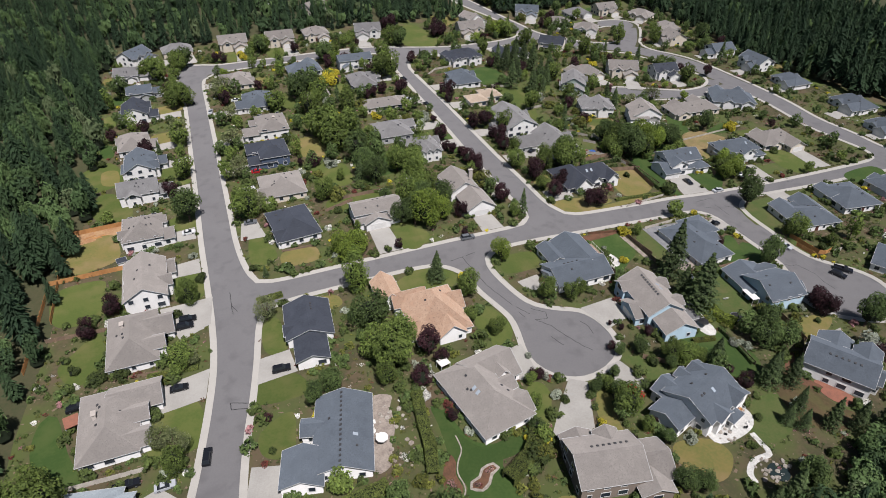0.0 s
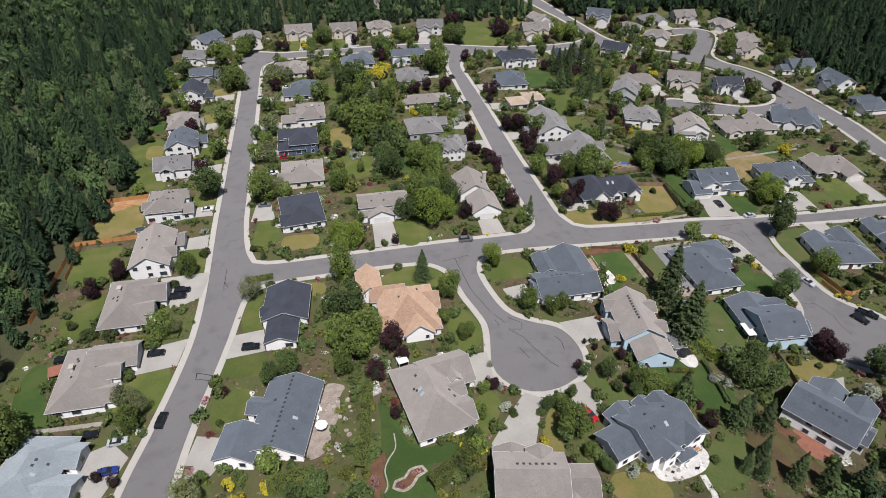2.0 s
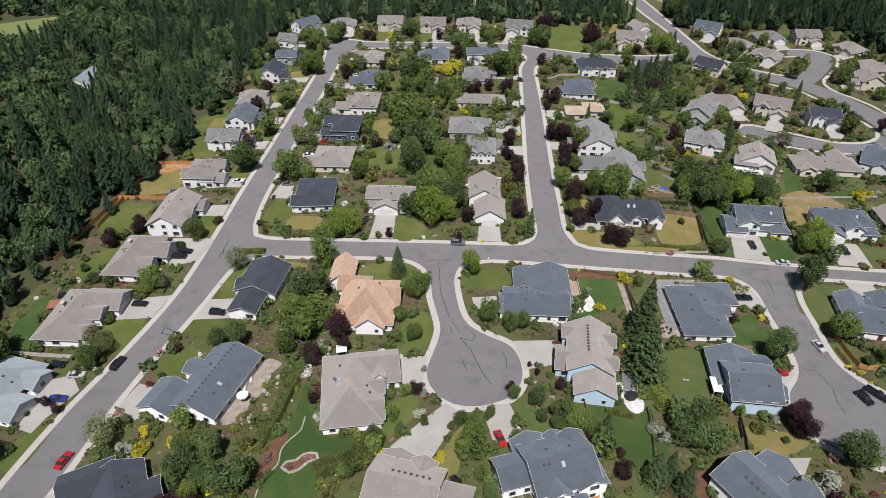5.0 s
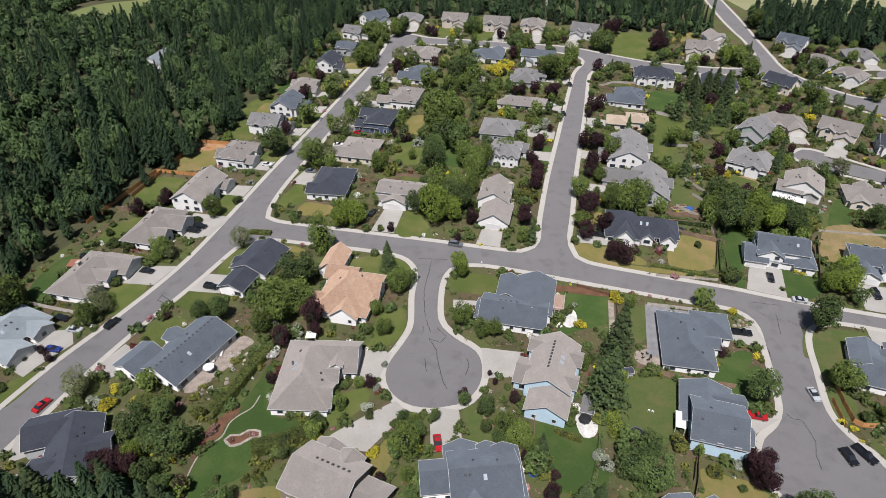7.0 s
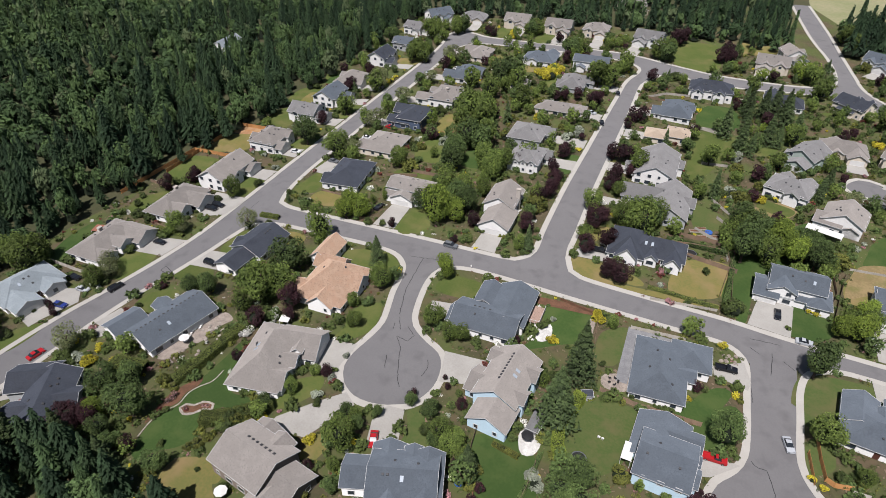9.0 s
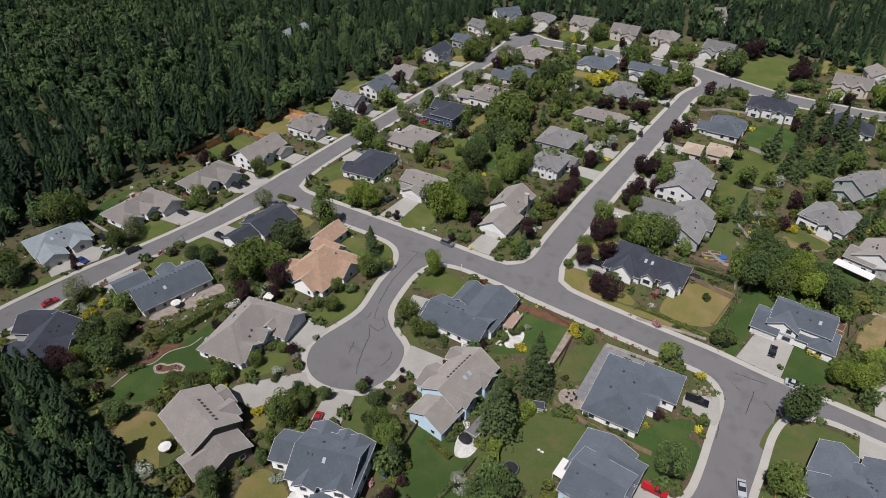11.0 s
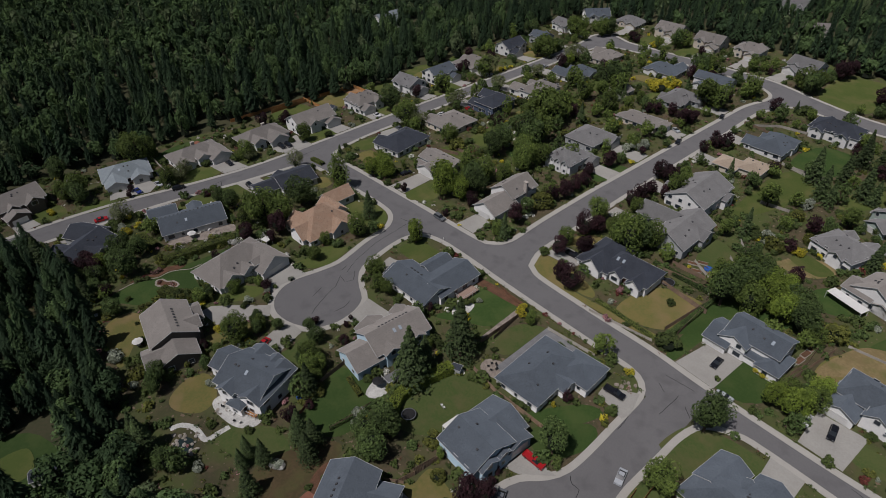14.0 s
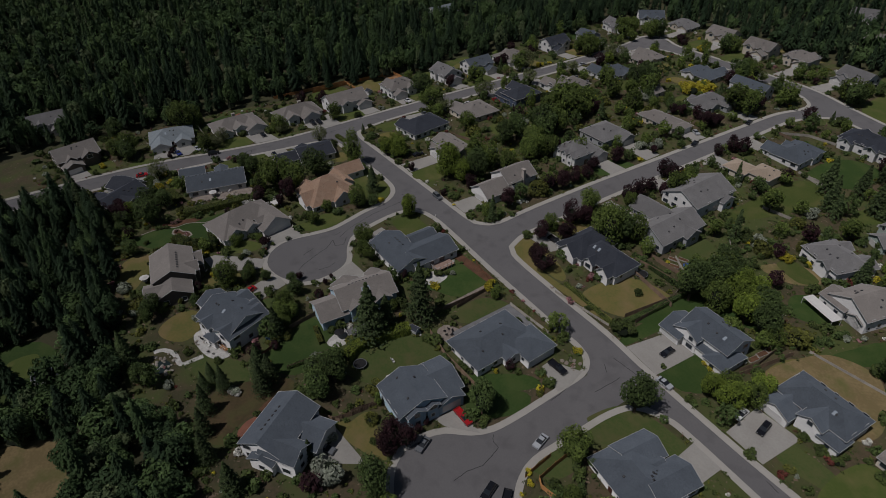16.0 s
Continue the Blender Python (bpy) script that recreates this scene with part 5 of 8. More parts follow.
patch("driveway", [(195.7, 169.0), (195.9, 156.4), (206.3, 155.6), (207.4, 169.1)], M_DRIVE, "pale concrete driveway to the garage", "driveway", 0.175, False)
house(230.2, 180.7, -4, "ranch", "taupe", "cream", 1, 24, 1.0, lawn=M_LAWN)
# round the eastern court
house(175.7, 240.5, 160, "hip2", "grey", "white", -1, 0, 0.95)
house(192.2, 224.3, 165, roof="taupe", wall="white", reach=15, blocks=[(0, 0, 13, 12, 4.8, "gy", 0.55, "main"), (5.5, 3, 6, 8, 3.6, "gx", 0.5, "wing"), (-3, 4, 5, 4, 3, "gy", 0.5, "garage")])
house(181.6, 270.3, -30, "deep", "grey", "green", 1, 0, 1.0)
house(197.4, 285.0, 0, "ranch", "taupe", "cream", 1, 16, 0.95)
house(218.6, 279.3, -25, "two", "taupe", "cream", 1, 22, 1.0)
house(238.2, 268.2, -8, "two", "dark", "white", 1, 16, 0.85)
house(219.4, 223.2, 176, roof="taupe", wall="cream", reach=13, blocks=[(0, 0, 25, 11.5, 2.9, "hip", 0.5, "main"), (-7.0, -6.0, 7.2, 6, 2.9, "gy", 0.55, "garage"), (5.0, -5.2, 6, 4, 2.9, "gy", 0.55, "bump"), (8.5, 5.6, 6, 4, 2.9, "gy", 0.5, "rear")])
house(246.6, 225.6, 150, roof="slate", wall="white", reach=14, blocks=[(0, 1, 20, 13.5, 3.4, "hip", 0.56, "main"), (5.6, -6.2, 7.6, 6.5, 3.2, "gy", 0.56, "garage"), (-4.6, -5.8, 5.5, 4.5, 4.0, "gy", 0.66, "bump"), (-6.0, 6.8, 5.5, 4.5, 3.4, "gy", 0.6, "rear"), (3.0, 6.8, 5, 4, 3.4, "gy", 0.6, "rear")])
# along the far street
house(174.9, 330.0, 180, "ranch", "dark", "white", 1, 16, 0.95)
house(206.6, 335.9, 140, "two", "dark", "cream", 1, 0, 0.95)
house(224.3, 403.3, -30, "two", "slate", "white", 1, 18, 1.0)
house(234.1, 376.9, -35, "ranch", "taupe", "white", 1, 16, 0.85)
house(245.0, 358.4, -35, "ranch", "taupe", "white", 1, 16, 0.85)
house(258.7, 392.2, 0, "ranch", "grey", "white", 1, 16, 0.9)
house(280.6, 389.6, 0, "two", "taupe", "cream", 1, 14, 0.95)
house(298.3, 372.7, -60, "ranch", "taupe", "cream", 1, 14, 0.9)
house(295.8, 341.3, -90, "ranch", "taupe", "cream", 1, 0, 0.9)
house(281.9, 318.3, -100, "two", "taupe", "cream", 1, 12, 0.95)
house(291.8, 287.9, -95, "deep", "slate", "white", 1, 13, 0.95)
house(296.1, 262.4, -90, "two", "slate", "white", 1, 16, 1.0)
house(294.1, 234.5, -90, "ranch", "slate", "white", 1, 15, 0.9)
house(297.7, 198.8, -90, "ranch", "slate", "white", 1, 18, 1.0)
house(288.1, 173.2, -90, "ranch", "slate", "white", 1, 12, 0.8)
house(53.6, 490.6, 20, "two", "grey", "white", 1)
house(83.9, 448.2, 30, "two", "taupe", "cream", 1)
# round the cul-de-sac and south of the cross street
house(46.5, 123.4, -90, roof="orange", wall="white", reach=0, blocks=[(0, 0.3, 18.5, 15.5, 3.0, "hip", 0.82, "main"), (8.0, 2.0, 5.5, 7.5, 3.0, "gx", 0.82, "cross"), (-2.5, 6.6, 7, 5, 3.0, "gy", 0.82, "bump"), (-13.2, -9.2, 10.5, 6.5, 3.2, "gx", 0.85, "garage"), (-8.0, -6.0, 6, 6, 3.0, "gy", 0.82, "wing"), (4.5, -6.2, 5, 4.5, 3.0, "gy", 0.82, "bump")], garage_face=3, vents=((-3, 0.4), (0, -0.3)))
house(95.5, 130.9, -90, roof="slate", wall="white", reach=0, blocks=[(5.2, -0.9, 11.2, 18, 3.0, "gy", 0.45, "main"), (-4.9, 4.0, 11, 10.6, 3.0, "gx", 0.45, "wing"), (-5.0, -3.9, 9, 5.2, 2.9, "gx", 0.5, "bump"), (6.0, -9.4, 7.5, 3.2, 2.9, "gy", 0.45, "garage")],
      lights=((4.5, -0.5), (6.0, -0.5)), vents=((-4, -0.2), (-2.6, -0.2), (-1.2, -0.2), (0.5, -0.2), (-3, 0.3)))
house(107.1, 102.2, -96, roof="taupe", wall="blue", reach=0, blocks=[(-3.8, -0.6, 16.5, 10.8, 4.8, "gx", 0.6, "main"), (7.2, 0.5, 7.5, 9.6, 3.5, "gx", 0.55, "wing"), (-1, -6.6, 8, 4.5, 3.2, "gy", 0.5, "garage"), (-7.5, 4.6, 4.5, 2.6, 4.8, "gy", 0.6, "bump"), (0.5, 4.8, 4, 2.4, 4.8, "gy", 0.6, "bump"),
                                                                           (-9.5, -5.6, 4.5, 3.4, 4.6, "gy", 0.6, "bump")], vents=[(i * 1.1 - 5, -0.12) for i in range(9)], lights=((-1, 0.4), (0.8, 0.4)))
house(145.2, 128.1, 92, roof="slate", wall="white", reach=0, blocks=[(-0.8, 3.8, 20.5, 13, 2.9, "hip", 0.4, "main"), (6.4, -3.6, 9.5, 9.6, 2.9, "hip", 0.4, "garage"), (-0.5, -3.0, 4.5, 3.5, 2.8, "gy", 0.5, "porch")], vents=((-2, 0.4), (2, -0.3), (4, 0.2), (-6, -0.5)), drive=False)
house(146.1, 101.3, 86, roof="slate", wall="blue", reach=0, blocks=[(-3, -0.1, 12.5, 11.6, 4.8, "gy", 0.45, "main"), (6.0, 2.0, 7, 11.6, 3.0, "gx", 0.38, "wing"), (4.6, -4.0, 7, 5.2, 3.2, "gy", 0.5, "garage"), (-5.2, -5.9, 4.6, 2.4, 4.8, "gy", 0.6, "bump"), (-0.6, -5.8, 3, 2.0, 4.6, "gy", 0.6, "bump")],
      vents=((2, 0.3), (4, -0.3), (-3, -0.4)), drive=False)
house(48.2, 91.7, 100, roof="taupe", wall="white", reach=0, blocks=[(-0.6, 1, 22, 13.5, 2.9, "hip", 0.74, "main"), (5.6, -5.2, 10.3, 11.2, 2.9, "gy", 0.68, "garage"), (-1.0, -4.6, 4.5, 4.5, 3.4, "gy", 0.7, "bump"), (-7.2, -4.2, 6.8, 4.5, 2.9, "gy", 0.7, "wing"), (3.2, -6.0, 4.8, 2.4, 4.5, "gx", 0.85, "dormer")], lights=((-1.4, 0.4), (0.2, 0.4)), drive=False)
house(66.0, 60.1, 168, roof="taupe", wall="brown", reach=0, blocks=[(3.5, -2.3, 14.5, 12, 5.0, "gx", 0.5, "main"), (-6.2, -1.8, 8, 10, 3.2, "gx", 0.5, "wing"), (-5.2, 3.6, 7, 5, 3.0, "gy", 0.45, "wing"), (7, -8.4, 7, 5, 3.2, "gy", 0.5, "garage"), (1.0, -8.0, 5, 3, 4.8, "gy", 0.6, "bump")], vents=[(i * 1.3 - 5, -0.3) for i in range(7)], drive=False)
house(95.4, 70.6, 198, roof="slate", wall="white", reach=0, blocks=[(0, 0, 14, 12.5, 5.0, "gx", 0.5, "main"), (-4.9, 0.3, 6.2, 13.2, 5.0, "gy", 0.55, "wing"), (4, -5.2, 7, 7, 3.8, "gy", 0.55, "garage"), (9.2, -1.6, 7.6, 7.5, 3.8, "gx", 0.5, "wing"), (2.6, 5.4, 4.5, 4, 5.0, "gy", 0.6, "bump"), (-1.2, 7.4, 4, 2.6, 2.9, "hip", 0.5, "porch"), (-1.5, -5.8, 3.6, 3.4, 4.8, "gy", 0.6, "bump")],
      lights=((0, 0.3),), vents=((3, 0.2), (4, 0.2), (-3, -0.3), (2, -0.4)), drive=False)
house(139.2, 67.9, 123, roof="slate", wall="white", reach=0, blocks=[(0.6, 2.0, 15.5, 11.2, 5.0, "gx", 0.5, "main"), (2.6, -6.0, 8.5, 6, 3.4, "gy", 0.5, "garage"), (-4.6, -5.0, 6, 4.4, 5.0, "gy", 0.6, "bump"), (-7.4, 1.0, 3, 6, 3.6, "gx", 0.5, "wing")], vents=[(i * 1.4 - 4, 0.3) for i in range(6)], drive=False)
house(192.6, 130.3, -8, roof="slate", wall="white", reach=0, blocks=[(0.5, -2.5, 17, 12.5, 2.9, "hip", 0.45, "main"), (-4.6, 3.2, 7.5, 8, 2.9, "gy", 0.5, "wing"), (4.6, 4.2, 8, 8.5, 3.2, "gy", 0.5, "garage"), (0.2, 3.6, 3, 3, 2.9, "gy", 0.6, "porch")], garage_face=2, drive=False)
patch("driveway", [(193.9, 138.4), (193.4, 147.4), (201.6, 146.9), (201.4, 137.4)], M_DRIVE, "pale concrete driveway to the garage", "driveway", 0.175, False)
house(218.5, 133.0, -8, roof="slate", wall="white", reach=0, blocks=[(0, 0, 15.5, 16, 2.9, "hip", 0.42, "main"), (-5, 6, 6, 5, 2.9, "gy", 0.42, "wing")])
house(198.3, 95.3, -60, roof="slate", wall="white", reach=0, blocks=[(0, 0, 15, 14, 2.9, "hip", 0.42, "main"), (5, -7, 7, 6, 2.9, "gy", 0.45, "garage")])
house(243.7, 131.4, 0, "ranch", "slate", "white", 1)

# ---- plants ----


def cards(centres, normals, size, jitter=0.6, rs=npr):
    """Leaf pieces: small pointed sprays round the given places, facing about along the normals (an array n x 3 x 3)."""
    n = len(centres)
    nrm = normals + rs.normal(0, jitter, (n, 3))
    nrm /= np.linalg.norm(nrm, axis=1)[:, None]
    ref = rs.normal(0, 1, (n, 3))
    a = np.cross(nrm, ref)
    a /= np.linalg.norm(a, axis=1)[:, None]
    b = np.cross(nrm, a)
    s = (size * rs.uniform(0.6, 1.35, n))[:, None]
    return np.stack([a * s * 1.15, (b * 0.75 - a * 0.6) * s, (-b * 0.75 - a * 0.6) * s], axis=1) + centres[:, None, :]


NO_QUADS = np.zeros((0, 4, 3))


def crown(kind, seed, n=900, leaf=0.11):
    """Quads of a crown that is about 1 in radius and stands over its own base, and the height of its middle."""
    rs = np.random.RandomState(seed)
    if kind == "C":
        pts, nr = [], []
        tall = 3.4
        for i in range(n):
            t = rs.uniform(0, 1) ** 0.75
            lay = round(t * 13) / 13 + rs.uniform(-0.02, 0.02)
            r = max(0.02, 1 - lay) ** 0.85 * rs.uniform(0.45, 1.06)
            ang = rs.uniform(0, 2 * math.pi)
            r *= 0.88 + 0.16 * math.sin(ang * 5 + lay * 40)
            pts.append((r * math.cos(ang), r * math.sin(ang), 0.25 + lay * (tall - 0.25) - r * 0.22))
            nr.append((math.cos(ang) * 0.6, math.sin(ang) * 0.6, 0.8))
        return cards(np.array(pts), np.array(nr), leaf * 1.1, 0.32, rs)
    k = {"K": 1.75, "O": 0.95, "S": 0.72, "Y": 0.75, "L": 0.72, "W": 0.75}.get(kind, 1.0)
    lobes = []
    m = 16 if kind in "GDBOPK" else 9
    for i in range(m):
        v = rs.normal(0, 1, 3)
        v /= np.linalg.norm(v)
        v *= rs.uniform(0.35, 0.66)
        if kind == "K":
            v[:2] *= 0.62 + 0.4 * max(0, 0.5 - abs(v[2]))
        lobes.append((v, rs.uniform(0.3, 0.5)))
    w = np.array([l[1] ** 2 for l in lobes])
    pick = rs.choice(m, n, p=w / w.sum())
    d = rs.normal(0, 1, (n, 3))
    d /= np.linalg.norm(d, axis=1)[:, None]
    c = np.array([lobes[i][0] for i in pick])
    r = np.array([lobes[i][1] for i in pick])[:, None]
    p = c + d * r * rs.uniform(0.8, 1.08, (n, 1))
    keep = np.linalg.norm(p, axis=1) > 0.42
    p, d = p[keep], d[keep]
    p[:, 2] *= k
    base = {"S": 0.62, "Y": 0.62, "L": 0.62, "W": 0.62}.get(kind, 1.15 if kind != "K" else 1.6)
    p[:, 2] += base * (k if kind not in "K" else 1.0)
    p[:, 2] = np.maximum(p[:, 2], 0.03)
    return cards(p, d + (0, 0, 0.25), leaf, 0.38, rs)


def fir_form(seed, n, tall=4.6):
    """Fir of the wood, about 1 in radius: n small drooping boughs that lie over one another like shingles on a ragged cone."""
    rs = np.random.RandomState(seed)
    gap = math.sqrt(3.0 * tall / n)
    Q = []
    for i in range(n):
        t = 1 - math.sqrt(1 - (i + rs.uniform(0.05, 0.95)) / n * 0.985)
        a = i * 2.39996 + rs.uniform(-0.35, 0.35)
        z = tall * (0.16 + 0.84 * t)
        ragged = 0.86 + 0.16 * math.sin(a * 3 + t * 11 + seed) + 0.12 * math.sin(a * 7 - t * 31 + seed)
        reach = (1.03 - t) ** 0.82 * ragged * rs.uniform(0.82, 1.12) + 0.02
        d, e = np.array([math.cos(a), math.sin(a), 0.0]), np.array([-math.sin(a), math.cos(a), 0.0])
        long = gap * rs.uniform(1.1, 2.1)
        drop = rs.uniform(0.35, 1.0)
        wide = gap * rs.uniform(0.5, 0.8)
        tip = d * reach + (0, 0, z - long * 0.5 * drop)
        root = d * max(reach - long, 0.0) + (0, 0, z + long * 0.5 * drop)
        Q.append([root - e * wide + (0, 0, rs.uniform(-0.3, 0.2) * gap), tip, root + e * wide + (0, 0, rs.uniform(-0.3, 0.2) * gap)])
    return np.array(Q)


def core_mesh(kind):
    """Rough lump well within a crown's leaves; its near-black colour stands for the shade inside."""
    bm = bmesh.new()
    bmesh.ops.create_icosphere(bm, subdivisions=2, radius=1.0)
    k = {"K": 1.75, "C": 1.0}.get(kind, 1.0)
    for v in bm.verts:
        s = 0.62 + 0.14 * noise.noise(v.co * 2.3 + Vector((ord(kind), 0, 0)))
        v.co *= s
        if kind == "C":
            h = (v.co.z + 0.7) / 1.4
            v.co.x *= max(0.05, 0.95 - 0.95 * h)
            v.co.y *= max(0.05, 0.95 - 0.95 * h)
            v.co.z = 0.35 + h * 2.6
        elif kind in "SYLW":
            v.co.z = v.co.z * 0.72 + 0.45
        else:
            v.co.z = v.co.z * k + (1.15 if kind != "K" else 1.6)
    me = bpy.data.meshes.new("foliage_shade")
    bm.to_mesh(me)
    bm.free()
    me.materials.append(M_SHADE_CORE)
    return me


def trunk_mesh(kind):
    t = Box()
    if kind == "C":
        t.tube((0, 0, 0), (0, 0, 3.1), 0.09, 0.02, 6)
    else:
        t.tube((0, 0, 0), (0.02, 0.01, 0.7), 0.075, 0.055, 7)
        for i in range(5):
            a = i * 1.3
            t.tube((0.02, 0.01, 0.55 + 0.06 * i), (0.42 * math.cos(a), 0.42 * math.sin(a), 1.15 + 0.1 * i), 0.04, 0.012, 5)
    return t.mesh("trunk", M_TRUNK)


PLANT = {"G": ("tree", "leafy green garden tree", "tree"), "D": ("tree", "dense dark green tree", "tree"), "B": ("tree", "bright green young tree", "tree"), "O": ("tree", "loose grey-green street tree", "tree"),
         "P": ("plum_tree", "dark purple-leaved plum tree", "tree"), "C": ("conifer", "dark green pointed conifer", "conifer"), "K": ("column_tree", "tall narrow green tree", "tree"), "S": ("shrub", "rounded green garden shrub", "shrub"),
         "Y": ("shrub", "round bright yellow-leaved shrub", "shrub"), "L": ("shrub", "loose yellow-green garden shrub", "shrub"), "W": ("shrub", "pale silvery garden shrub", "shrub"),
         "F": ("flowering_shrub", "garden shrub in pink blossom", "shrub"), "R": ("shrub", "small red-leaved garden shrub", "shrub"), "M": ("flowering_shrub", "garden shrub in white blossom", "shrub")}
LEAF.update(F=M_PINK, R=M_RED, M=M_WHITEFLOWER)


def lump(kind):
    """Dark shade lump of a crown, as triangles."""
    me = core_mesh(kind)
    co = np.array([v.co[:] for v in me.vertices])
    tri = np.array([f.vertices[:] for f in me.polygons])
    bpy.data.meshes.remove(me)
    return co[tri]


PLANT["V"] = ("shrub", "round shrub in full white blossom", "shrub")
LEAF["V"] = M_WHITEFLOWER
LEAVES = {k: [] for k in PLANT}
for k in PLANT:
    big = k in "GDBOPCK"
    for s in range(6 if big else 3):
        q = crown(k if k not in "FRMV" else "S", 100 * ord(k) + s, (3200 if s < 3 else (1500 if k == "C" else 1200)) if big else 900, ((0.06 if s < 3 else 0.096) if k != "O" else (0.042 if s < 3 else 0.07)) if big else 0.106)
        mats = [LEAF[k], M_SHADE_CORE]
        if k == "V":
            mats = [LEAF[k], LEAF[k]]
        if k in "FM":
            mats = [LEAF[k], M_SHADE_CORE, LEAF["S"]]
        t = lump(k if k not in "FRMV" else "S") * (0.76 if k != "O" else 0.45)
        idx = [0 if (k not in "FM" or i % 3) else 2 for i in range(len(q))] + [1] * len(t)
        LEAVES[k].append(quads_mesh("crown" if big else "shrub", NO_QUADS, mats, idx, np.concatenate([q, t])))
TRUNKS = {k: trunk_mesh(k) for k in "GDBOPCK"}


def grow(kind, places):
    """Plants of one kind: (x, y, radius of the crown)."""
    name, label, cat = PLANT[kind]
    for x, y, r in places:
        s = r * rnd.uniform(0.92, 1.06)
        m = pose(x, y, rise(x, y) + 0.05, 0, 0, rnd.uniform(0, 360)) @ Matrix.Diagonal((s * rnd.uniform(0.9, 1.1), s, s * rnd.uniform(0.9, 1.12) * (1.2 if kind in "GDBP" else 1.0), 1))
        if kind in TRUNKS:
            o = tagged(new(name), label, cat, name + "s in the gardens")
            o.matrix_world = m
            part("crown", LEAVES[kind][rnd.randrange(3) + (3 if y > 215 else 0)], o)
            part("trunk", TRUNKS[kind], o)
        else:
            o = tagged(new(name, rnd.choice(LEAVES[kind])), label, cat, name + "s in the gardens")
            o.matrix_world = m


# east gardens, north part
grow("C", [(156.9, 270, 4.3), (159, 306.1, 4.3), (166, 315.9, 3.3), (120, 336.7, 1.8), (174.9, 303, 4.3), (170.7, 315.9, 4.3), (178.7, 291.1, 4.3), (185.2, 238.4, 3.4), (189.4, 251.2, 2.8), (165.5, 308.3, 4.3), (175.5, 314.8, 4.3), (167.7, 281.5, 4.3), (150.1, 279.8, 4.3), (171.6, 280.7, 3.4), (158.3, 289, 4.2)])
grow("D", [(136.5, 257.3, 3.3), (299.5, 311.1, 5), (289.7, 296.6, 3.3)])
grow("G", [(120.3, 228.6, 4.4), (145.7, 250.4, 4.2), (161, 339.9, 4.5), (177.2, 283.7, 4.6), (170.8, 257.9, 3.9), (190.9, 342.4, 5.7), (245.1, 257.6, 4.8), (215.8, 315.3, 4.7), (217.7, 284.4, 4), (248.7, 327.4, 4.4), (270.5, 319.4, 4.8)])
grow("K", [(217.4, 305.2, 3.2), (259.6, 340.7, 3.2)])
grow("L", [(125.5, 262.4, 2.4), (130.1, 287.6, 2.5), (191.8, 273.1, 4.3), (225.6, 307, 3.7), (198.2, 232.8, 3.1), (158.2, 227.4, 5), (165.1, 240.1, 3.1), (156, 250.9, 3.6)])
grow("O", [(197, 241.6, 3.6), (208, 239.2, 4.5)])
grow("P", [(111, 275.8, 3.2), (115, 278, 3.1), (110.3, 268.2, 2.4), (157.5, 315, 2.4), (153.7, 313.6, 2.4), (137.1, 273, 2.8), (114.3, 235.5, 3.7), (109.5, 236.7, 3.1), (260.7, 259.9, 3.3), (197.8, 295.8, 2.8)])
grow("S", [(111.3, 248.7, 2.3), (122.9, 338.3, 4.1), (181.1, 261.4, 3.5), (198.1, 326.4, 3), (194.1, 276.3, 2.7), (142, 232.5, 2.1), (151.4, 228.4, 2.7)])
grow("W", [(156.2, 260.5, 3.3), (155.2, 229.3, 3.6)])
grow("Y", [(165.2, 230.3, 2.7), (211.8, 297.7, 2.8)])
# east gardens, south part
grow("B", [(176, 200, 4.3), (171, 202.9, 4.3), (171.1, 197.1, 4.9), (175.4, 192.4, 4.3), (170, 195.9, 5.4), (186.3, 162.3, 3.7), (191.4, 162.8, 3.9), (193.9, 173.1, 3.5)])
grow("D", [(167.5, 199.5, 4.8), (161.6, 201.3, 5), (164.3, 205.5, 5.1), (158.2, 207.4, 5), (179, 196.7, 4.8), (128, 191, 5.4), (161.8, 195.1, 5.7), (159.7, 188, 5.9), (175.7, 198.9, 4.7), (181.2, 192.2, 5.5), (210.3, 203.4, 4.2)])
grow("G", [(116.5, 209.5, 2.9), (109.5, 195.8, 4.2), (120.1, 190.9, 4.1), (127.1, 186.8, 6), (131.4, 195.8, 4.7), (143.9, 221.1, 3), (155.1, 196.6, 4.1), (162.9, 195.3, 4.4), (159.6, 201.2, 5), (120.9, 194.1, 4.5), (111, 176.3, 3.3), (166.9, 189.7, 5.3), (188.4, 166.9, 3.5), (185.2, 191.3, 3.3), (194.7, 168.4, 3.5)])
grow("L", [(113.4, 183.6, 2.4), (188, 198, 4.7), (225.3, 190.8, 1.8)])
grow("P", [(112.2, 212.1, 3.1), (112.9, 218.3, 3.1), (112.1, 184.6, 3.7), (114.1, 189.4, 3.5), (118.4, 176.6, 3.4), (112.4, 170.2, 3.3), (121.5, 160.8, 3.4), (113.4, 224.5, 2.9), (118.3, 225.3, 2.6), (125.3, 160, 3.4)])
grow("S", [(174.2, 175.9, 1.4), (175.9, 173.4, 1.4), (207.7, 170.1, 1.6), (211.2, 170, 1.6), (215.7, 169.6, 1.9), (158.5, 160.8, 4.3), (204.5, 174.6, 2.2), (190.6, 173.2, 1.4), (223.8, 174, 2.2), (173.4, 160.2, 1.1), (145.8, 159.7, 1.4), (149.8, 176.9, 2)])
grow("Y", [(223.2, 200.2, 3.7), (181.5, 170.4, 1.6), (179.8, 170.7, 1.9)])
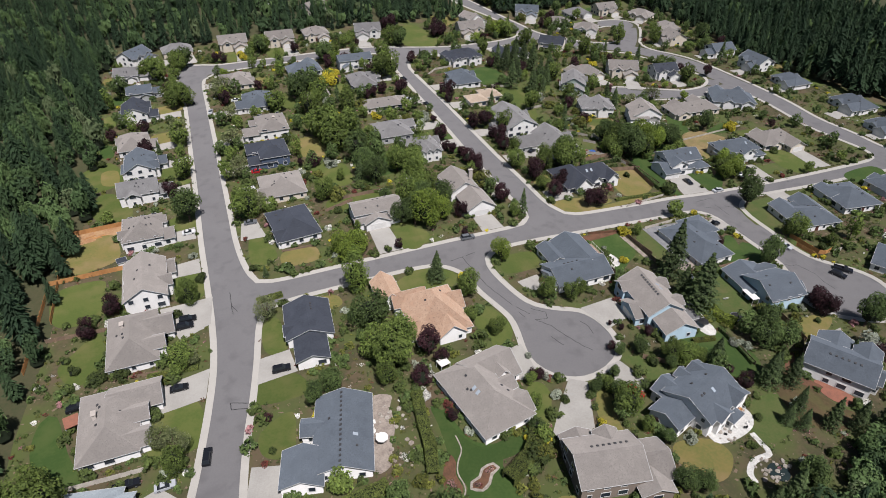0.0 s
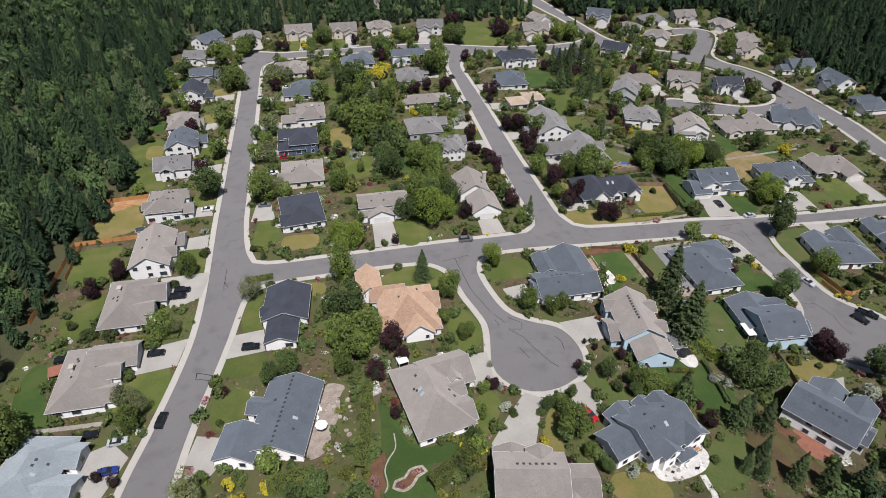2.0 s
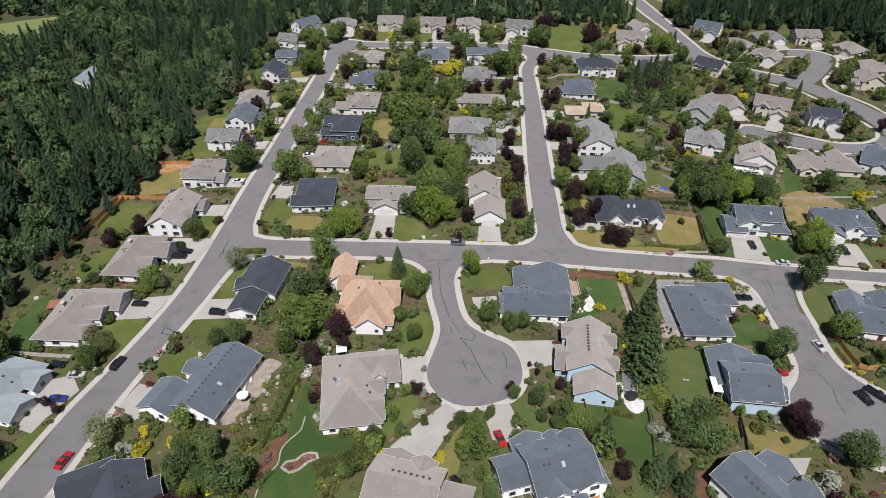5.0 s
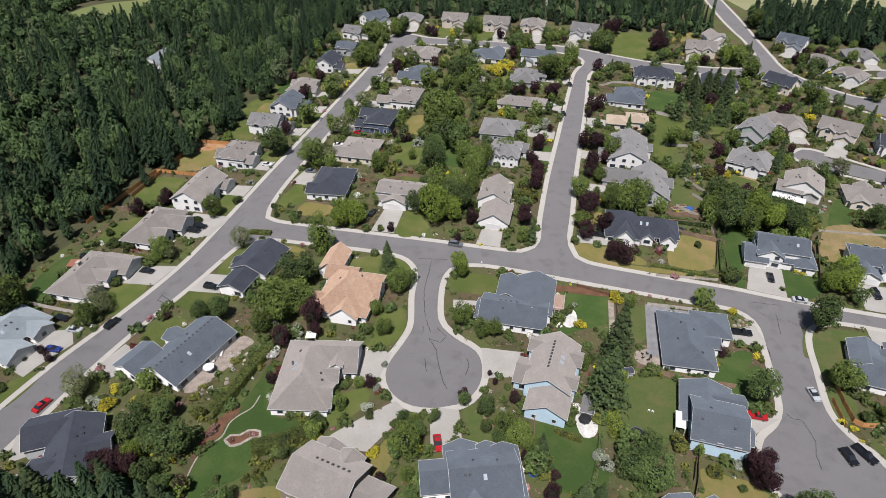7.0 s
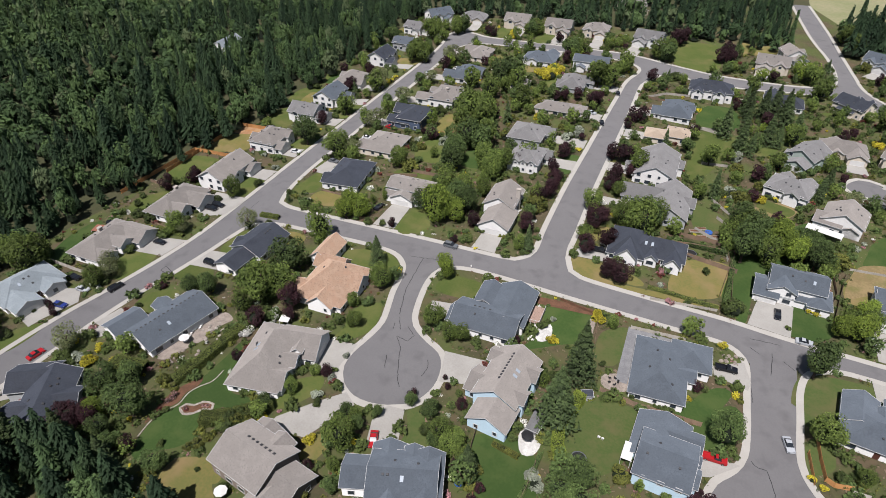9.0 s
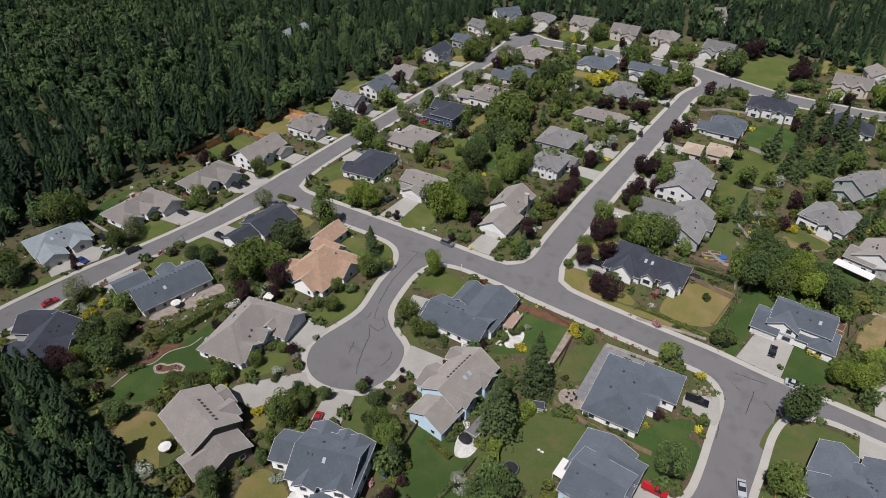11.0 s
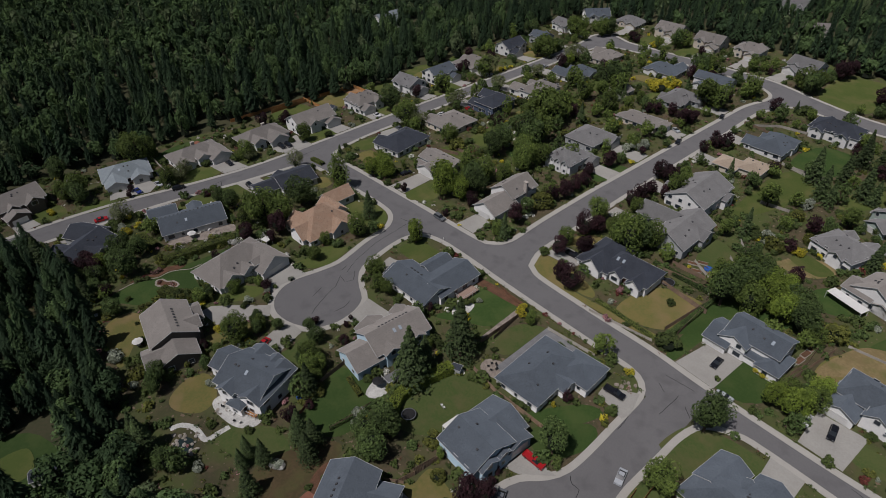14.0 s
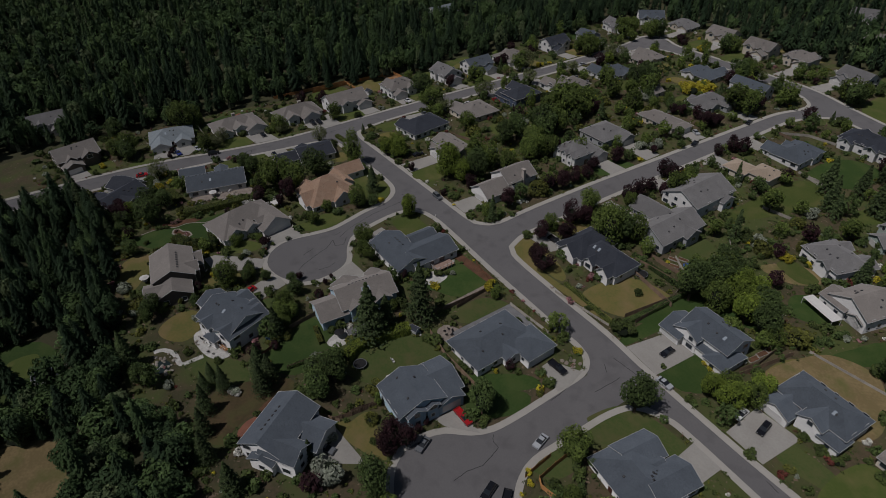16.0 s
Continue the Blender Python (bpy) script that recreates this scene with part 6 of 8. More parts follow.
# middle gardens, north part
grow("D", [(42.6, 294.9, 5.5), (48.8, 299.1, 6.3), (42.1, 302.4, 5.4), (66.5, 344.4, 5.3), (90.4, 315.5, 4.4)])
grow("G", [(46.6, 234.5, 6), (53.1, 240.7, 5.9), (44.5, 243.3, 7.6), (60.8, 272.1, 4.9), (52, 293.1, 5.6), (43.8, 276.7, 5), (30.1, 286.6, 4.8), (48.4, 284.8, 3.5), (97.6, 337, 5.6), (53.1, 249.8, 3.9), (45.8, 246.2, 6), (48.5, 253, 6.1), (41.3, 251.9, 6), (94.9, 310.9, 5), (88.6, 309.3, 5.6), (65.3, 291.7, 3.1)])
grow("K", [(69, 338.7, 3.2)])
grow("L", [(59.6, 255.4, 3.5), (46.9, 269, 4.1), (77.1, 255.2, 3.1), (87.2, 313.4, 3.6), (83.8, 255.9, 2.7), (64.3, 236.6, 4.3), (68.2, 274.5, 4.8)])
grow("O", [(6.9, 256.1, 5.3), (9, 317.3, 5.2), (6.2, 314.9, 5.1), (8.3, 284.2, 3.9)])
grow("P", [(91.1, 283.6, 3.3), (92.7, 287.6, 2.5), (83.2, 290.1, 2.6), (73.7, 285.5, 2.4), (77.3, 286.3, 2.5), (94.4, 247.8, 1.7), (84.9, 314.6, 3.6), (92.8, 322.5, 2.8), (8.5, 304.6, 3.4), (91.7, 288.4, 2.7), (93.1, 292, 2.3)])
grow("S", [(6.5, 242.7, 3.2), (27.8, 250.7, 3.6), (32.3, 303.2, 3.2), (79.9, 267.9, 2.5), (86.2, 272.3, 2.5), (58.3, 300.2, 2.8), (68.9, 294.8, 2.3)])
grow("W", [(88.7, 247, 2.7), (91.1, 252.5, 3.4), (54.8, 287.7, 3)])
grow("Y", [(63.7, 321.6, 5.4), (64, 311.5, 4.8), (63.4, 316.9, 4.2), (59, 313.6, 4.2), (87, 315.9, 2.9), (71.8, 261.8, 2.9)])
# middle gardens, south part
grow("B", [(30.4, 163.3, 3.7), (31.3, 158, 3.6), (35.4, 161.4, 4.2), (61.5, 168.1, 5.8), (67.7, 170, 3.8)])
grow("C", [(48.8, 206.6, 3.5), (5.9, 160.5, 1.4)])
grow("D", [(54.1, 173.5, 4), (53.3, 188.5, 2.6), (52.3, 222.5, 6), (58.8, 220.2, 5.1), (53.7, 202.8, 4.7), (69.7, 175.2, 4.7), (70.8, 223.3, 3.2), (51.4, 210.7, 5), (64, 180, 4.3), (58.2, 170.9, 4.1)])
grow("G", [(69.3, 203.5, 5.3), (71.3, 210.5, 4.7), (64.3, 208.8, 5), (57.5, 227, 5.7), (64.2, 174.3, 3.7), (92.7, 163.3, 2.5), (78.4, 220.6, 4.1), (69.2, 202, 4.5), (71, 189.7, 3.4), (5.3, 197.2, 5.8), (32.8, 198.2, 4.3), (42.2, 211.1, 2.1), (59.2, 183.4, 5), (64.6, 185.9, 4.8)])
grow("K", [(38.6, 173.9, 1.4), (35.6, 170.4, 1.4)])
grow("L", [(33.9, 216.5, 2.9), (37.3, 198.6, 4.6), (90.5, 187.9, 5), (93.1, 189.1, 2.5), (87.7, 198.7, 2.3), (48.9, 200.3, 2)])
grow("O", [(6.4, 228.5, 4.5), (4.7, 202.1, 4.5), (8.5, 198.7, 4.4), (9.6, 203.7, 3.9)])
grow("P", [(48.5, 159.3, 1.6), (36.4, 226, 1.6), (74.6, 169.2, 2.9), (71.7, 158.7, 1.5), (93.4, 198.2, 3.4), (91.2, 193.2, 3.2), (92.6, 204.4, 3.2), (93.4, 210.6, 2.8), (89, 219.6, 2.4), (90.4, 216, 2.2), (90.8, 229.5, 3.5), (92.1, 172.9, 3.4), (34.2, 225.5, 2.5), (29.9, 227.6, 1.5), (75, 215, 2.7), (71, 214.8, 2.8)])
grow("S", [(2.8, 165.6, 2), (35.7, 188.5, 2.3), (13.3, 163.4, 1.4), (44.6, 159.2, 1.8), (74.9, 160.9, 2.3), (78.4, 167.7, 1.3), (30.8, 216.9, 2.4), (47.5, 203.2, 2.6)])
grow("W", [(40.6, 228.8, 2.3), (41.3, 223.3, 2.8)])
# north gardens
grow("B", [(189.2, 370, 5.3), (183.2, 367.3, 4.5)])
grow("C", [(221.1, 446.9, 4.3)])
grow("D", [(115.9, 361.4, 5), (35.6, 375.2, 4.5), (229.4, 360.6, 4.4), (246.9, 402.2, 3.7)])
grow("G", [(110.8, 364.6, 5.1), (116.2, 367.5, 4.9), (33.4, 379.8, 3.5), (38.4, 379.4, 4.1), (66.3, 350.8, 4.3), (71.9, 347.8, 4.7), (188.6, 363.4, 4.9), (209.6, 437.2, 5.4), (212.8, 420.1, 5.2), (287.3, 424.3, 4.5), (292.7, 425, 4.6), (289.4, 429.3, 4.3), (224, 372.9, 3.4), (256.7, 400.6, 3.1)])
grow("K", [(42.2, 349.6, 3.2), (84.6, 351.5, 3.2), (195.8, 349.2, 3.2), (251.8, 453.7, 3.2)])
grow("L", [(73.9, 389.6, 2.8), (216.6, 397.8, 4.6)])
grow("P", [(10.1, 369.2, 2.7), (14.1, 368, 3.1), (54.2, 369.6, 2.8), (143.6, 376, 4.3), (148.3, 375, 3.9), (146.3, 380.1, 4.2), (121.4, 397.3, 4), (116.3, 396.5, 3.5), (119.6, 392.5, 4.4), (220.9, 376.5, 2.8), (225, 374.7, 3.4), (170.9, 360.3, 3)])
grow("S", [(153.6, 368.7, 2.6)])
grow("Y", [(23.8, 374.4, 3.3), (25.4, 369.5, 3.5)])
# south east gardens
grow("C", [(122.8, 116.0, 5.4), (120.6, 100.8, 5.8), (119.4, 106.6, 3.6), (106.6, 79.0, 3.4), (116.4, 70.2, 3.6), (119.6, 71.6, 3.0), (146, 70.4, 2.2), (113.6, 56.4, 2.2), (111.4, 59.0, 1.9), (116.2, 60.6, 2.6), (122.2, 68.4, 3.4), (120.4, 54.6, 3.0), (126.2, 52.2, 3.0), (133.4, 50.4, 3.2), (144.6, 52.6, 3.6)])
grow("D", [(131.0, 80.0, 4.3), (129.0, 85.2, 4.2), (126.4, 81.6, 4.0), (158.1, 111.1, 4.4), (179, 142.9, 5.2), (184.3, 123, 1.4), (162.1, 78.7, 5.1)])
grow("G", [(127.3, 139.6, 2), (180, 121.3, 4.4), (179, 123.9, 2.5), (187.7, 113, 2.3)])
grow("K", [(141.6, 90.9, 1.4)])
grow("L", [(134.3, 113.8, 1.4), (137.3, 92.7, 3.5), (145, 87.2, 2.2), (161.6, 127.2, 1.4)])
grow("P", [(152.9, 97.6, 1.2), (154, 95, 1.2), (155.7, 90.6, 2.7), (151, 125.6, 1.4), (154, 88.3, 3.4), (154.8, 85.8, 3.5)])
grow("S", [(116.4, 114.3, 1.8), (127.2, 124.4, 1.2), (144, 115.9, 1.7), (145.9, 116.2, 1.3), (183.2, 112.2, 2.1), (136.5, 116.8, 1.2), (150.5, 84.6, 1.4)])
grow("W", [(120.6, 83.1, 2.2), (149.8, 90.4, 1.7), (152.6, 72, 4.3), (118.1, 62.6, 1.9), (119.4, 84.6, 1.9), (144.3, 75.5, 2.6)])
grow("Y", [(123.3, 141.4, 2.9), (156.6, 145.1, 1.7), (149.7, 122.4, 1), (177.3, 109.6, 1.2), (179.6, 108.7, 1.2)])
# south gardens
grow("B", [(76.5, 140.7, 3.8)])
grow("C", [(94.8, 42.6, 3.4), (89.6, 42.4, 3.0)])
grow("D", [(78.6, 80.6, 1.9), (87.1, 91.9, 1.7), (92.6, 90.7, 2.4), (96.6, 83.4, 1.9), (74.4, 83.2, 1.9), (76.8, 53.2, 3.0), (103.4, 44, 3.0), (96, 80.3, 0.9), (79.8, 51.6, 2.8), (81, 64.3, 1.9), (81.2, 85.6, 1.7)])
grow("G", [(79.1, 69.1, 2.0), (60.2, 129.2, 4.0), (60.8, 111.4, 2.9), (77.3, 75.0, 4.2), (77.0, 82.4, 2.0), (81, 120.2, 3.3), (87.1, 116.4, 2.7), (90.6, 117.3, 2.3), (97.9, 85, 3.2), (101.4, 85.5, 2.7), (114.8, 110.9, 2), (101.1, 83, 3.2), (60.5, 91.6, 1.9), (104.2, 82, 2.5)])
grow("L", [(75.6, 66.3, 1.2), (98.8, 101.6, 1.5), (105.3, 80.2, 2.6), (107.8, 77.1, 2.5), (106.2, 92.1, 1.1), (107, 80.8, 3), (76.4, 61.1, 1.9), (70.5, 50.6, 2.8)])
grow("P", [(86.2, 94.6, 1.5), (63.4, 92.2, 1.6), (73.6, 67, 1.5), (93.3, 100, 1), (91.6, 102.7, 0.8), (98.9, 95.3, 1.7), (104.4, 121.4, 1.5), (103.6, 79.6, 1.6), (110, 71.5, 2.5), (62.3, 93.7, 1.2), (82.5, 70.6, 1.5), (110.3, 76.5, 1.4)])
grow("S", [(65.8, 83.4, 1.5), (64.2, 94.7, 1), (72.2, 82.5, 1.5), (94.2, 117.7, 1.5), (107.3, 125.9, 1.7), (110.3, 133.8, 1.3), (109, 131.3, 1.7), (96.4, 99.6, 1.3), (112.4, 92.8, 1.6), (100.6, 92.3, 1.5), (106, 62.3, 1.5), (93.8, 86.2, 2.2), (113.4, 113.8, 2.9), (99.6, 69.7, 1.6)])
grow("W", [(65.1, 91.8, 1.5), (64.6, 100, 1.2), (64.6, 85.3, 1.7), (107.2, 49.1, 1.7), (86.5, 63, 1.9), (61, 48.4, 2.7), (111.1, 135.2, 1.1)])
grow("Y", [(69.4, 73.6, 1.9), (112.9, 127, 1.7), (114, 127.1, 1.3)])
# south west gardens
grow("B", [(18.5, 60.3, 2.7)])
grow("C", [(53.8, 138.9, 3.3), (7.6, 46.6, 4.6), (21.8, 50.4, 4.8), (31.6, 51.0, 3.6)])
grow("D", [(14.2, 107.2, 3.7), (9.2, 105.2, 3.3), (54.3, 92.3, 1.2), (54.9, 77.7, 2.1), (42.4, 54.6, 3.4), (26.2, 64.0, 4.9), (20.2, 65.3, 3.2), (24.4, 56.3, 3.4), (28.6, 54.4, 2.3), (14.2, 67.4, 4.2), (19.4, 71.4, 3.4), (29.4, 126.6, 6.0)])
grow("G", [(30.6, 109.6, 6.6), (34.0, 115.0, 5.2), (27.0, 115.4, 4.6), (27.6, 105.0, 3.4), (58, 84.2, 2.1), (55.9, 86.6, 1.5), (56.4, 118.7, 2.4)])
grow("K", [(30.3, 143.6, 5.2), (38.5, 131.5, 1), (40.5, 134, 1.1)])
grow("L", [(25.4, 75.4, 2.3), (33, 92.5, 1.6), (52.6, 71.2, 3.6), (54, 75.5, 2.7), (46.7, 62.9, 1.7), (29.6, 74.4, 1.7), (42.5, 52.5, 2.0), (47.6, 65.4, 1.7), (44.8, 61.6, 1.4), (18.6, 61.0, 2.6)])
grow("M", [(24.5, 82.5, 1.3), (34.3, 98.5, 1.9), (38.6, 103.4, 1.2), (26.6, 90.4, 0.8), (28.4, 77.6, 0.8)])
grow("F", [(31.4, 72.1, 1.3), (30.9, 70.6, 1.1), (36.7, 70.3, 0.8), (41.1, 72.9, 0.8), (40.0, 72.5, 0.7), (50.9, 83.6, 0.9), (52.6, 83.8, 0.7)])
grow("V", [(34.1, 96.8, 2.1), (38.1, 105.3, 1.8), (118.2, 61.7, 1.3), (119.4, 63.0, 1.0)])
grow("O", [(3.1, 140.8, 4.2)])
grow("P", [(40.6, 110.4, 4.0), (42.6, 106.4, 2.2), (35.1, 100.9, 2.8), (-2.1, 104.9, 1.1), (38.3, 88.5, 1.6), (16.2, 55.8, 2.3), (19.6, 58, 2.7), (33.3, 56, 2.2), (14.3, 56.9, 2.8), (17.1, 60.1, 2.7), (14.1, 52.9, 2.5), (11.7, 56.3, 3)])
grow("R", [(-2.2, 105.5, 1.3), (31.3, 67.5, 0.8), (37.2, 70.0, 0.6), (38.6, 91.6, 1.5), (38.9, 93.2, 1.2), (30.6, 65.4, 0.7)])
grow("S", [(9.2, 143.1, 2.6), (-2.7, 95.6, 1.3), (29.0, 79.4, 1.6), (56.8, 93.6, 1.2), (48.6, 69.4, 2.7), (13.5, 80.3, 1.4), (47.4, 66.1, 1), (50.9, 57.7, 0.8), (33.0, 79.4, 1.2), (56.7, 90.6, 2.1), (38.6, 59.9, 1.4), (50.5, 70.9, 3.6)])
grow("W", [(-1.5, 72.5, 2.6)])
grow("Y", [(2.2, 73, 2.5), (9.3, 75.7, 2.3), (0.5, 77.5, 2.2), (52.4, 77.3, 1.6)])
# west gardens
grow("D", [(-38.7, 335.9, 5.5), (-33.5, 68.8, 4.5), (-57.2, 69.6, 4.5), (-14, 204.2, 5.5), (-5.8, 370.9, 4.7)])
grow("G", [(-16.8, 157.5, 3.6), (-13.9, 237.6, 4.4), (-14, 267.5, 5.1), (-14.3, 311.9, 4.6), (-8.9, 313.2, 4.9), (-12.8, 317.2, 4.8), (-20.4, 131.4, 3.7), (-27.2, 363.3, 4.3), (-22, 361.9, 3.8), (-23.4, 367.1, 4.7), (-12.6, 353.8, 3.3), (-23.1, 99.2, 3.4), (-50.1, 102.4, 4.4), (-54.5, 97.9, 5.3), (-48.4, 96.4, 5.5), (-38.1, 65.8, 3.8), (-38.5, 71.2, 4.7), (-10.5, 320.6, 4), (-15.7, 319.8, 4.4), (-12.5, 315.7, 4), (-21.2, 354.3, 5.5), (-9, 366.3, 4.7), (-11.3, 371.3, 4.5)])
grow("L", [(-25, 128.7, 2.7)])
grow("O", [(-22.9, 104.4, 4.4), (-26.5, 107.5, 3.6), (-18.4, 132.0, 3.5), (-13.5, 271.4, 5.8), (-7.6, 75.4, 4.5)])
grow("P", [(-27, 267.1, 3.1), (-38, 160.9, 3.2), (-43.8, 153, 3.2), (-19.2, 224.9, 2.6), (-28, 85.9, 1.3), (-24.1, 84.1, 1.3), (-37.9, 163.2, 2.3), (-28, 287.4, 2.8), (-27.8, 262.8, 2.6), (-29.4, 266.2, 2.4), (-20.5, 227.3, 2)])
grow("R", [(-4.9, 93, 1.2)])
grow("S", [(-46.8, 139.9, 1.9), (-35.3, 133.8, 2.7), (-45.5, 262, 2.7), (-12.9, 167.6, 2.3), (-20.7, 153.4, 2.2), (-27.5, 116.5, 2.3), (-38.7, 143.5, 1.9), (-49.4, 145.1, 1.7), (-31.4, 83.3, 1.1), (-32.1, 77.6, 1), (-31.1, 74.1, 1.2), (-32.1, 112.3, 2), (-41.3, 135.1, 2.8), (-55.5, 150.5, 2.3), (-30.5, 141.8, 2.2), (-38.2, 80.8, 1.3), (-47, 101.1, 2.3), (-29.2, 72.8, 1.5), (-7, 71.8, 3), (-5.5, 65.4, 1.3)])
grow("W", [(-14.6, 181.2, 1.8)])
grow("Y", [(-13, 281.1, 2.4), (-32.9, 58.3, 2.1)])

# ---- beds: where neither lawn, drive, road nor house lies ----
BX, BY, BS = -62.0, 34.0, 0.5
grid_x, grid_y = np.meshgrid(np.arange(BX, 312, BS), np.arange(BY, 400, BS))


def fill(mask, poly, value):
    p = np.array(poly)
    i0, i1 = (np.clip(((p[:, 0].min() - BX) / BS, (p[:, 0].max() - BX) / BS + 2), 0, mask.shape[1])).astype(int)
    j0, j1 = (np.clip(((p[:, 1].min() - BY) / BS, (p[:, 1].max() - BY) / BS + 2), 0, mask.shape[0])).astype(int)
    if i1 <= i0 or j1 <= j0:
        return
    gx, gy = grid_x[j0:j1, i0:i1], grid_y[j0:j1, i0:i1]
    inside = np.zeros(gx.shape, bool)
    for (ax, ay), (bx, by) in zip(poly, poly[1:] + poly[:1]):
        if ay != by:
            inside ^= ((ay > gy) != (by > gy)) & (gx < (bx - ax) * (gy - ay) / (by - ay) + ax)
    mask[j0:j1, i0:i1][inside] = value


BED = np.zeros(grid_x.shape, bool)
for yard in YARDS:
    fill(BED, yard, True)
for poly in TAKEN:
    fill(BED, list(poly), False)
NEAR = np.zeros(grid_x.shape, bool)
for poly in HOUSES:
    c = np.mean(np.array(poly), axis=0)
    fill(NEAR, [tuple(c + (np.array(v) - c) * 1.0 + 2.2 * (np.array(v) - c) / np.linalg.norm(np.array(v) - c)) for v in poly], True)
free_j, free_i = np.nonzero(BED)
free = np.stack([grid_x[free_j, free_i], grid_y[free_j, free_i]], axis=1)
near_free = NEAR[free_j, free_i]


def ground_cover(n):
    """Low planting, tufts, perennials and flowers of the beds."""
    rs = np.random.RandomState(21)
    weight = np.where(near_free, 2.0, 1.0)
    weight *= np.array([1.5 if noise.noise((x * 0.09, y * 0.09, 5)) > -0.05 else 0.35 for x, y in free])
    pick = free[rs.choice(len(free), n, p=weight / weight.sum())] + rs.uniform(-0.3, 0.3, (n, 2))
    Q, I = [], []
    tint = rs.choice(7, n, p=[0.4, 0.24, 0.24, 0.015, 0.015, 0.01, 0.08])
    for (x, y), k in zip(pick, tint):
        s = rs.uniform(0.25, 0.75)
        m = 13
        c = rs.normal(0, 1, (m, 3)) * (s * 0.5, s * 0.5, s * 0.3)
        c[:, 2] = np.abs(c[:, 2]) + 0.12
        Q.append(cards(c + np.array([x, y, rise(x, y) + 0.1]), np.tile((0, 0, 1.0), (m, 1)), s * 0.34, 0.6, rs))
        I.append(np.full(m, k))
    me = quads_mesh("ground_cover", NO_QUADS, [LEAF["S"], LEAF["L"], LEAF["D"], M_PINK, M_WHITEFLOWER, M_RED, M_BARK], np.concatenate(I), np.concatenate(Q))
    return tagged(new("ground_cover", me), "mixed low bedding plants, tufts and flowers in the gardens", "plants", kind="stuff")


ground_cover(15000)


def scatter_shrubs(n):
    """Shrubs of the beds, most of them close to the houses."""
    rs = np.random.RandomState(33)
    weight = np.where(near_free, 2.2, 1.0) * np.where(free[:, 1] < 260, 1.0, 0.7) * np.where(free[:, 0] > 250, 0.4, 1.0)
    got, cells = [], set()
    for x, y in free[rs.choice(len(free), n * 5, p=weight / weight.sum())]:
        cell = (int(x / 1.5), int(y / 1.5))
        if cell not in cells:
            cells.add(cell)
            got.append((x, y))
        if len(got) >= n:
            break
    Q, I = [], []
    mats = {k: i for i, k in enumerate("SLWFRMYD")}
    forms = {k: [crown("S", 700 + ord(k) + s, 128, 0.25) for s in range(3)] for k in mats}
    for n, (x, y) in enumerate(got):
        k = "SSSSSSSLLLWSRMSYDDDDDDSSDFSLLD"[rs.randint(30)]
        r = float(0.5 + 1.3 * rs.uniform() ** 1.6) * (1.35 if k in "DS" else 0.9)
        if n < 70 and k != "D":
            grow(k, [(float(x), float(y), r)])
            continue
        a = rs.uniform(0, 6.28)
        rot = np.array([[math.cos(a), -math.sin(a), 0], [math.sin(a), math.cos(a), 0], [0, 0, 1]])
        q = forms[k][rs.randint(3)]
        Q.append((q @ rot.T) * np.array([r, r, r * rs.uniform(0.8, 1.3)]) + np.array([x, y, rise(x, y) + 0.05]))
        I.append(np.full(len(q), mats[k]))
    me = quads_mesh("shrubbery", NO_QUADS, [LEAF[k] for k in mats], np.concatenate(I), np.concatenate(Q))
    return tagged(new("shrubbery", me), "many small mixed shrubs in the garden beds", "shrubs", kind="stuff")


scatter_shrubs(4200)


def scatter_trees(n):
    """Smaller trees of the gardens further off, too many to count: one object."""
    rs = np.random.RandomState(44)
    weight = np.where(near_free, 0.3, 1.0) * np.where(free[:, 1] > 225, 1.0, 0.3) * np.where(free[:, 0] < -10, 0.5, 1.0)
    kinds = "GDBPCK"
    forms = {k: [crown(k, 1300 + ord(k) + i, 640, 0.125) for i in range(3)] for k in kinds}
    stems = {}
    for k in kinds:
        co = np.array([v.co[:] for v in TRUNKS[k].vertices])
        stems[k] = np.array([[co[f.vertices[0]], co[f.vertices[i]], co[f.vertices[i + 1]]] for f in TRUNKS[k].polygons for i in range(1, len(f.vertices) - 1)])
    got, T, I = [], [], []
    for x, y in free[rs.choice(len(free), n * 14, p=weight / weight.sum())]:
        if all((x - a) ** 2 + (y - b) ** 2 > 26 for a, b in got) and all(math.hypot(x - c[0], y - c[1]) > 2.4 for poly in HOUSES for c in poly):
            got.append((x, y))
            k = "GGGDDDDGBPPGDGKDDC"[rs.randint(18)]
            r, a = rs.uniform(1.6, 3.6), rs.uniform(0, 6.28)
            turn = np.array([[math.cos(a), -math.sin(a), 0], [math.sin(a), math.cos(a), 0], [0, 0, 1]]).T
            size, foot = np.array([r, r, r * rs.uniform(0.95, 1.3)]), np.array([x, y, rise(x, y) + 0.05])
            for tri, m in ((forms[k][rs.randint(3)], kinds.index(k)), (stems[k], len(kinds))):
                T.append((tri @ turn) * size + foot)
                I.append(np.full(len(tri), m))
        if len(got) >= n:
            break
    me = quads_mesh("garden_trees", NO_QUADS, [LEAF[k] for k in kinds] + [M_TRUNK], np.concatenate(I), np.concatenate(T))
    return tagged(new("garden_trees", me), "many small mixed trees in the gardens further off", "trees", kind="stuff")


scatter_trees(310)

# ---- forest ----


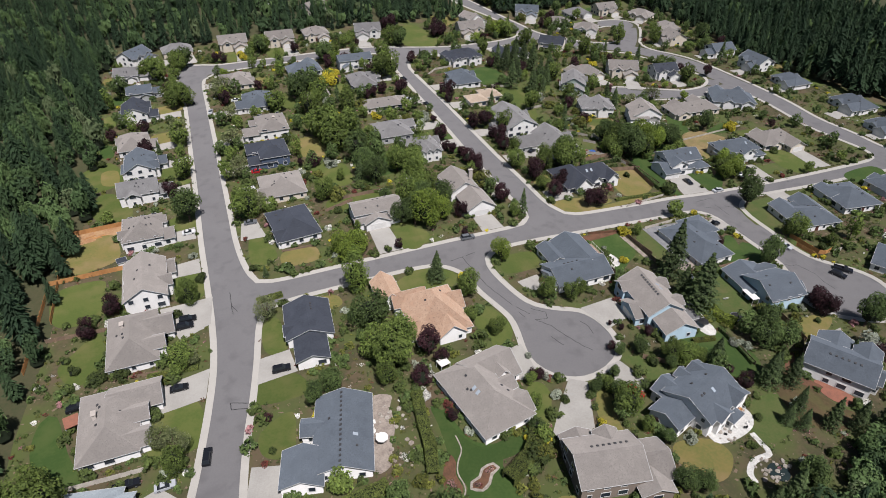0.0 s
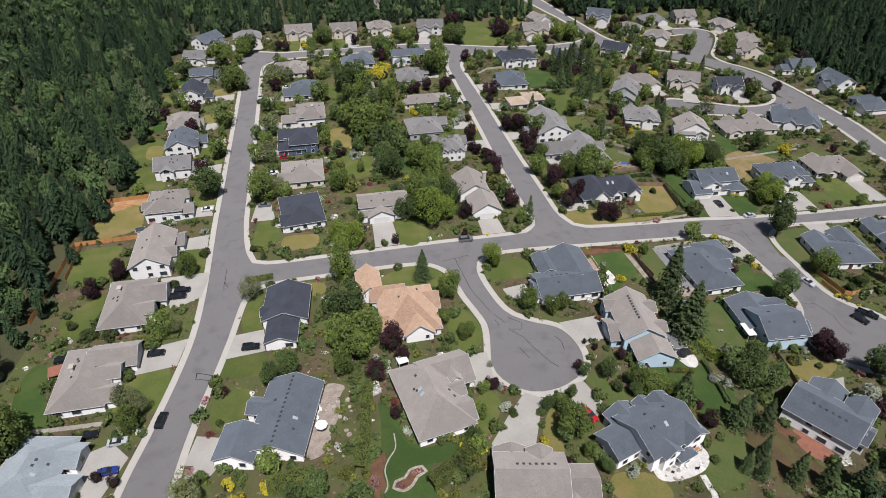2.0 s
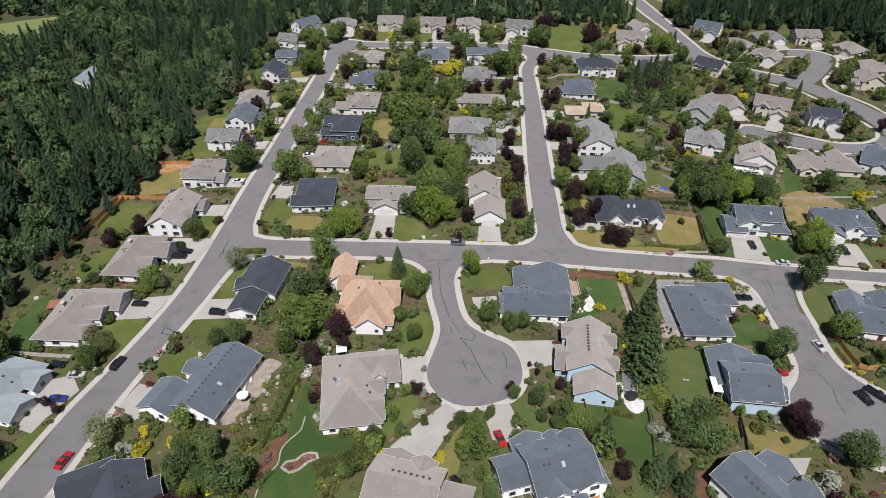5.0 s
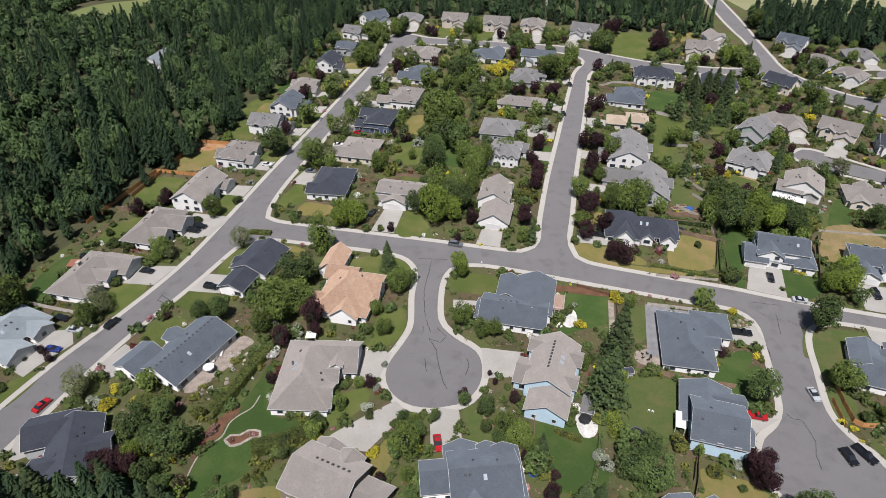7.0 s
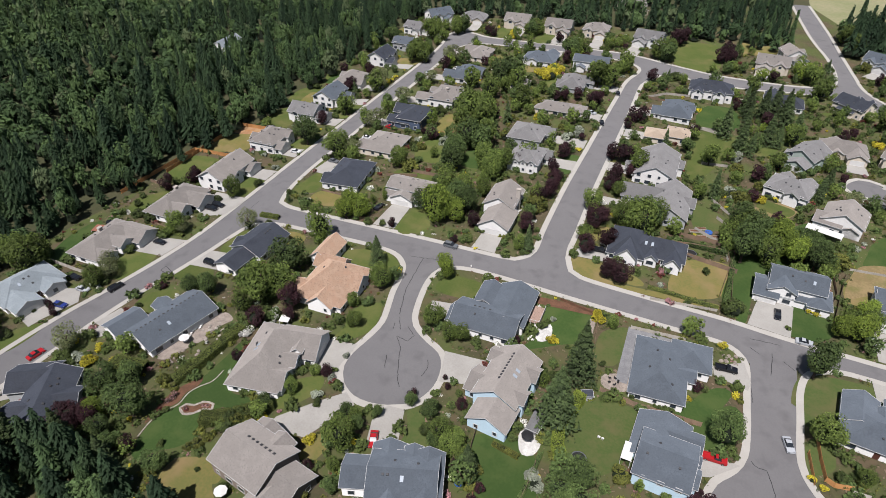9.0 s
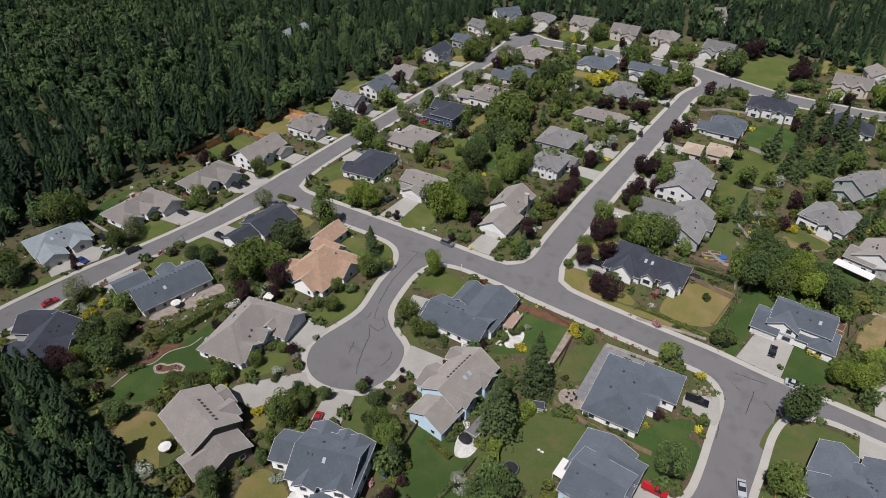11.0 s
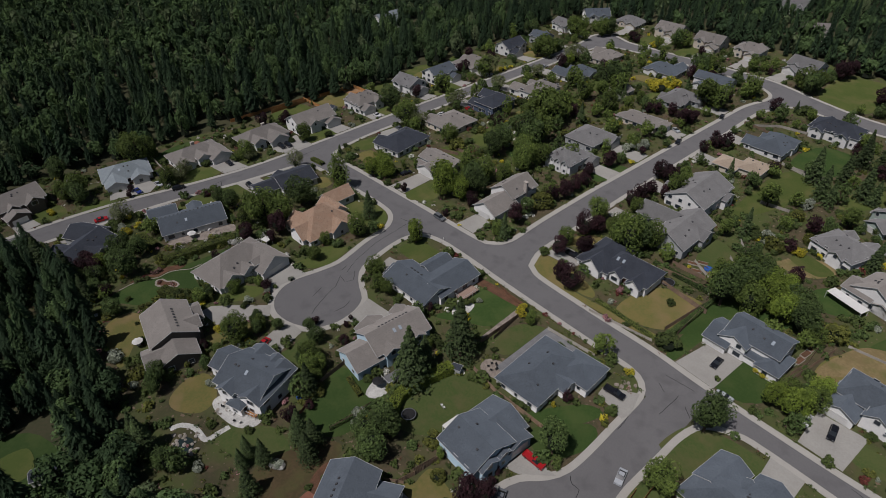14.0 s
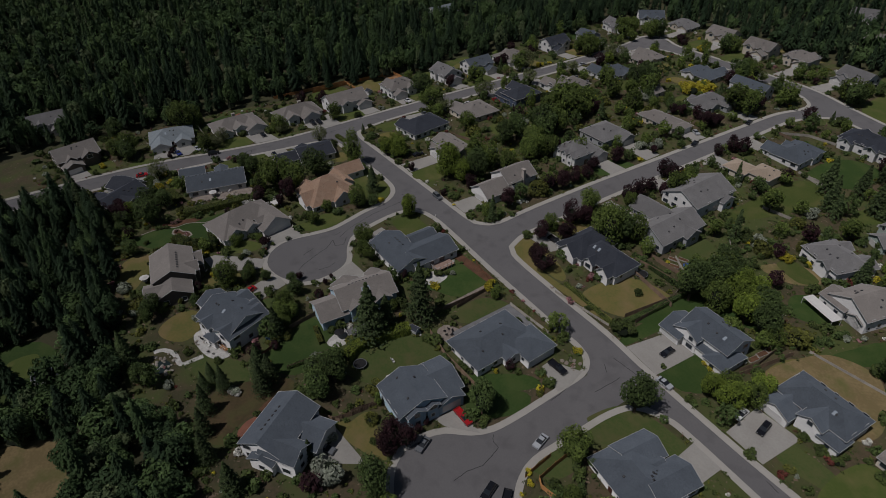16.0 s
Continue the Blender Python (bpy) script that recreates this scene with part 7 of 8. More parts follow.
def forest(name, inside, x0, y0, x1, y1, step, label, mix=0.3, lo=11.0, hi=25.0, seed=1, leaves=80, tint=0):
    """A wood of many trees, as one object: pointed firs and rounder broadleaves, each of loose leaf pieces over a
    shade-dark cone.
    """
    rs = np.random.RandomState(seed)
    Q, I, T = [], [], []
    firs = [fir_form(900 + s, leaves * 2, 4.2 + 0.35 * s) for s in range(6)]
    rounds = [crown("G", 950 + s, int(leaves * 2.3), math.sqrt(4.4 / leaves) * 0.97) for s in range(4)]
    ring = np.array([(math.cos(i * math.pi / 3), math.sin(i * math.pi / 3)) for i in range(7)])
    # cone hidden in each tree, coloured near-black as the shade behind its boughs
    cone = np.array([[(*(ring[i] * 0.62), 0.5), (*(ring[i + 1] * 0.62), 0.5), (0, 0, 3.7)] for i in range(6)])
    gx = np.arange(x0, x1, step)
    for x in gx:
        for y in np.arange(y0, y1, step):
            px, py = x + rs.uniform(-0.45, 0.45) * step, y + rs.uniform(-0.45, 0.45) * step
            if not inside(px, py):
                continue
            fir = rs.uniform() > (mix + (0.3 if px < -120 else 0)) * (1.7 if noise.noise((px * 0.02, py * 0.02, seed)) > 0.0 else 0.5)
            h = (lo + (hi - lo) * rs.uniform() ** 1.1) * (1.0 if fir else 0.74) * (0.85 + 0.3 * noise.noise((px * 0.05, py * 0.05, 3)))
            a = rs.uniform(0, 6.28)
            rot = np.array([[math.cos(a), -math.sin(a), 0], [math.sin(a), math.cos(a), 0], [0, 0, 1]])
            if fir:
                r = h * rs.uniform(0.15, 0.24)
                sc = np.array([r, r, h / 4.9])
                q = firs[rs.randint(6)]
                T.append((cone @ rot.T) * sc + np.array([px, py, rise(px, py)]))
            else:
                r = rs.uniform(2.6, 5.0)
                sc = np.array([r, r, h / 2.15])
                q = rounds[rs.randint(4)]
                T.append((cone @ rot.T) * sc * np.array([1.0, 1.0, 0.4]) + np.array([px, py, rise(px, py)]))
            Q.append((q @ rot.T) * sc + np.array([px, py, rise(px, py)]))
            I.append(np.full(len(q), min(5, rs.choice(4, p=[0.42, 0.28, 0.2, 0.1]) + rs.randint(tint + 1) if tint >= 0 else rs.randint(2)) if fir else rs.choice([2, 3, 4, 5], p=[0.25, 0.4, 0.27, 0.08])))
    q = np.concatenate(Q)
    t = np.concatenate(T)
    me = quads_mesh(name, NO_QUADS, [LEAF["forest%d" % i] for i in range(6)] + [M_SHADE_CORE], np.concatenate(I + [np.full(len(t), 6)]), np.concatenate([q, t]))
    return tagged(new(name, me), label, "forest", kind="stuff")


def edge_west(y):
    return float(np.interp(y, [-40, 10, 40, 85, 120, 150, 180, 215, 235, 270, 330, 390, 420], [-66, -66, -64, -61, -58, -56, -53, -50, -46, -47, -48, -48, -40]))


def edge_south(x):
    return float(np.interp(x, [-40, -5, 34, 63, 80, 95, 106, 112, 131, 141, 160, 240], [40, 48, 51, 47, 43, 41, 41, 47, 48, 46, 40, 35]))


def southern_wood(x, y):
    """The wood south of the gardens, but for a grassy and a bare clearing; it ends where the hill hides it."""
    if y > edge_south(x) - 1 or y < 30 + (x - 237) * 0.33:
        return False
    return not (70 < x < 92 and 12 < y < 27) and not (107 < x < 126 and 8 < y < 24)


forest("forest", lambda x, y: x < edge_west(y) + 1 and not (-94 < x < -80 and 38 < y < 56) and not (-130 < x < -114 and 280 < y < 302), -108, -10, -40, 410, 6.7, "dense dark fir forest beside the houses", seed=3, mix=0.36, lo=13.0, hi=28.0, leaves=200)
forest("forest", lambda x, y: not (-130 < x < -114 and 280 < y < 302), -185, -10, -108, 410, 7.0, "dark fir forest behind the first trees", seed=13, mix=0.42, leaves=84)
forest("forest", lambda x, y: not (-250 < x < -189 and 336 + (x + 250) * 0.4 < y < 416), -345, 0, -185, 410, 6.6, "mixed green forest further from the houses", mix=0.7, seed=14, leaves=56, tint=3)
forest("forest", lambda x, y: y > 30 + (x - 237) * 0.33 and x < -40, -345, -160, -40, 0, 7.0, "dark mixed forest beyond the southern wood", mix=0.45, seed=15, leaves=44, tint=1)
forest("forest", lambda x, y: y > 404 and not (44 < x < 66 and 480 < y < 506) and not (74 < x < 98 and 440 < y < 466) and not (180 < x < 208) and not (-246 < x < -190 and y < 416), -340, 404, 184, 600, 7.2, "dark fir forest behind the far street", seed=4, leaves=60)
# dark firs with their shade put into the colour: only the darkest tones
forest("forest", lambda x, y: (x > 208 and y > 412 and y < 466) or (x > 314 and 150 < y) or (x > 306 and 240 < y < 310), 208, 150, 440, 470, 6.0, "dark tall fir forest beyond the eastern houses", mix=0.1, lo=15, hi=31, seed=5, leaves=60, tint=-1)
forest("forest", southern_wood, -10, -60, 165, 56, 4.3, "dense dark fir wood beside the southern gardens", seed=6, leaves=360, mix=0.4, lo=9, hi=20)
sheet("meadow", smooth_line([(66, 10), (70, 24), (84, 28), (95, 25), (92, 12), (80, 7)], 3, True), 0.06, M_LUSH, "grassy clearing in the wood", "meadow")
sheet("bare_earth", smooth_line([(104, 6), (106, 20), (114, 26), (128, 23), (124, 8), (114, 4)], 3, True), 0.06, M_TAN, "bare sandy clearing in the wood", "earth")
house(-122.0, 291.0, 90, "two", "pale", "white", 1, 0, 1.1, drive=False)


def on_road(x, y):
    for name, line, half, z in ROADS:
        for (ax, ay), (bx, by) in zip(line[:-1], line[1:]):
            u = max(0.0, min(1.0, ((x - ax) * (bx - ax) + (y - ay) * (by - ay)) / ((bx - ax) ** 2 + (by - ay) ** 2)))
            if math.hypot(x - ax - u * (bx - ax), y - ay - u * (by - ay)) < half - 1.3:
                return True
    return math.hypot(x - 172, y - 93) < 13


# ---- fences ----


def fence(pts, material, high=1.7):
    """Board fence: posts, and between each two posts one panel of upright boards on two rails."""
    kind = {M_NEWWOOD: "new orange cedar board fence", M_GREYWOOD: "pale weathered board fence"}.get(material, "brown weathered board fence")
    f = tagged(new("fence"), kind + " round a garden", "fence", "garden fences")
    f.matrix_world = pose(*pts[0], rise(*pts[0]))
    inv = f.matrix_world.inverted()
    for p, q in zip(pts[:-1], pts[1:]):
        n = max(1, round(math.dist(p, q) / 2.4))
        for i in range(n):
            a = Vector((p[0] + (q[0] - p[0]) * i / n, p[1] + (q[1] - p[1]) * i / n, 0))
            b = Vector((p[0] + (q[0] - p[0]) * (i + 1) / n, p[1] + (q[1] - p[1]) * (i + 1) / n, 0))
            a.z, b.z = rise(a.x, a.y) + 0.1, rise(b.x, b.y) + 0.1
            a, b = inv @ a, inv @ b
            post = Box()
            post.box(a.x - 0.07, a.y - 0.07, a.z - 0.3, a.x + 0.07, a.y + 0.07, a.z + high + 0.12, 0.01)
            part("post", (post, material), f)
            pan = Box()
            d = b - a
            k = max(4, int(d.length / 0.2))
            nrm = Vector((-d.y, d.x, 0)).normalized()
            line = []
            for j in range(k + 1):
                c = a + d * (j / k)
                line.append((c + nrm * (0.035 if j % 2 else -0.005), high + rnd.uniform(-0.03, 0.03)))
            pts3 = [v for c, t in line for v in ((c.x, c.y, c.z + 0.03), (c.x, c.y, c.z + t), (c.x + nrm.x * 0.03, c.y + nrm.y * 0.03, c.z + t), (c.x + nrm.x * 0.03, c.y + nrm.y * 0.03, c.z + 0.03))]
            pan.solid(pts3, [(4 * j + i, 4 * (j + 1) + i, 4 * (j + 1) + (i + 1) % 4, 4 * j + (i + 1) % 4) for j in range(k) for i in range(4)] + [(3, 2, 1, 0), (4 * k, 4 * k + 1, 4 * k + 2, 4 * k + 3)])
            part("panel", (pan, material), f)
    return f


fence([(-56.5, 182.9), (-34.9, 183.4)], M_NEWWOOD, 1.7)
fence([(-56.5, 182.9), (-57.6, 163.9), (-59.0, 144.2)], M_NEWWOOD, 1.7)
fence([(-54.3, 163.4), (-54.1, 183.7), (-54.2, 198.7), (-52.1, 209.0)], M_NEWWOOD, 1.7)
fence([(-52.6, 210.5), (-36.3, 211.2)], M_NEWWOOD, 1.7)
fence([(178.9, 121.9), (179.3, 116.1), (180.0, 110.7)], M_NEWWOOD, 1.7)
fence([(180.0, 110.7), (181.8, 109.7), (185.5, 110.4)], M_NEWWOOD, 1.7)
fence([(185.3, 109.2), (188.7, 109.3)], M_GREYWOOD, 1.7)
fence([(138.3, 188.0), (144.6, 189.4), (158.3, 191.3)], M_WOOD, 1.7)
fence([(136.4, 183.3), (142.0, 183.3), (159.0, 181.1)], M_WOOD, 1.7)
fence([(135.4, 156.3), (154.3, 159.6)], M_GREYWOOD, 1.0)
fence([(123.2, 140.4), (123.2, 134.0), (123.0, 123.5)], M_WOOD, 1.5)
fence([(132.1, 141.4), (146.9, 143.1)], M_GREYWOOD, 1.2)
fence([(187.0, 192.2), (187.4, 182.2), (185.8, 175.7)], M_WOOD, 1.6)
fence([(128.5, 115.3), (137.6, 114.1), (153.2, 114.8)], M_WOOD, 1.7)
fence([(104.1, 91.5), (104.6, 87.2), (105.1, 83.1)], M_WOOD, 1.5)
fence([(119.4, 88.1), (119.3, 82.0), (118.7, 76.5)], M_WOOD, 1.5)
fence([(92.3, 88.7), (97.1, 84.7), (103.2, 81.9)], M_WOOD, 1.6)
fence([(141.1, 89.8), (140.1, 84.1)], M_WOOD, 1.5)
fence([(139.8, 79.2), (140.9, 83.9), (141.7, 91.0)], M_WOOD, 1.6)
fence([(132.2, 72.6), (137.9, 78.4), (140.9, 80.6)], M_WOOD, 1.2)
fence([(176.8, 117.0), (177.7, 108.4)], M_NEWWOOD, 1.5)
fence([(154.5, 194.5), (157.6, 181.9), (157.8, 166.8)], M_WOOD, 1.6)
fence([(140.7, 284.2), (152.5, 285.2)], M_GREYWOOD, 1.2)
fence([(151.2, 211.3), (155.1, 207.5)], M_GREYWOOD, 1.2)
fence([(144.5, 200.6), (152.2, 196.1)], M_GREYWOOD, 1.2)
fence([(140.0, 194.0), (158.5, 195.3)], M_WOOD, 1.7)
fence([(158.5, 195.3), (154.4, 166.0)], M_WOOD, 1.7)
fence([(190.6, 192.8), (187.3, 176.4), (185.4, 166.5)], M_WOOD, 1.7)
fence([(148.5, 223.5), (159.1, 210.8)], M_GREYWOOD, 1.2)
fence([(-49.6, 103.0), (-29.8, 102.0)], M_GREYWOOD, 1.5)
fence([(-54.8, 155.3), (-37.9, 154.3)], M_WOOD, 1.4)
fence([(-36.9, 133.3), (-26.4, 131.8)], M_WOOD, 1.2)
fence([(111.1, 144.4), (122.7, 142.3)], M_BARK, 1.0)
fence([(122.7, 142.3), (124.4, 127.2)], M_WOOD, 1.4)
fence([(31.1, 189.9), (42.2, 193.9)], M_WOOD, 1.4)
fence([(28.6, 198.7), (43.0, 200.9)], M_WOOD, 1.4)
fence([(12.7, 171.7), (23.3, 171.0)], M_WOOD, 0.8)
fence([(36.3, 196.5), (53.7, 196.8)], M_WOOD, 1.4)
fence([(143.1, 250.5), (156.1, 253.3)], M_GREYWOOD, 1.2)
fence([(136.2, 284.5), (151.3, 281.6)], M_GREYWOOD, 1.2)
fence([(109.2, 307.5), (132.0, 305.3)], M_WOOD, 1.2)
fence([(112.9, 306.9), (121.6, 316.0), (132.8, 318.7)], M_GREYWOOD, 1.2)
fence([(153.5, 196.4), (156.1, 186.4)], M_GREYWOOD, 1.2)
fence([(192.6, 197.8), (230.2, 201.0)], M_GREYWOOD, 0.9)
fence([(108.3, 77.6), (111.0, 71.1)], M_BRICK, 0.9)


# ---- hedges ----


def hedge(pts, w, high, material, label):
    """Clipped hedge along a line: many leaf pieces over a full body, painted dark for the shade within."""
    rs = np.random.RandomState(int(abs(pts[0][0] * 10)))
    line = smooth_line(pts, 0.5)
    n = int(len(line) * 0.5 * (2 * high + w) * 60)
    Q = []
    c, nr = [], []
    for i in range(n):
        k = rs.randint(len(line) - 1)
        (ax, ay), (bx, by) = line[k], line[k + 1]
        u = rs.uniform()
        ax, ay = ax + (bx - ax) * u, ay + (by - ay) * u
        d = Vector((bx - ax, by - ay)).normalized()
        t = rs.uniform(-1, 1)
        swell = 1 + 0.15 * noise.noise((ax * 0.5, ay * 0.5, 0))
        if rs.uniform() < w / (2 * high + w):
            off, z, nn = t * w / 2, high, (0, 0, 1)
        else:
            s = 1 if rs.uniform() < 0.5 else -1
            off, z, nn = s * w / 2, rs.uniform(0.1, high), (-d.y * s, d.x * s, 0.3)
        rr = rs.uniform(0.9, 1.08) * swell
        x, y = ax - d.y * off * rr, ay + d.x * off * rr
        c.append((x, y, rise(x, y) + z * rr))
        nr.append(nn)
    q = cards(np.array(c), np.array(nr), 0.15, 0.4, rs)
    body = ribbon("hedge_body", line, w * 0.42, w * 0.42, high * 0.9, M_SHADE_CORE, thick=high * 0.9)
    tri = []
    for f in body.data.polygons:
        v = [body.data.vertices[i].co[:] for i in f.vertices]
        tri += [(v[0], v[i], v[i + 1]) for i in range(1, len(v) - 1)]
    bpy.data.objects.remove(body)
    me = quads_mesh("hedge", NO_QUADS, [material, M_SHADE_CORE], [0] * len(q) + [1] * len(tri), np.concatenate([q, np.array(tri)]))
    return tagged(new("hedge", me), label, "hedge")


hedge([(28.5, 75.5), (30.3, 82.1), (31.2, 89.3), (32.7, 98)], 2.6, 2.4, M_HEDGE, "tall clipped green hedge between two gardens")
hedge([(55.8, 79), (52.2, 74), (49.5, 71.5), (43.0, 68.5)], 3.4, 2.8, M_HEDGE, "broad rounded hedge beside a lawn")
hedge([(-29, 131), (-16.4, 129.8)], 1.2, 1.1, M_HEDGE, "low clipped hedge between two drives")
hedge([(124.6, 111.0), (123.6, 106.5), (122.6, 100.5), (122.6, 95.0), (124.8, 90.4)], 2.8, 2.6, M_BRIGHTHEDGE, "tall bright yellow-green hedge along a lawn")
hedge([(119.8, 91), (119.4, 84), (118.4, 76.8)], 0.9, 1.3, LEAF["D"], "thin dark hedge along a fence")
hedge([(109, 89.2), (115.5, 88.0)], 1.2, 1.2, LEAF["L"], "low clipped hedge under a house wall")
hedge([(136.2, 189.6), (146, 189.9), (157, 190.2)], 1.5, 1.5, LEAF["D"], "dark clipped hedge along a dry lawn")
hedge([(157.6, 189), (157.2, 176), (156.2, 163.8)], 1.5, 1.5, LEAF["D"], "dark clipped hedge along a dry lawn")
hedge([(134, 161.6), (144, 161.4), (154.5, 160.9)], 1.2, 0.9, M_HEDGE, "low clipped hedge beside the street")
hedge([(8.9, 75.1), (18.8, 76.2)], 3.4, 2.6, M_HEDGE, "broad green hedge beside a dark house")
hedge([(1.5, 149.5), (9, 149.8)], 1.8, 1.2, M_HEDGE, "clipped hedge at the street corner")

# ---- garden furniture ----
M_WHITEPLASTIC = shade("white_canvas", (0.75, 0.74, 0.7), (0.66, 0.65, 0.62), 0.8, 4.0, rough=0.7)
M_BLACK = shade("black_mesh", (0.015, 0.015, 0.017), (0.03, 0.03, 0.03), 0.8, 4.0, rough=0.7)
M_DECK = shade("faded_cedar_deck", (0.42, 0.3, 0.24), (0.34, 0.24, 0.19), 0.5, 4.0)
M_GREYDECK = shade("grey_deck_boards", (0.2, 0.2, 0.2), (0.15, 0.15, 0.15), 0.5, 4.0)
M_BLUE = shade("blue_canvas", (0.05, 0.16, 0.5), (0.04, 0.12, 0.4), 0.8, 4.0, rough=0.6)
M_WATER = shade("pond_water", (0.02, 0.03, 0.03), (0.03, 0.045, 0.04), 0.8, 4.0, rough=0.08, spec=0.6)


def umbrella_table(x, y, cloth, label):
    o = tagged(new("patio_umbrella"), label, "umbrella")
    o.matrix_world = pose(x, y, rise(x, y) + 0.15)
    t, p, c = Box(), Box(), Box()
    t.tube((0, 0, 0.7), (0, 0, 0.75), 0.65, 0.65, 14)
    part("tabletop", (t, M_WHITEPLASTIC), o)
    p.tube((0, 0, 0), (0, 0, 2.4), 0.03, 0.03, 6)
    part("pole", (p, M_RIM), o)
    c.tube((0, 0, 2.0), (0, 0, 2.5), 1.5, 0.06, 8)
    part("canopy", (c, cloth), o)


def garden_chair(x, y, yaw, mat, label):
    o = tagged(new("garden_chair"), label, "chair", "garden chairs")
    o.matrix_world = pose(x, y, rise(x, y) + 0.15, 0, 0, yaw)
    s, b = Box(), Box()
    s.box(-0.28, -0.28, 0.38, 0.28, 0.28, 0.44, 0.02)
    part("seat", (s, mat), o)
    b.solid([(-0.28, 0.24, 0.44), (0.28, 0.24, 0.44), (0.28, 0.3, 0.44), (-0.28, 0.3, 0.44), (-0.26, 0.4, 0.95), (0.26, 0.4, 0.95), (0.26, 0.45, 0.95), (-0.26, 0.45, 0.95)],
            [(3, 2, 1, 0), (4, 5, 6, 7), (0, 1, 5, 4), (1, 2, 6, 5), (2, 3, 7, 6), (3, 0, 4, 7)])
    part("backrest", (b, mat), o)
    for sx in (-1, 1):
        for sy in (-1, 1):
            l = Box()
            l.box(sx * 0.24 - 0.025, sy * 0.24 - 0.025, 0, sx * 0.24 + 0.025, sy * 0.24 + 0.025, 0.38)
            part("leg", (l, mat), o)


def trampoline(x, y, r=2.0):
    o = tagged(new("trampoline"), "round black garden trampoline on the grass", "trampoline")
    o.matrix_world = pose(x, y, rise(x, y) + 0.1)
    bed, rim = Box(), Box()
    bed.tube((0, 0, 0.82), (0, 0, 0.85), r - 0.15, r - 0.15, 24)
    part("jumping_mat", (bed, M_BLACK), o)
    n = 24
    pts = [(rr * math.cos(2 * math.pi * i / n), rr * math.sin(2 * math.pi * i / n), z) for i in range(n) for rr, z in ((r - 0.15, 0.84), (r + 0.05, 0.84), (r + 0.05, 0.9), (r - 0.15, 0.9))]
    rim.solid(pts, [(4 * i + j, 4 * ((i + 1) % n) + j, 4 * ((i + 1) % n) + (j + 1) % 4, 4 * i + (j + 1) % 4) for i in range(n) for j in range(4)])
    part("rim_pad", (rim, M_RIM), o)
    for i in range(6):
        l = Box()
        a = i * math.pi / 3
        l.tube((r * math.cos(a), r * math.sin(a), 0), (r * math.cos(a), r * math.sin(a), 0.85), 0.03, 0.03, 5)
        part("leg", (l, M_RIM), o)


def patio_roof(x, y, yaw, w, d, high=2.5, label="flat white patio roof on posts beside a house", cover=None):
    o = tagged(new("patio_roof"), label, "awning")
    o.matrix_world = pose(x, y, rise(x, y) + 0.1, 0, 0, yaw)
    r = Box()
    r.box(-w / 2, -d / 2, high, w / 2, d / 2, high + 0.14, 0.03)
    part("panel", (r, cover or M_WHITEPLASTIC), o)
    for sx in (-1, 1):
        for sy in (-1, 1):
            l = Box()
            l.box(sx * (w / 2 - 0.12) - 0.06, sy * (d / 2 - 0.12) - 0.06, 0, sx * (w / 2 - 0.12) + 0.06, sy * (d / 2 - 0.12) + 0.06, high)
            part("post", (l, M_TRIM), o)


def deck(x, y, yaw, w, d, high=0.7, label="raised cedar deck with a railing beside a house", wood=None):
    o = tagged(new("deck"), label, "deck")
    o.matrix_world = pose(x, y, rise(x, y) + 0.1, 0, 0, yaw)
    n = int(w / 0.35)
    for i in range(n):
        b = Box()
        b.box(-w / 2 + w * i / n + 0.01, -d / 2, high - 0.05, -w / 2 + w * (i + 1) / n - 0.02, d / 2, high)
        part("board", (b, wood or M_NEWWOOD), o)
    for x0, y0, x1, y1 in ((-w / 2, -d / 2, w / 2, -d / 2), (w / 2, -d / 2, w / 2, d / 2)):
        r = Box()
        r.beam((x0, y0, high + 0.95), (x1, y1, high + 0.95), 0.09, 0.07)
        part("rail", (r, M_TRIM), o)
        k = max(2, int(math.dist((x0, y0), (x1, y1)) / 1.2))
        for i in range(k + 1):
            p = Box()
            px, py = x0 + (x1 - x0) * i / k, y0 + (y1 - y0) * i / k
            p.box(px - 0.05, py - 0.05, 0, px + 0.05, py + 0.05, high + 0.95)
            part("post", (p, M_TRIM), o)


def shed(x, y, yaw, w=2.4, d=1.8, label="small wooden garden shed with a dark roof", wall=None):
    o = tagged(new("garden_shed"), label, "shed")
    o.matrix_world = pose(x, y, rise(x, y) + 0.1, 0, 0, yaw)
    wb, rb, gb = Box(), Box(), Box()
    wall_shape(wb, 0, 0, w, d, 1.9, "gx", 0.6)
    roof_shape(rb, gb, 0, 0, w, d, 1.9, "gx", 0.6, 0.2, 0.08)
    part("wall", (wb, wall or WALL["grey"]), o)
    part("roof", (rb, ROOF["dark"]), o)
    part("eaves_board", (gb, M_TRIM), o)


def rocks(cx, cy, r, n, label="loose heap of garden boulders", mat=None):
    """Boulders of a rockery, each one a part."""
    o = tagged(new("rockery"), label, "rocks")
    o.matrix_world = pose(cx, cy, rise(cx, cy))
    rs = random.Random(int(cx * 13 + cy))
    for i in range(n):
        bm = bmesh.new()
        bmesh.ops.create_icosphere(bm, subdivisions=1, radius=1.0)
        s = rs.uniform(0.3, 0.75)
        a, q = rs.uniform(0, 6.28), r * math.sqrt(rs.random())
        for v in bm.verts:
            v.co = v.co * (0.75 + 0.4 * rs.random())
            v.co.z *= 0.6
        bmesh.ops.scale(bm, vec=(s, s * rs.uniform(0.7, 1.2), s), verts=bm.verts)
        bmesh.ops.translate(bm, vec=(q * math.cos(a), q * math.sin(a), 0.15 + s * 0.2), verts=bm.verts)
        me = bpy.data.meshes.new("boulder")
        bm.to_mesh(me)
        bm.free()
        me.materials.append(mat or M_PATIO)
        part("boulder", me, o)


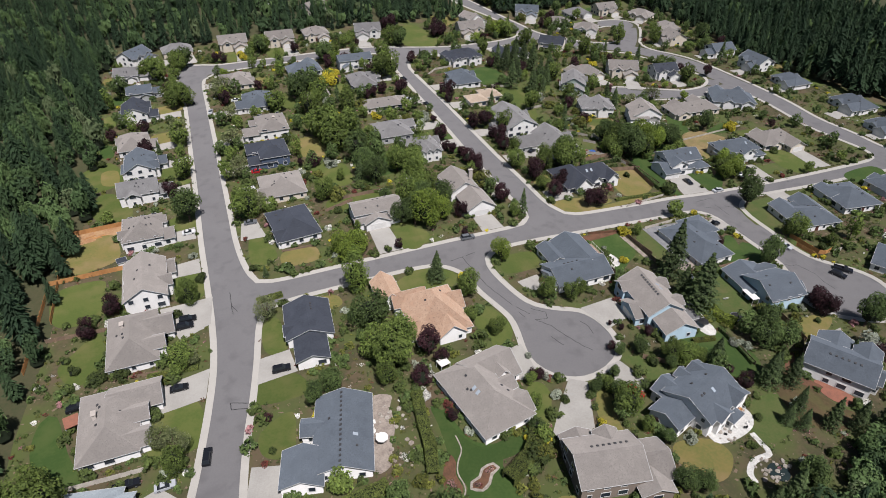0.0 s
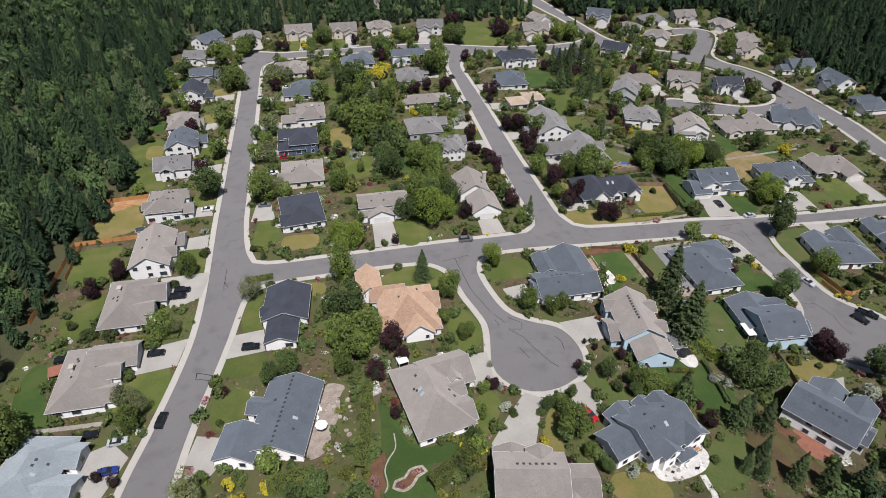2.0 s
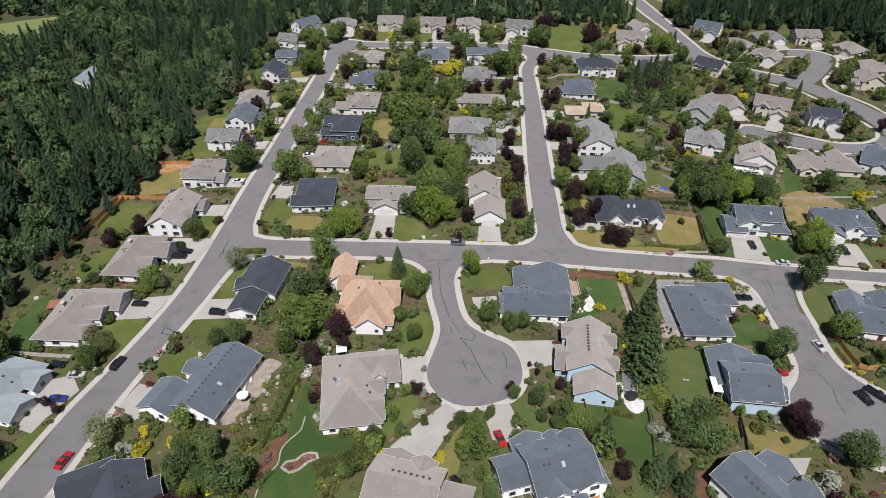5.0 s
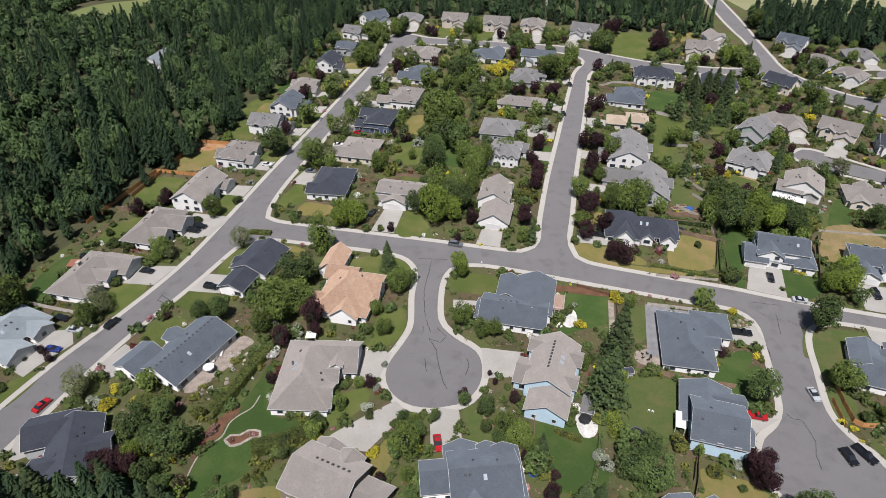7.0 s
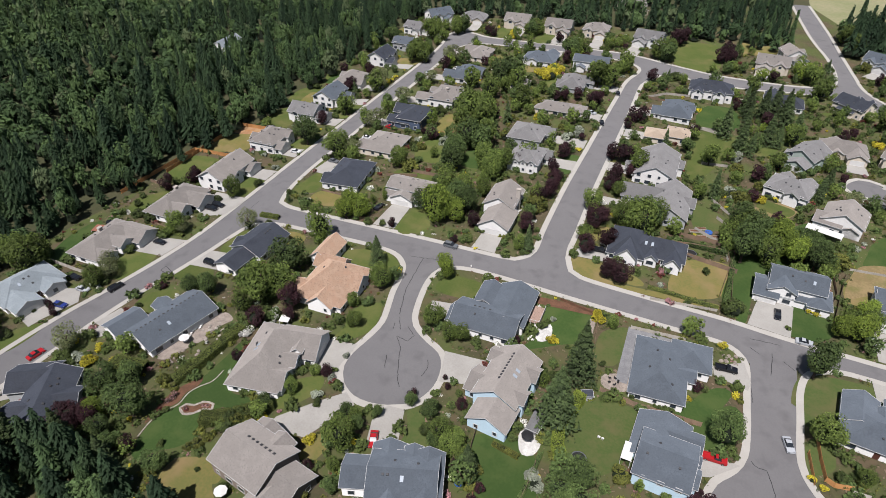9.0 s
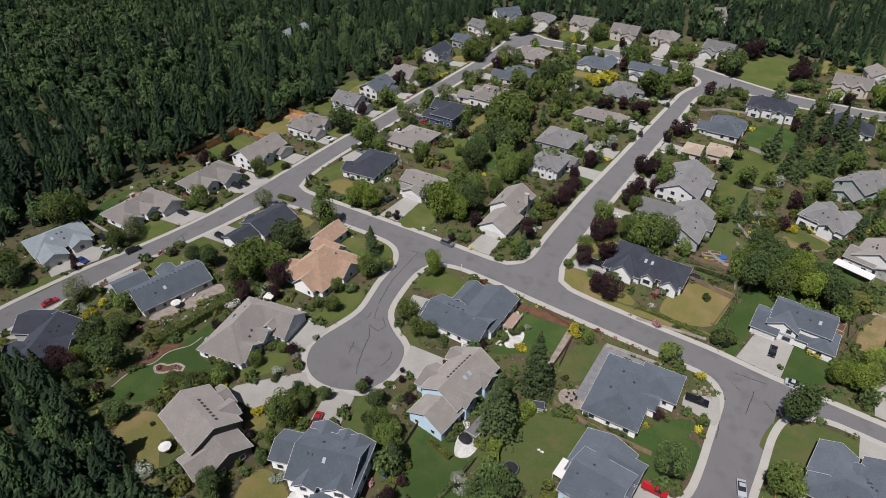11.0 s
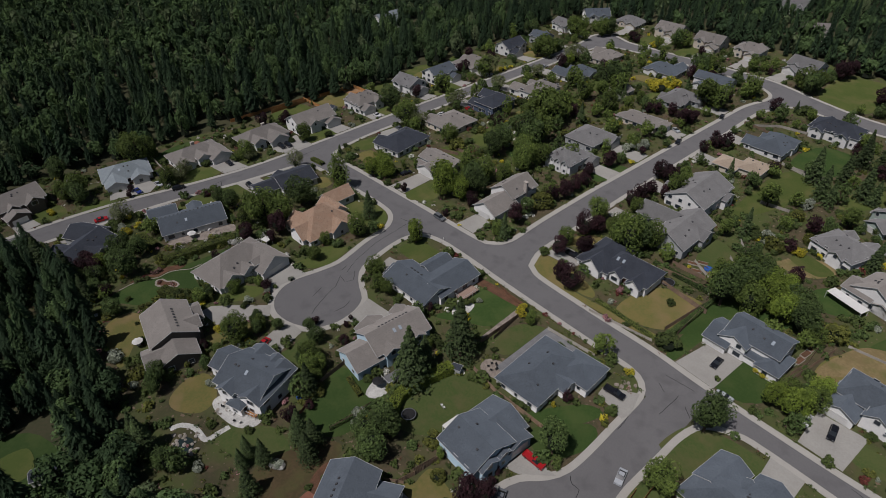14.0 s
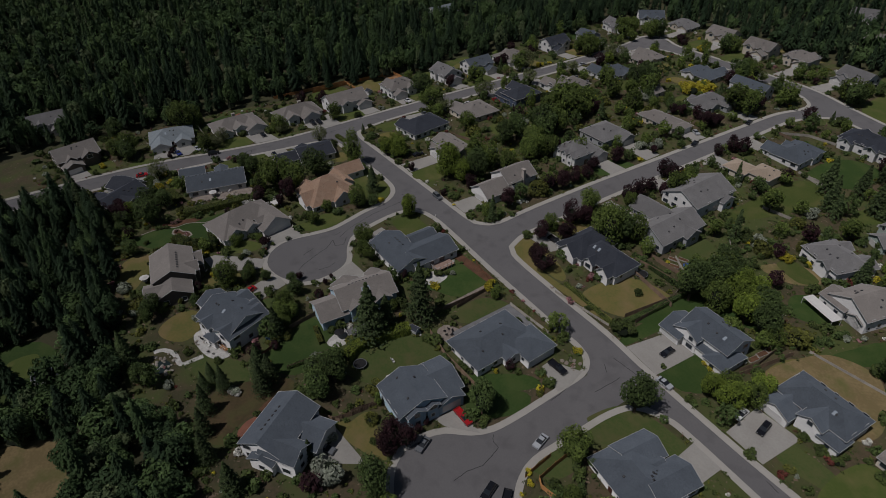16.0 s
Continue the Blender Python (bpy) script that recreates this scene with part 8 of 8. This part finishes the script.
def hydrant(x, y):
    o = tagged(new("fire_hydrant"), "small white fire hydrant beside the kerb", "hydrant")
    o.matrix_world = pose(x, y, rise(x, y) + 0.14)
    b, c = Box(), Box()
    b.tube((0, 0, 0), (0, 0, 0.55), 0.16, 0.14, 10)
    b.tube((-0.24, 0, 0.4), (0.24, 0, 0.4), 0.07, 0.07, 8)
    part("barrel", (b, M_WHITEPLASTIC), o)
    c.tube((0, 0, 0.55), (0, 0, 0.75), 0.17, 0.05, 10)
    part("cap", (c, M_WHITEPLASTIC), o)


umbrella_table(21.0, 88.4, M_WHITEPLASTIC, "white patio umbrella over a round table")
umbrella_table(115.9, 93.4, M_BLACK, "black patio umbrella over a round table")
umbrella_table(60.2, 54.6, M_WHITEPLASTIC, "white patio umbrella beside a dark house")
for i in range(7):
    garden_chair(20.6 + rnd.uniform(-0.8, 0.8), 90 + i * 0.85, rnd.uniform(0, 360), M_WHITEPLASTIC, "white garden chair on a stone patio")
for i in range(5):
    garden_chair(131.1 + math.cos(i * 1.26) * 1.2, 119.8 + math.sin(i * 1.26) * 1.2, i * 72, M_BLACK, "black garden chair on a grey patio")
for i in range(9):
    garden_chair(95.5 + (i % 5) * 1.7 + rnd.uniform(-0.4, 0.4), 61.6 + (i // 5) * 1.6 + rnd.uniform(-0.4, 0.4), rnd.uniform(0, 360), M_WHITEPLASTIC if i % 3 else M_BLACK, "garden chair on a white stone terrace")
for x, y in ((131.1, 101.3), (132.0, 101.2)):
    garden_chair(x, y, 160, M_WHITEPLASTIC, "white garden chair on the grass")
for x, y, r in ((128.0, 93.2, 1.8), (54.6, 195.3, 2.0), (144.4, 184.6, 1.9)):
    trampoline(x, y, r)
patio_roof(42.4, 104.7, 12, 2.8, 2.6, 2.2, "small white canvas garden canopy on posts")
patio_roof(-45.4, 121.2, 14, 3.4, 3.8, 2.3, "red-brown garden canopy on posts beside a house", M_BRICK)
patio_roof(138.0, 98.6, 86, 5.0, 2.4)
patio_roof(185.6, 215.0, -18, 11.5, 3.6)
deck(106.4, 134.6, 0, 3.6, 7.0, 0.9, "pinkish raised deck with a white railing", M_DECK)
deck(100.8, 65.8, 18, 6, 3.5, 0.9)
deck(116.6, 99.4, -6, 3.4, 8.0, 0.5, "grey timber deck along a house", M_GREYDECK)
shed(125.9, 111.6, 20)
shed(-35.8, 186.2, 10, 2.6, 2.6, "small pale garden pavilion beside a fence", WALL["white"])
shed(86.5, 24.6, 70, 7.5, 3.2, "white tent-like shed in a forest clearing", WALL["white"])
rocks(98.6, 49.6, 4.2, 26, "weathered boulders round a garden pond", M_STONE)
rocks(24.5, 84, 4.0, 18)
rocks(25.5, 95, 4.0, 16, "weathered boulders of a rock garden", M_STONE)
rocks(158.5, 141, 2.5, 10)
rocks(95.3, 61, 2.5, 10, "weathered boulders on a white terrace", M_STONE)
ribbon("garden_path", smooth_line([(92.5, 48.9), (93.2, 51.4), (96.4, 53.4), (101.0, 53.7), (101.4, 56.0), (101.5, 59.6)], 0.8), 0.7, 0.7, 0.15, M_PALE, "pale winding garden path to a pond", "path")
patch("pond", disc(99.2, 49.2, 2.4, 16), M_WATER, "small dark garden pond among boulders", "pond", 0.16)


def raised_bed(x, y, yaw, w, d):
    """Timber planter: four boards round dark soil, with a few plants."""
    o = tagged(new("raised_bed"), "timber raised vegetable bed on the grass", "planter", "raised beds")
    o.matrix_world = pose(x, y, rise(x, y) + 0.1, 0, 0, yaw)
    for x0, y0, x1, y1 in ((-w / 2, -d / 2, w / 2, -d / 2 + 0.08), (-w / 2, d / 2 - 0.08, w / 2, d / 2), (-w / 2, -d / 2 + 0.08, -w / 2 + 0.08, d / 2 - 0.08), (w / 2 - 0.08, -d / 2 + 0.08, w / 2, d / 2 - 0.08)):
        b = Box()
        b.box(x0, y0, 0, x1, y1, 0.4, 0.01)
        part("board", (b, M_GREYWOOD), o)
    e = Box()
    e.box(-w / 2 + 0.08, -d / 2 + 0.08, 0, w / 2 - 0.08, d / 2 - 0.08, 0.32)
    part("soil", (e, M_BARK), o, "dark garden soil")


for x, y, yaw, w, d in ((144.6, 199.5, 20, 3.2, 1.5), (146.6, 202.0, 20, 3.2, 1.5), (151.4, 199.0, 20, 3.0, 1.5), (147.2, 196.9, 20, 3.2, 1.5), (186.0, 190.2, 80, 3.4, 1.6), (185.6, 186.6, 80, 3.4, 1.6), (185.4, 182.8, 80, 3.4, 1.6)):
    raised_bed(x, y, yaw, w, d)


def paddling_pool(x, y, r):
    o = tagged(new("paddling_pool"), "round blue paddling pool in a garden", "pool")
    o.matrix_world = pose(x, y, rise(x, y) + 0.1)
    n = 20
    ring = Box()
    pts = [(q * math.cos(2 * math.pi * i / n), q * math.sin(2 * math.pi * i / n), z) for i in range(n) for q, z in ((r - 0.14, 0.0), (r, 0.0), (r, 0.42), (r - 0.14, 0.42))]
    ring.solid(pts, [(4 * i + j, 4 * ((i + 1) % n) + j, 4 * ((i + 1) % n) + (j + 1) % 4, 4 * i + (j + 1) % 4) for i in range(n) for j in range(4)])
    part("rim", (ring, M_BLUE), o)
    w = Box()
    w.tube((0, 0, 0.02), (0, 0, 0.3), r - 0.15, r - 0.15, n)
    part("water", (w, M_BLUE), o)


paddling_pool(149.2, 200.8, 1.3)
paddling_pool(105.4, 76.9, 1.0)
hydrant(-10.0, 84.8)
hydrant(81.5, 148.6)
for i in range(6):
    lb = Box()
    lb.box(-1.6, -0.09, 0, 1.6, 0.09, 0.14)
    o = tagged(new("timber_beam", lb.mesh("timber_beam", M_NEWWOOD)), "fresh timber beam lying on bare clay", "timber", "timber beams on the clay")
    o.matrix_world = pose(-47 + i * 0.9, 207 + rnd.uniform(-1, 1), rise(-45, 207) + 0.13, 0, 0, rnd.uniform(-30, 30))

# ---- cars ----
PAINT = {n: shade(n + "_car_paint", c, tuple(v * 0.9 for v in c), 1.0, 3.0, 0.3, 0.25, spec=0.6) for n, c in (("black", (0.015, 0.016, 0.02)), ("silver", (0.5, 0.52, 0.54)), ("white", (0.78, 0.78, 0.77)),
                                                                                                             ("red", (0.45, 0.02, 0.025)), ("blue", (0.03, 0.05, 0.22)), ("grey", (0.16, 0.17, 0.18)))}


def profile_solid(box, prof, w0, w1, zmid):
    """Closed body from a side profile (x, z), narrower above zmid."""
    n = len(prof)
    pts = []
    for s in (-1, 1):
        for x, z in prof:
            w = w0 if z <= zmid else w0 + (w1 - w0) * min(1, (z - zmid) / 0.55)
            pts.append((x, s * w / 2, z))
    box.solid(pts, [tuple(range(n - 1, -1, -1)), tuple(range(n, 2 * n))] + [(i, (i + 1) % n, n + (i + 1) % n, n + i) for i in range(n)])


def car(x, y, yaw, paint="black", kind="car"):
    L = {"car": 4.6, "suv": 4.8, "pickup": 5.7}[kind]
    c = tagged(new("pickup_truck" if kind == "pickup" else kind if kind == "suv" else "car"), f"{paint} parked {'pickup truck' if kind == 'pickup' else 'sport utility car' if kind == 'suv' else 'saloon car'}", "car", "parked cars")
    e = 1.5
    fx, fy = math.cos(radians(yaw)), math.sin(radians(yaw))
    nod = math.degrees(math.atan2(rise(x + fx * e, y + fy * e) - rise(x - fx * e, y - fy * e), 2 * e))
    c.matrix_world = pose(x, y, rise(x, y) + (0.07 if on_road(x, y) else 0.16), 0, 0, yaw) @ pose(0, 0, 0, 0, -nod, 0)
    h = L / 2
    body, glass, lamp = Box(), Box(), Box()
    if kind == "car":
        body_p = [(-h, 0.35), (-h + 0.1, 0.85), (-h + 0.8, 0.98), (h - 1.3, 0.95), (h - 0.15, 0.78), (h, 0.4), (h - 0.2, 0.25), (-h + 0.2, 0.25)]
        cab, roof_p = [(-h + 0.75, 0.97), (-h + 1.35, 1.4), (h - 2.1, 1.42), (h - 1.3, 0.95)], 1.42
    elif kind == "suv":
        body_p = [(-h, 0.45), (-h + 0.05, 1.0), (-h + 0.3, 1.08), (h - 1.25, 1.05), (h - 0.1, 0.95), (h, 0.45), (h - 0.2, 0.3), (-h + 0.2, 0.3)]
        cab, roof_p = [(-h + 0.12, 1.07), (-h + 0.45, 1.72), (h - 1.9, 1.75), (h - 1.2, 1.05)], 1.74
    else:
        body_p = [(-h, 0.5), (-h, 0.78), (0.1, 0.78), (0.1, 1.1), (h - 1.35, 1.1), (h - 0.1, 1.0), (h, 0.5), (h - 0.2, 0.35), (-h + 0.2, 0.35)]
        cab, roof_p = [(-0.1, 1.1), (0.0, 1.75), (h - 2.1, 1.78), (h - 1.4, 1.1)], 1.77
    profile_solid(body, body_p, 1.84, 1.7, 0.9)
    profile_solid(glass, cab, 1.68, 1.3, 0.95)
    bo = part("body", (body, PAINT[paint]), c)
    gl = part("cabin", (glass, M_CARGLASS), c, "dark glazed cabin")
    rf = Box()
    x0, x1 = cab[1][0] + 0.06, cab[2][0] - 0.06
    rf.box(x0, -0.66, roof_p - 0.03, x1, 0.66, roof_p + 0.04, 0.05)
    part("roof", (rf, PAINT[paint]), c)
    if kind == "pickup":
        bed = Box()
        for s in (-1, 1):
            bed.box(-h, s * 0.86 - 0.06, 0.75, 0.1, s * 0.86 + 0.06, 1.12)
        bed.box(-h, -0.92, 0.75, -h + 0.1, 0.92, 1.1)
        part("bed_side", (bed, PAINT[paint]), c)
    for sx in (-1, 1):
        for sy in (-1, 1):
            w = Box()
            w.tube((sx * (h - 0.95), sy * 0.72, 0.33), (sx * (h - 0.95), sy * 0.94, 0.33), 0.33, 0.33, 12)
            wh = part("wheel", (w, M_RUBBER), c)
            r = Box()
            r.tube((sx * (h - 0.95), sy * 0.93, 0.33), (sx * (h - 0.95), sy * 0.955, 0.33), 0.2, 0.19, 10)
            part("rim", (r, M_RIM), wh)
    for s in (-1, 1):
        l = Box()
        l.box(h - 0.12, s * 0.62 - 0.2, 0.66, h + 0.01, s * 0.62 + 0.2, 0.8)
        part("headlight", (l, M_RIM), c)
    return c


car(172.6, 117.6, -75, "silver", "car")
car(176.0, 99.4, -68, "black", "suv")
car(179.9, 101.0, -52, "black", "pickup")
car(-26.2, 87.9, 2, "blue", "car")
car(-14.8, 70.3, 80, "red", "car")
car(-16.6, 100.1, 79, "black", "suv")
car(-25.7, 95.9, -0, "silver", "car")
car(-33.5, 99.2, 1, "black", "pickup")
car(156.6, 106.4, 2, "red", "pickup")
car(3.6, 119.9, -5, "black", "suv")
car(-45.3, 127.0, 8, "black", "suv")
car(-21.5, 124.1, -2, "black", "car")
car(-18.8, 147.4, -3, "black", "suv")
car(-17.9, 150.1, -3, "black", "suv")
car(177.5, 156.0, 2, "silver", "car")
car(170.7, 165.3, -90, "black", "car")
car(157.8, 136.6, 5, "black", "pickup")
car(194.9, 163.7, -87, "white", "car")
car(83.4, 79.4, -70, "red", "car")
car(157.7, 93.8, -65, "grey", "car")
car(99.5, 305.4, -76, "black", "car")
car(98.8, 268.6, -75, "black", "car")
car(71.5, 156.1, -2, "grey", "suv")
car(116.8, 173.1, 3, "black", "pickup")
car(38.9, 168.4, 81, "black", "car")
car(8.1, 216.9, 13, "white", "car")
car(-14.9, 196.4, -2, "white", "car")
car(-6.4, 315.5, 99, "black", "car")
car(1.0, 299.7, 82, "silver", "car")
car(5.5, 193.2, -6, "grey", "car")
car(12.9, 229.7, -5, "red", "car")
car(146.0, 74.2, 31, "grey", "suv")
car(200.7, 164.3, -82, "black", "suv")
car(183.8, 225.6, -96, "black", "car")
car(123.3, 207.3, 31, "black", "car")
car(13.8, 308.1, -12, "white", "car")
car(92.4, 277.5, -21, "silver", "car")
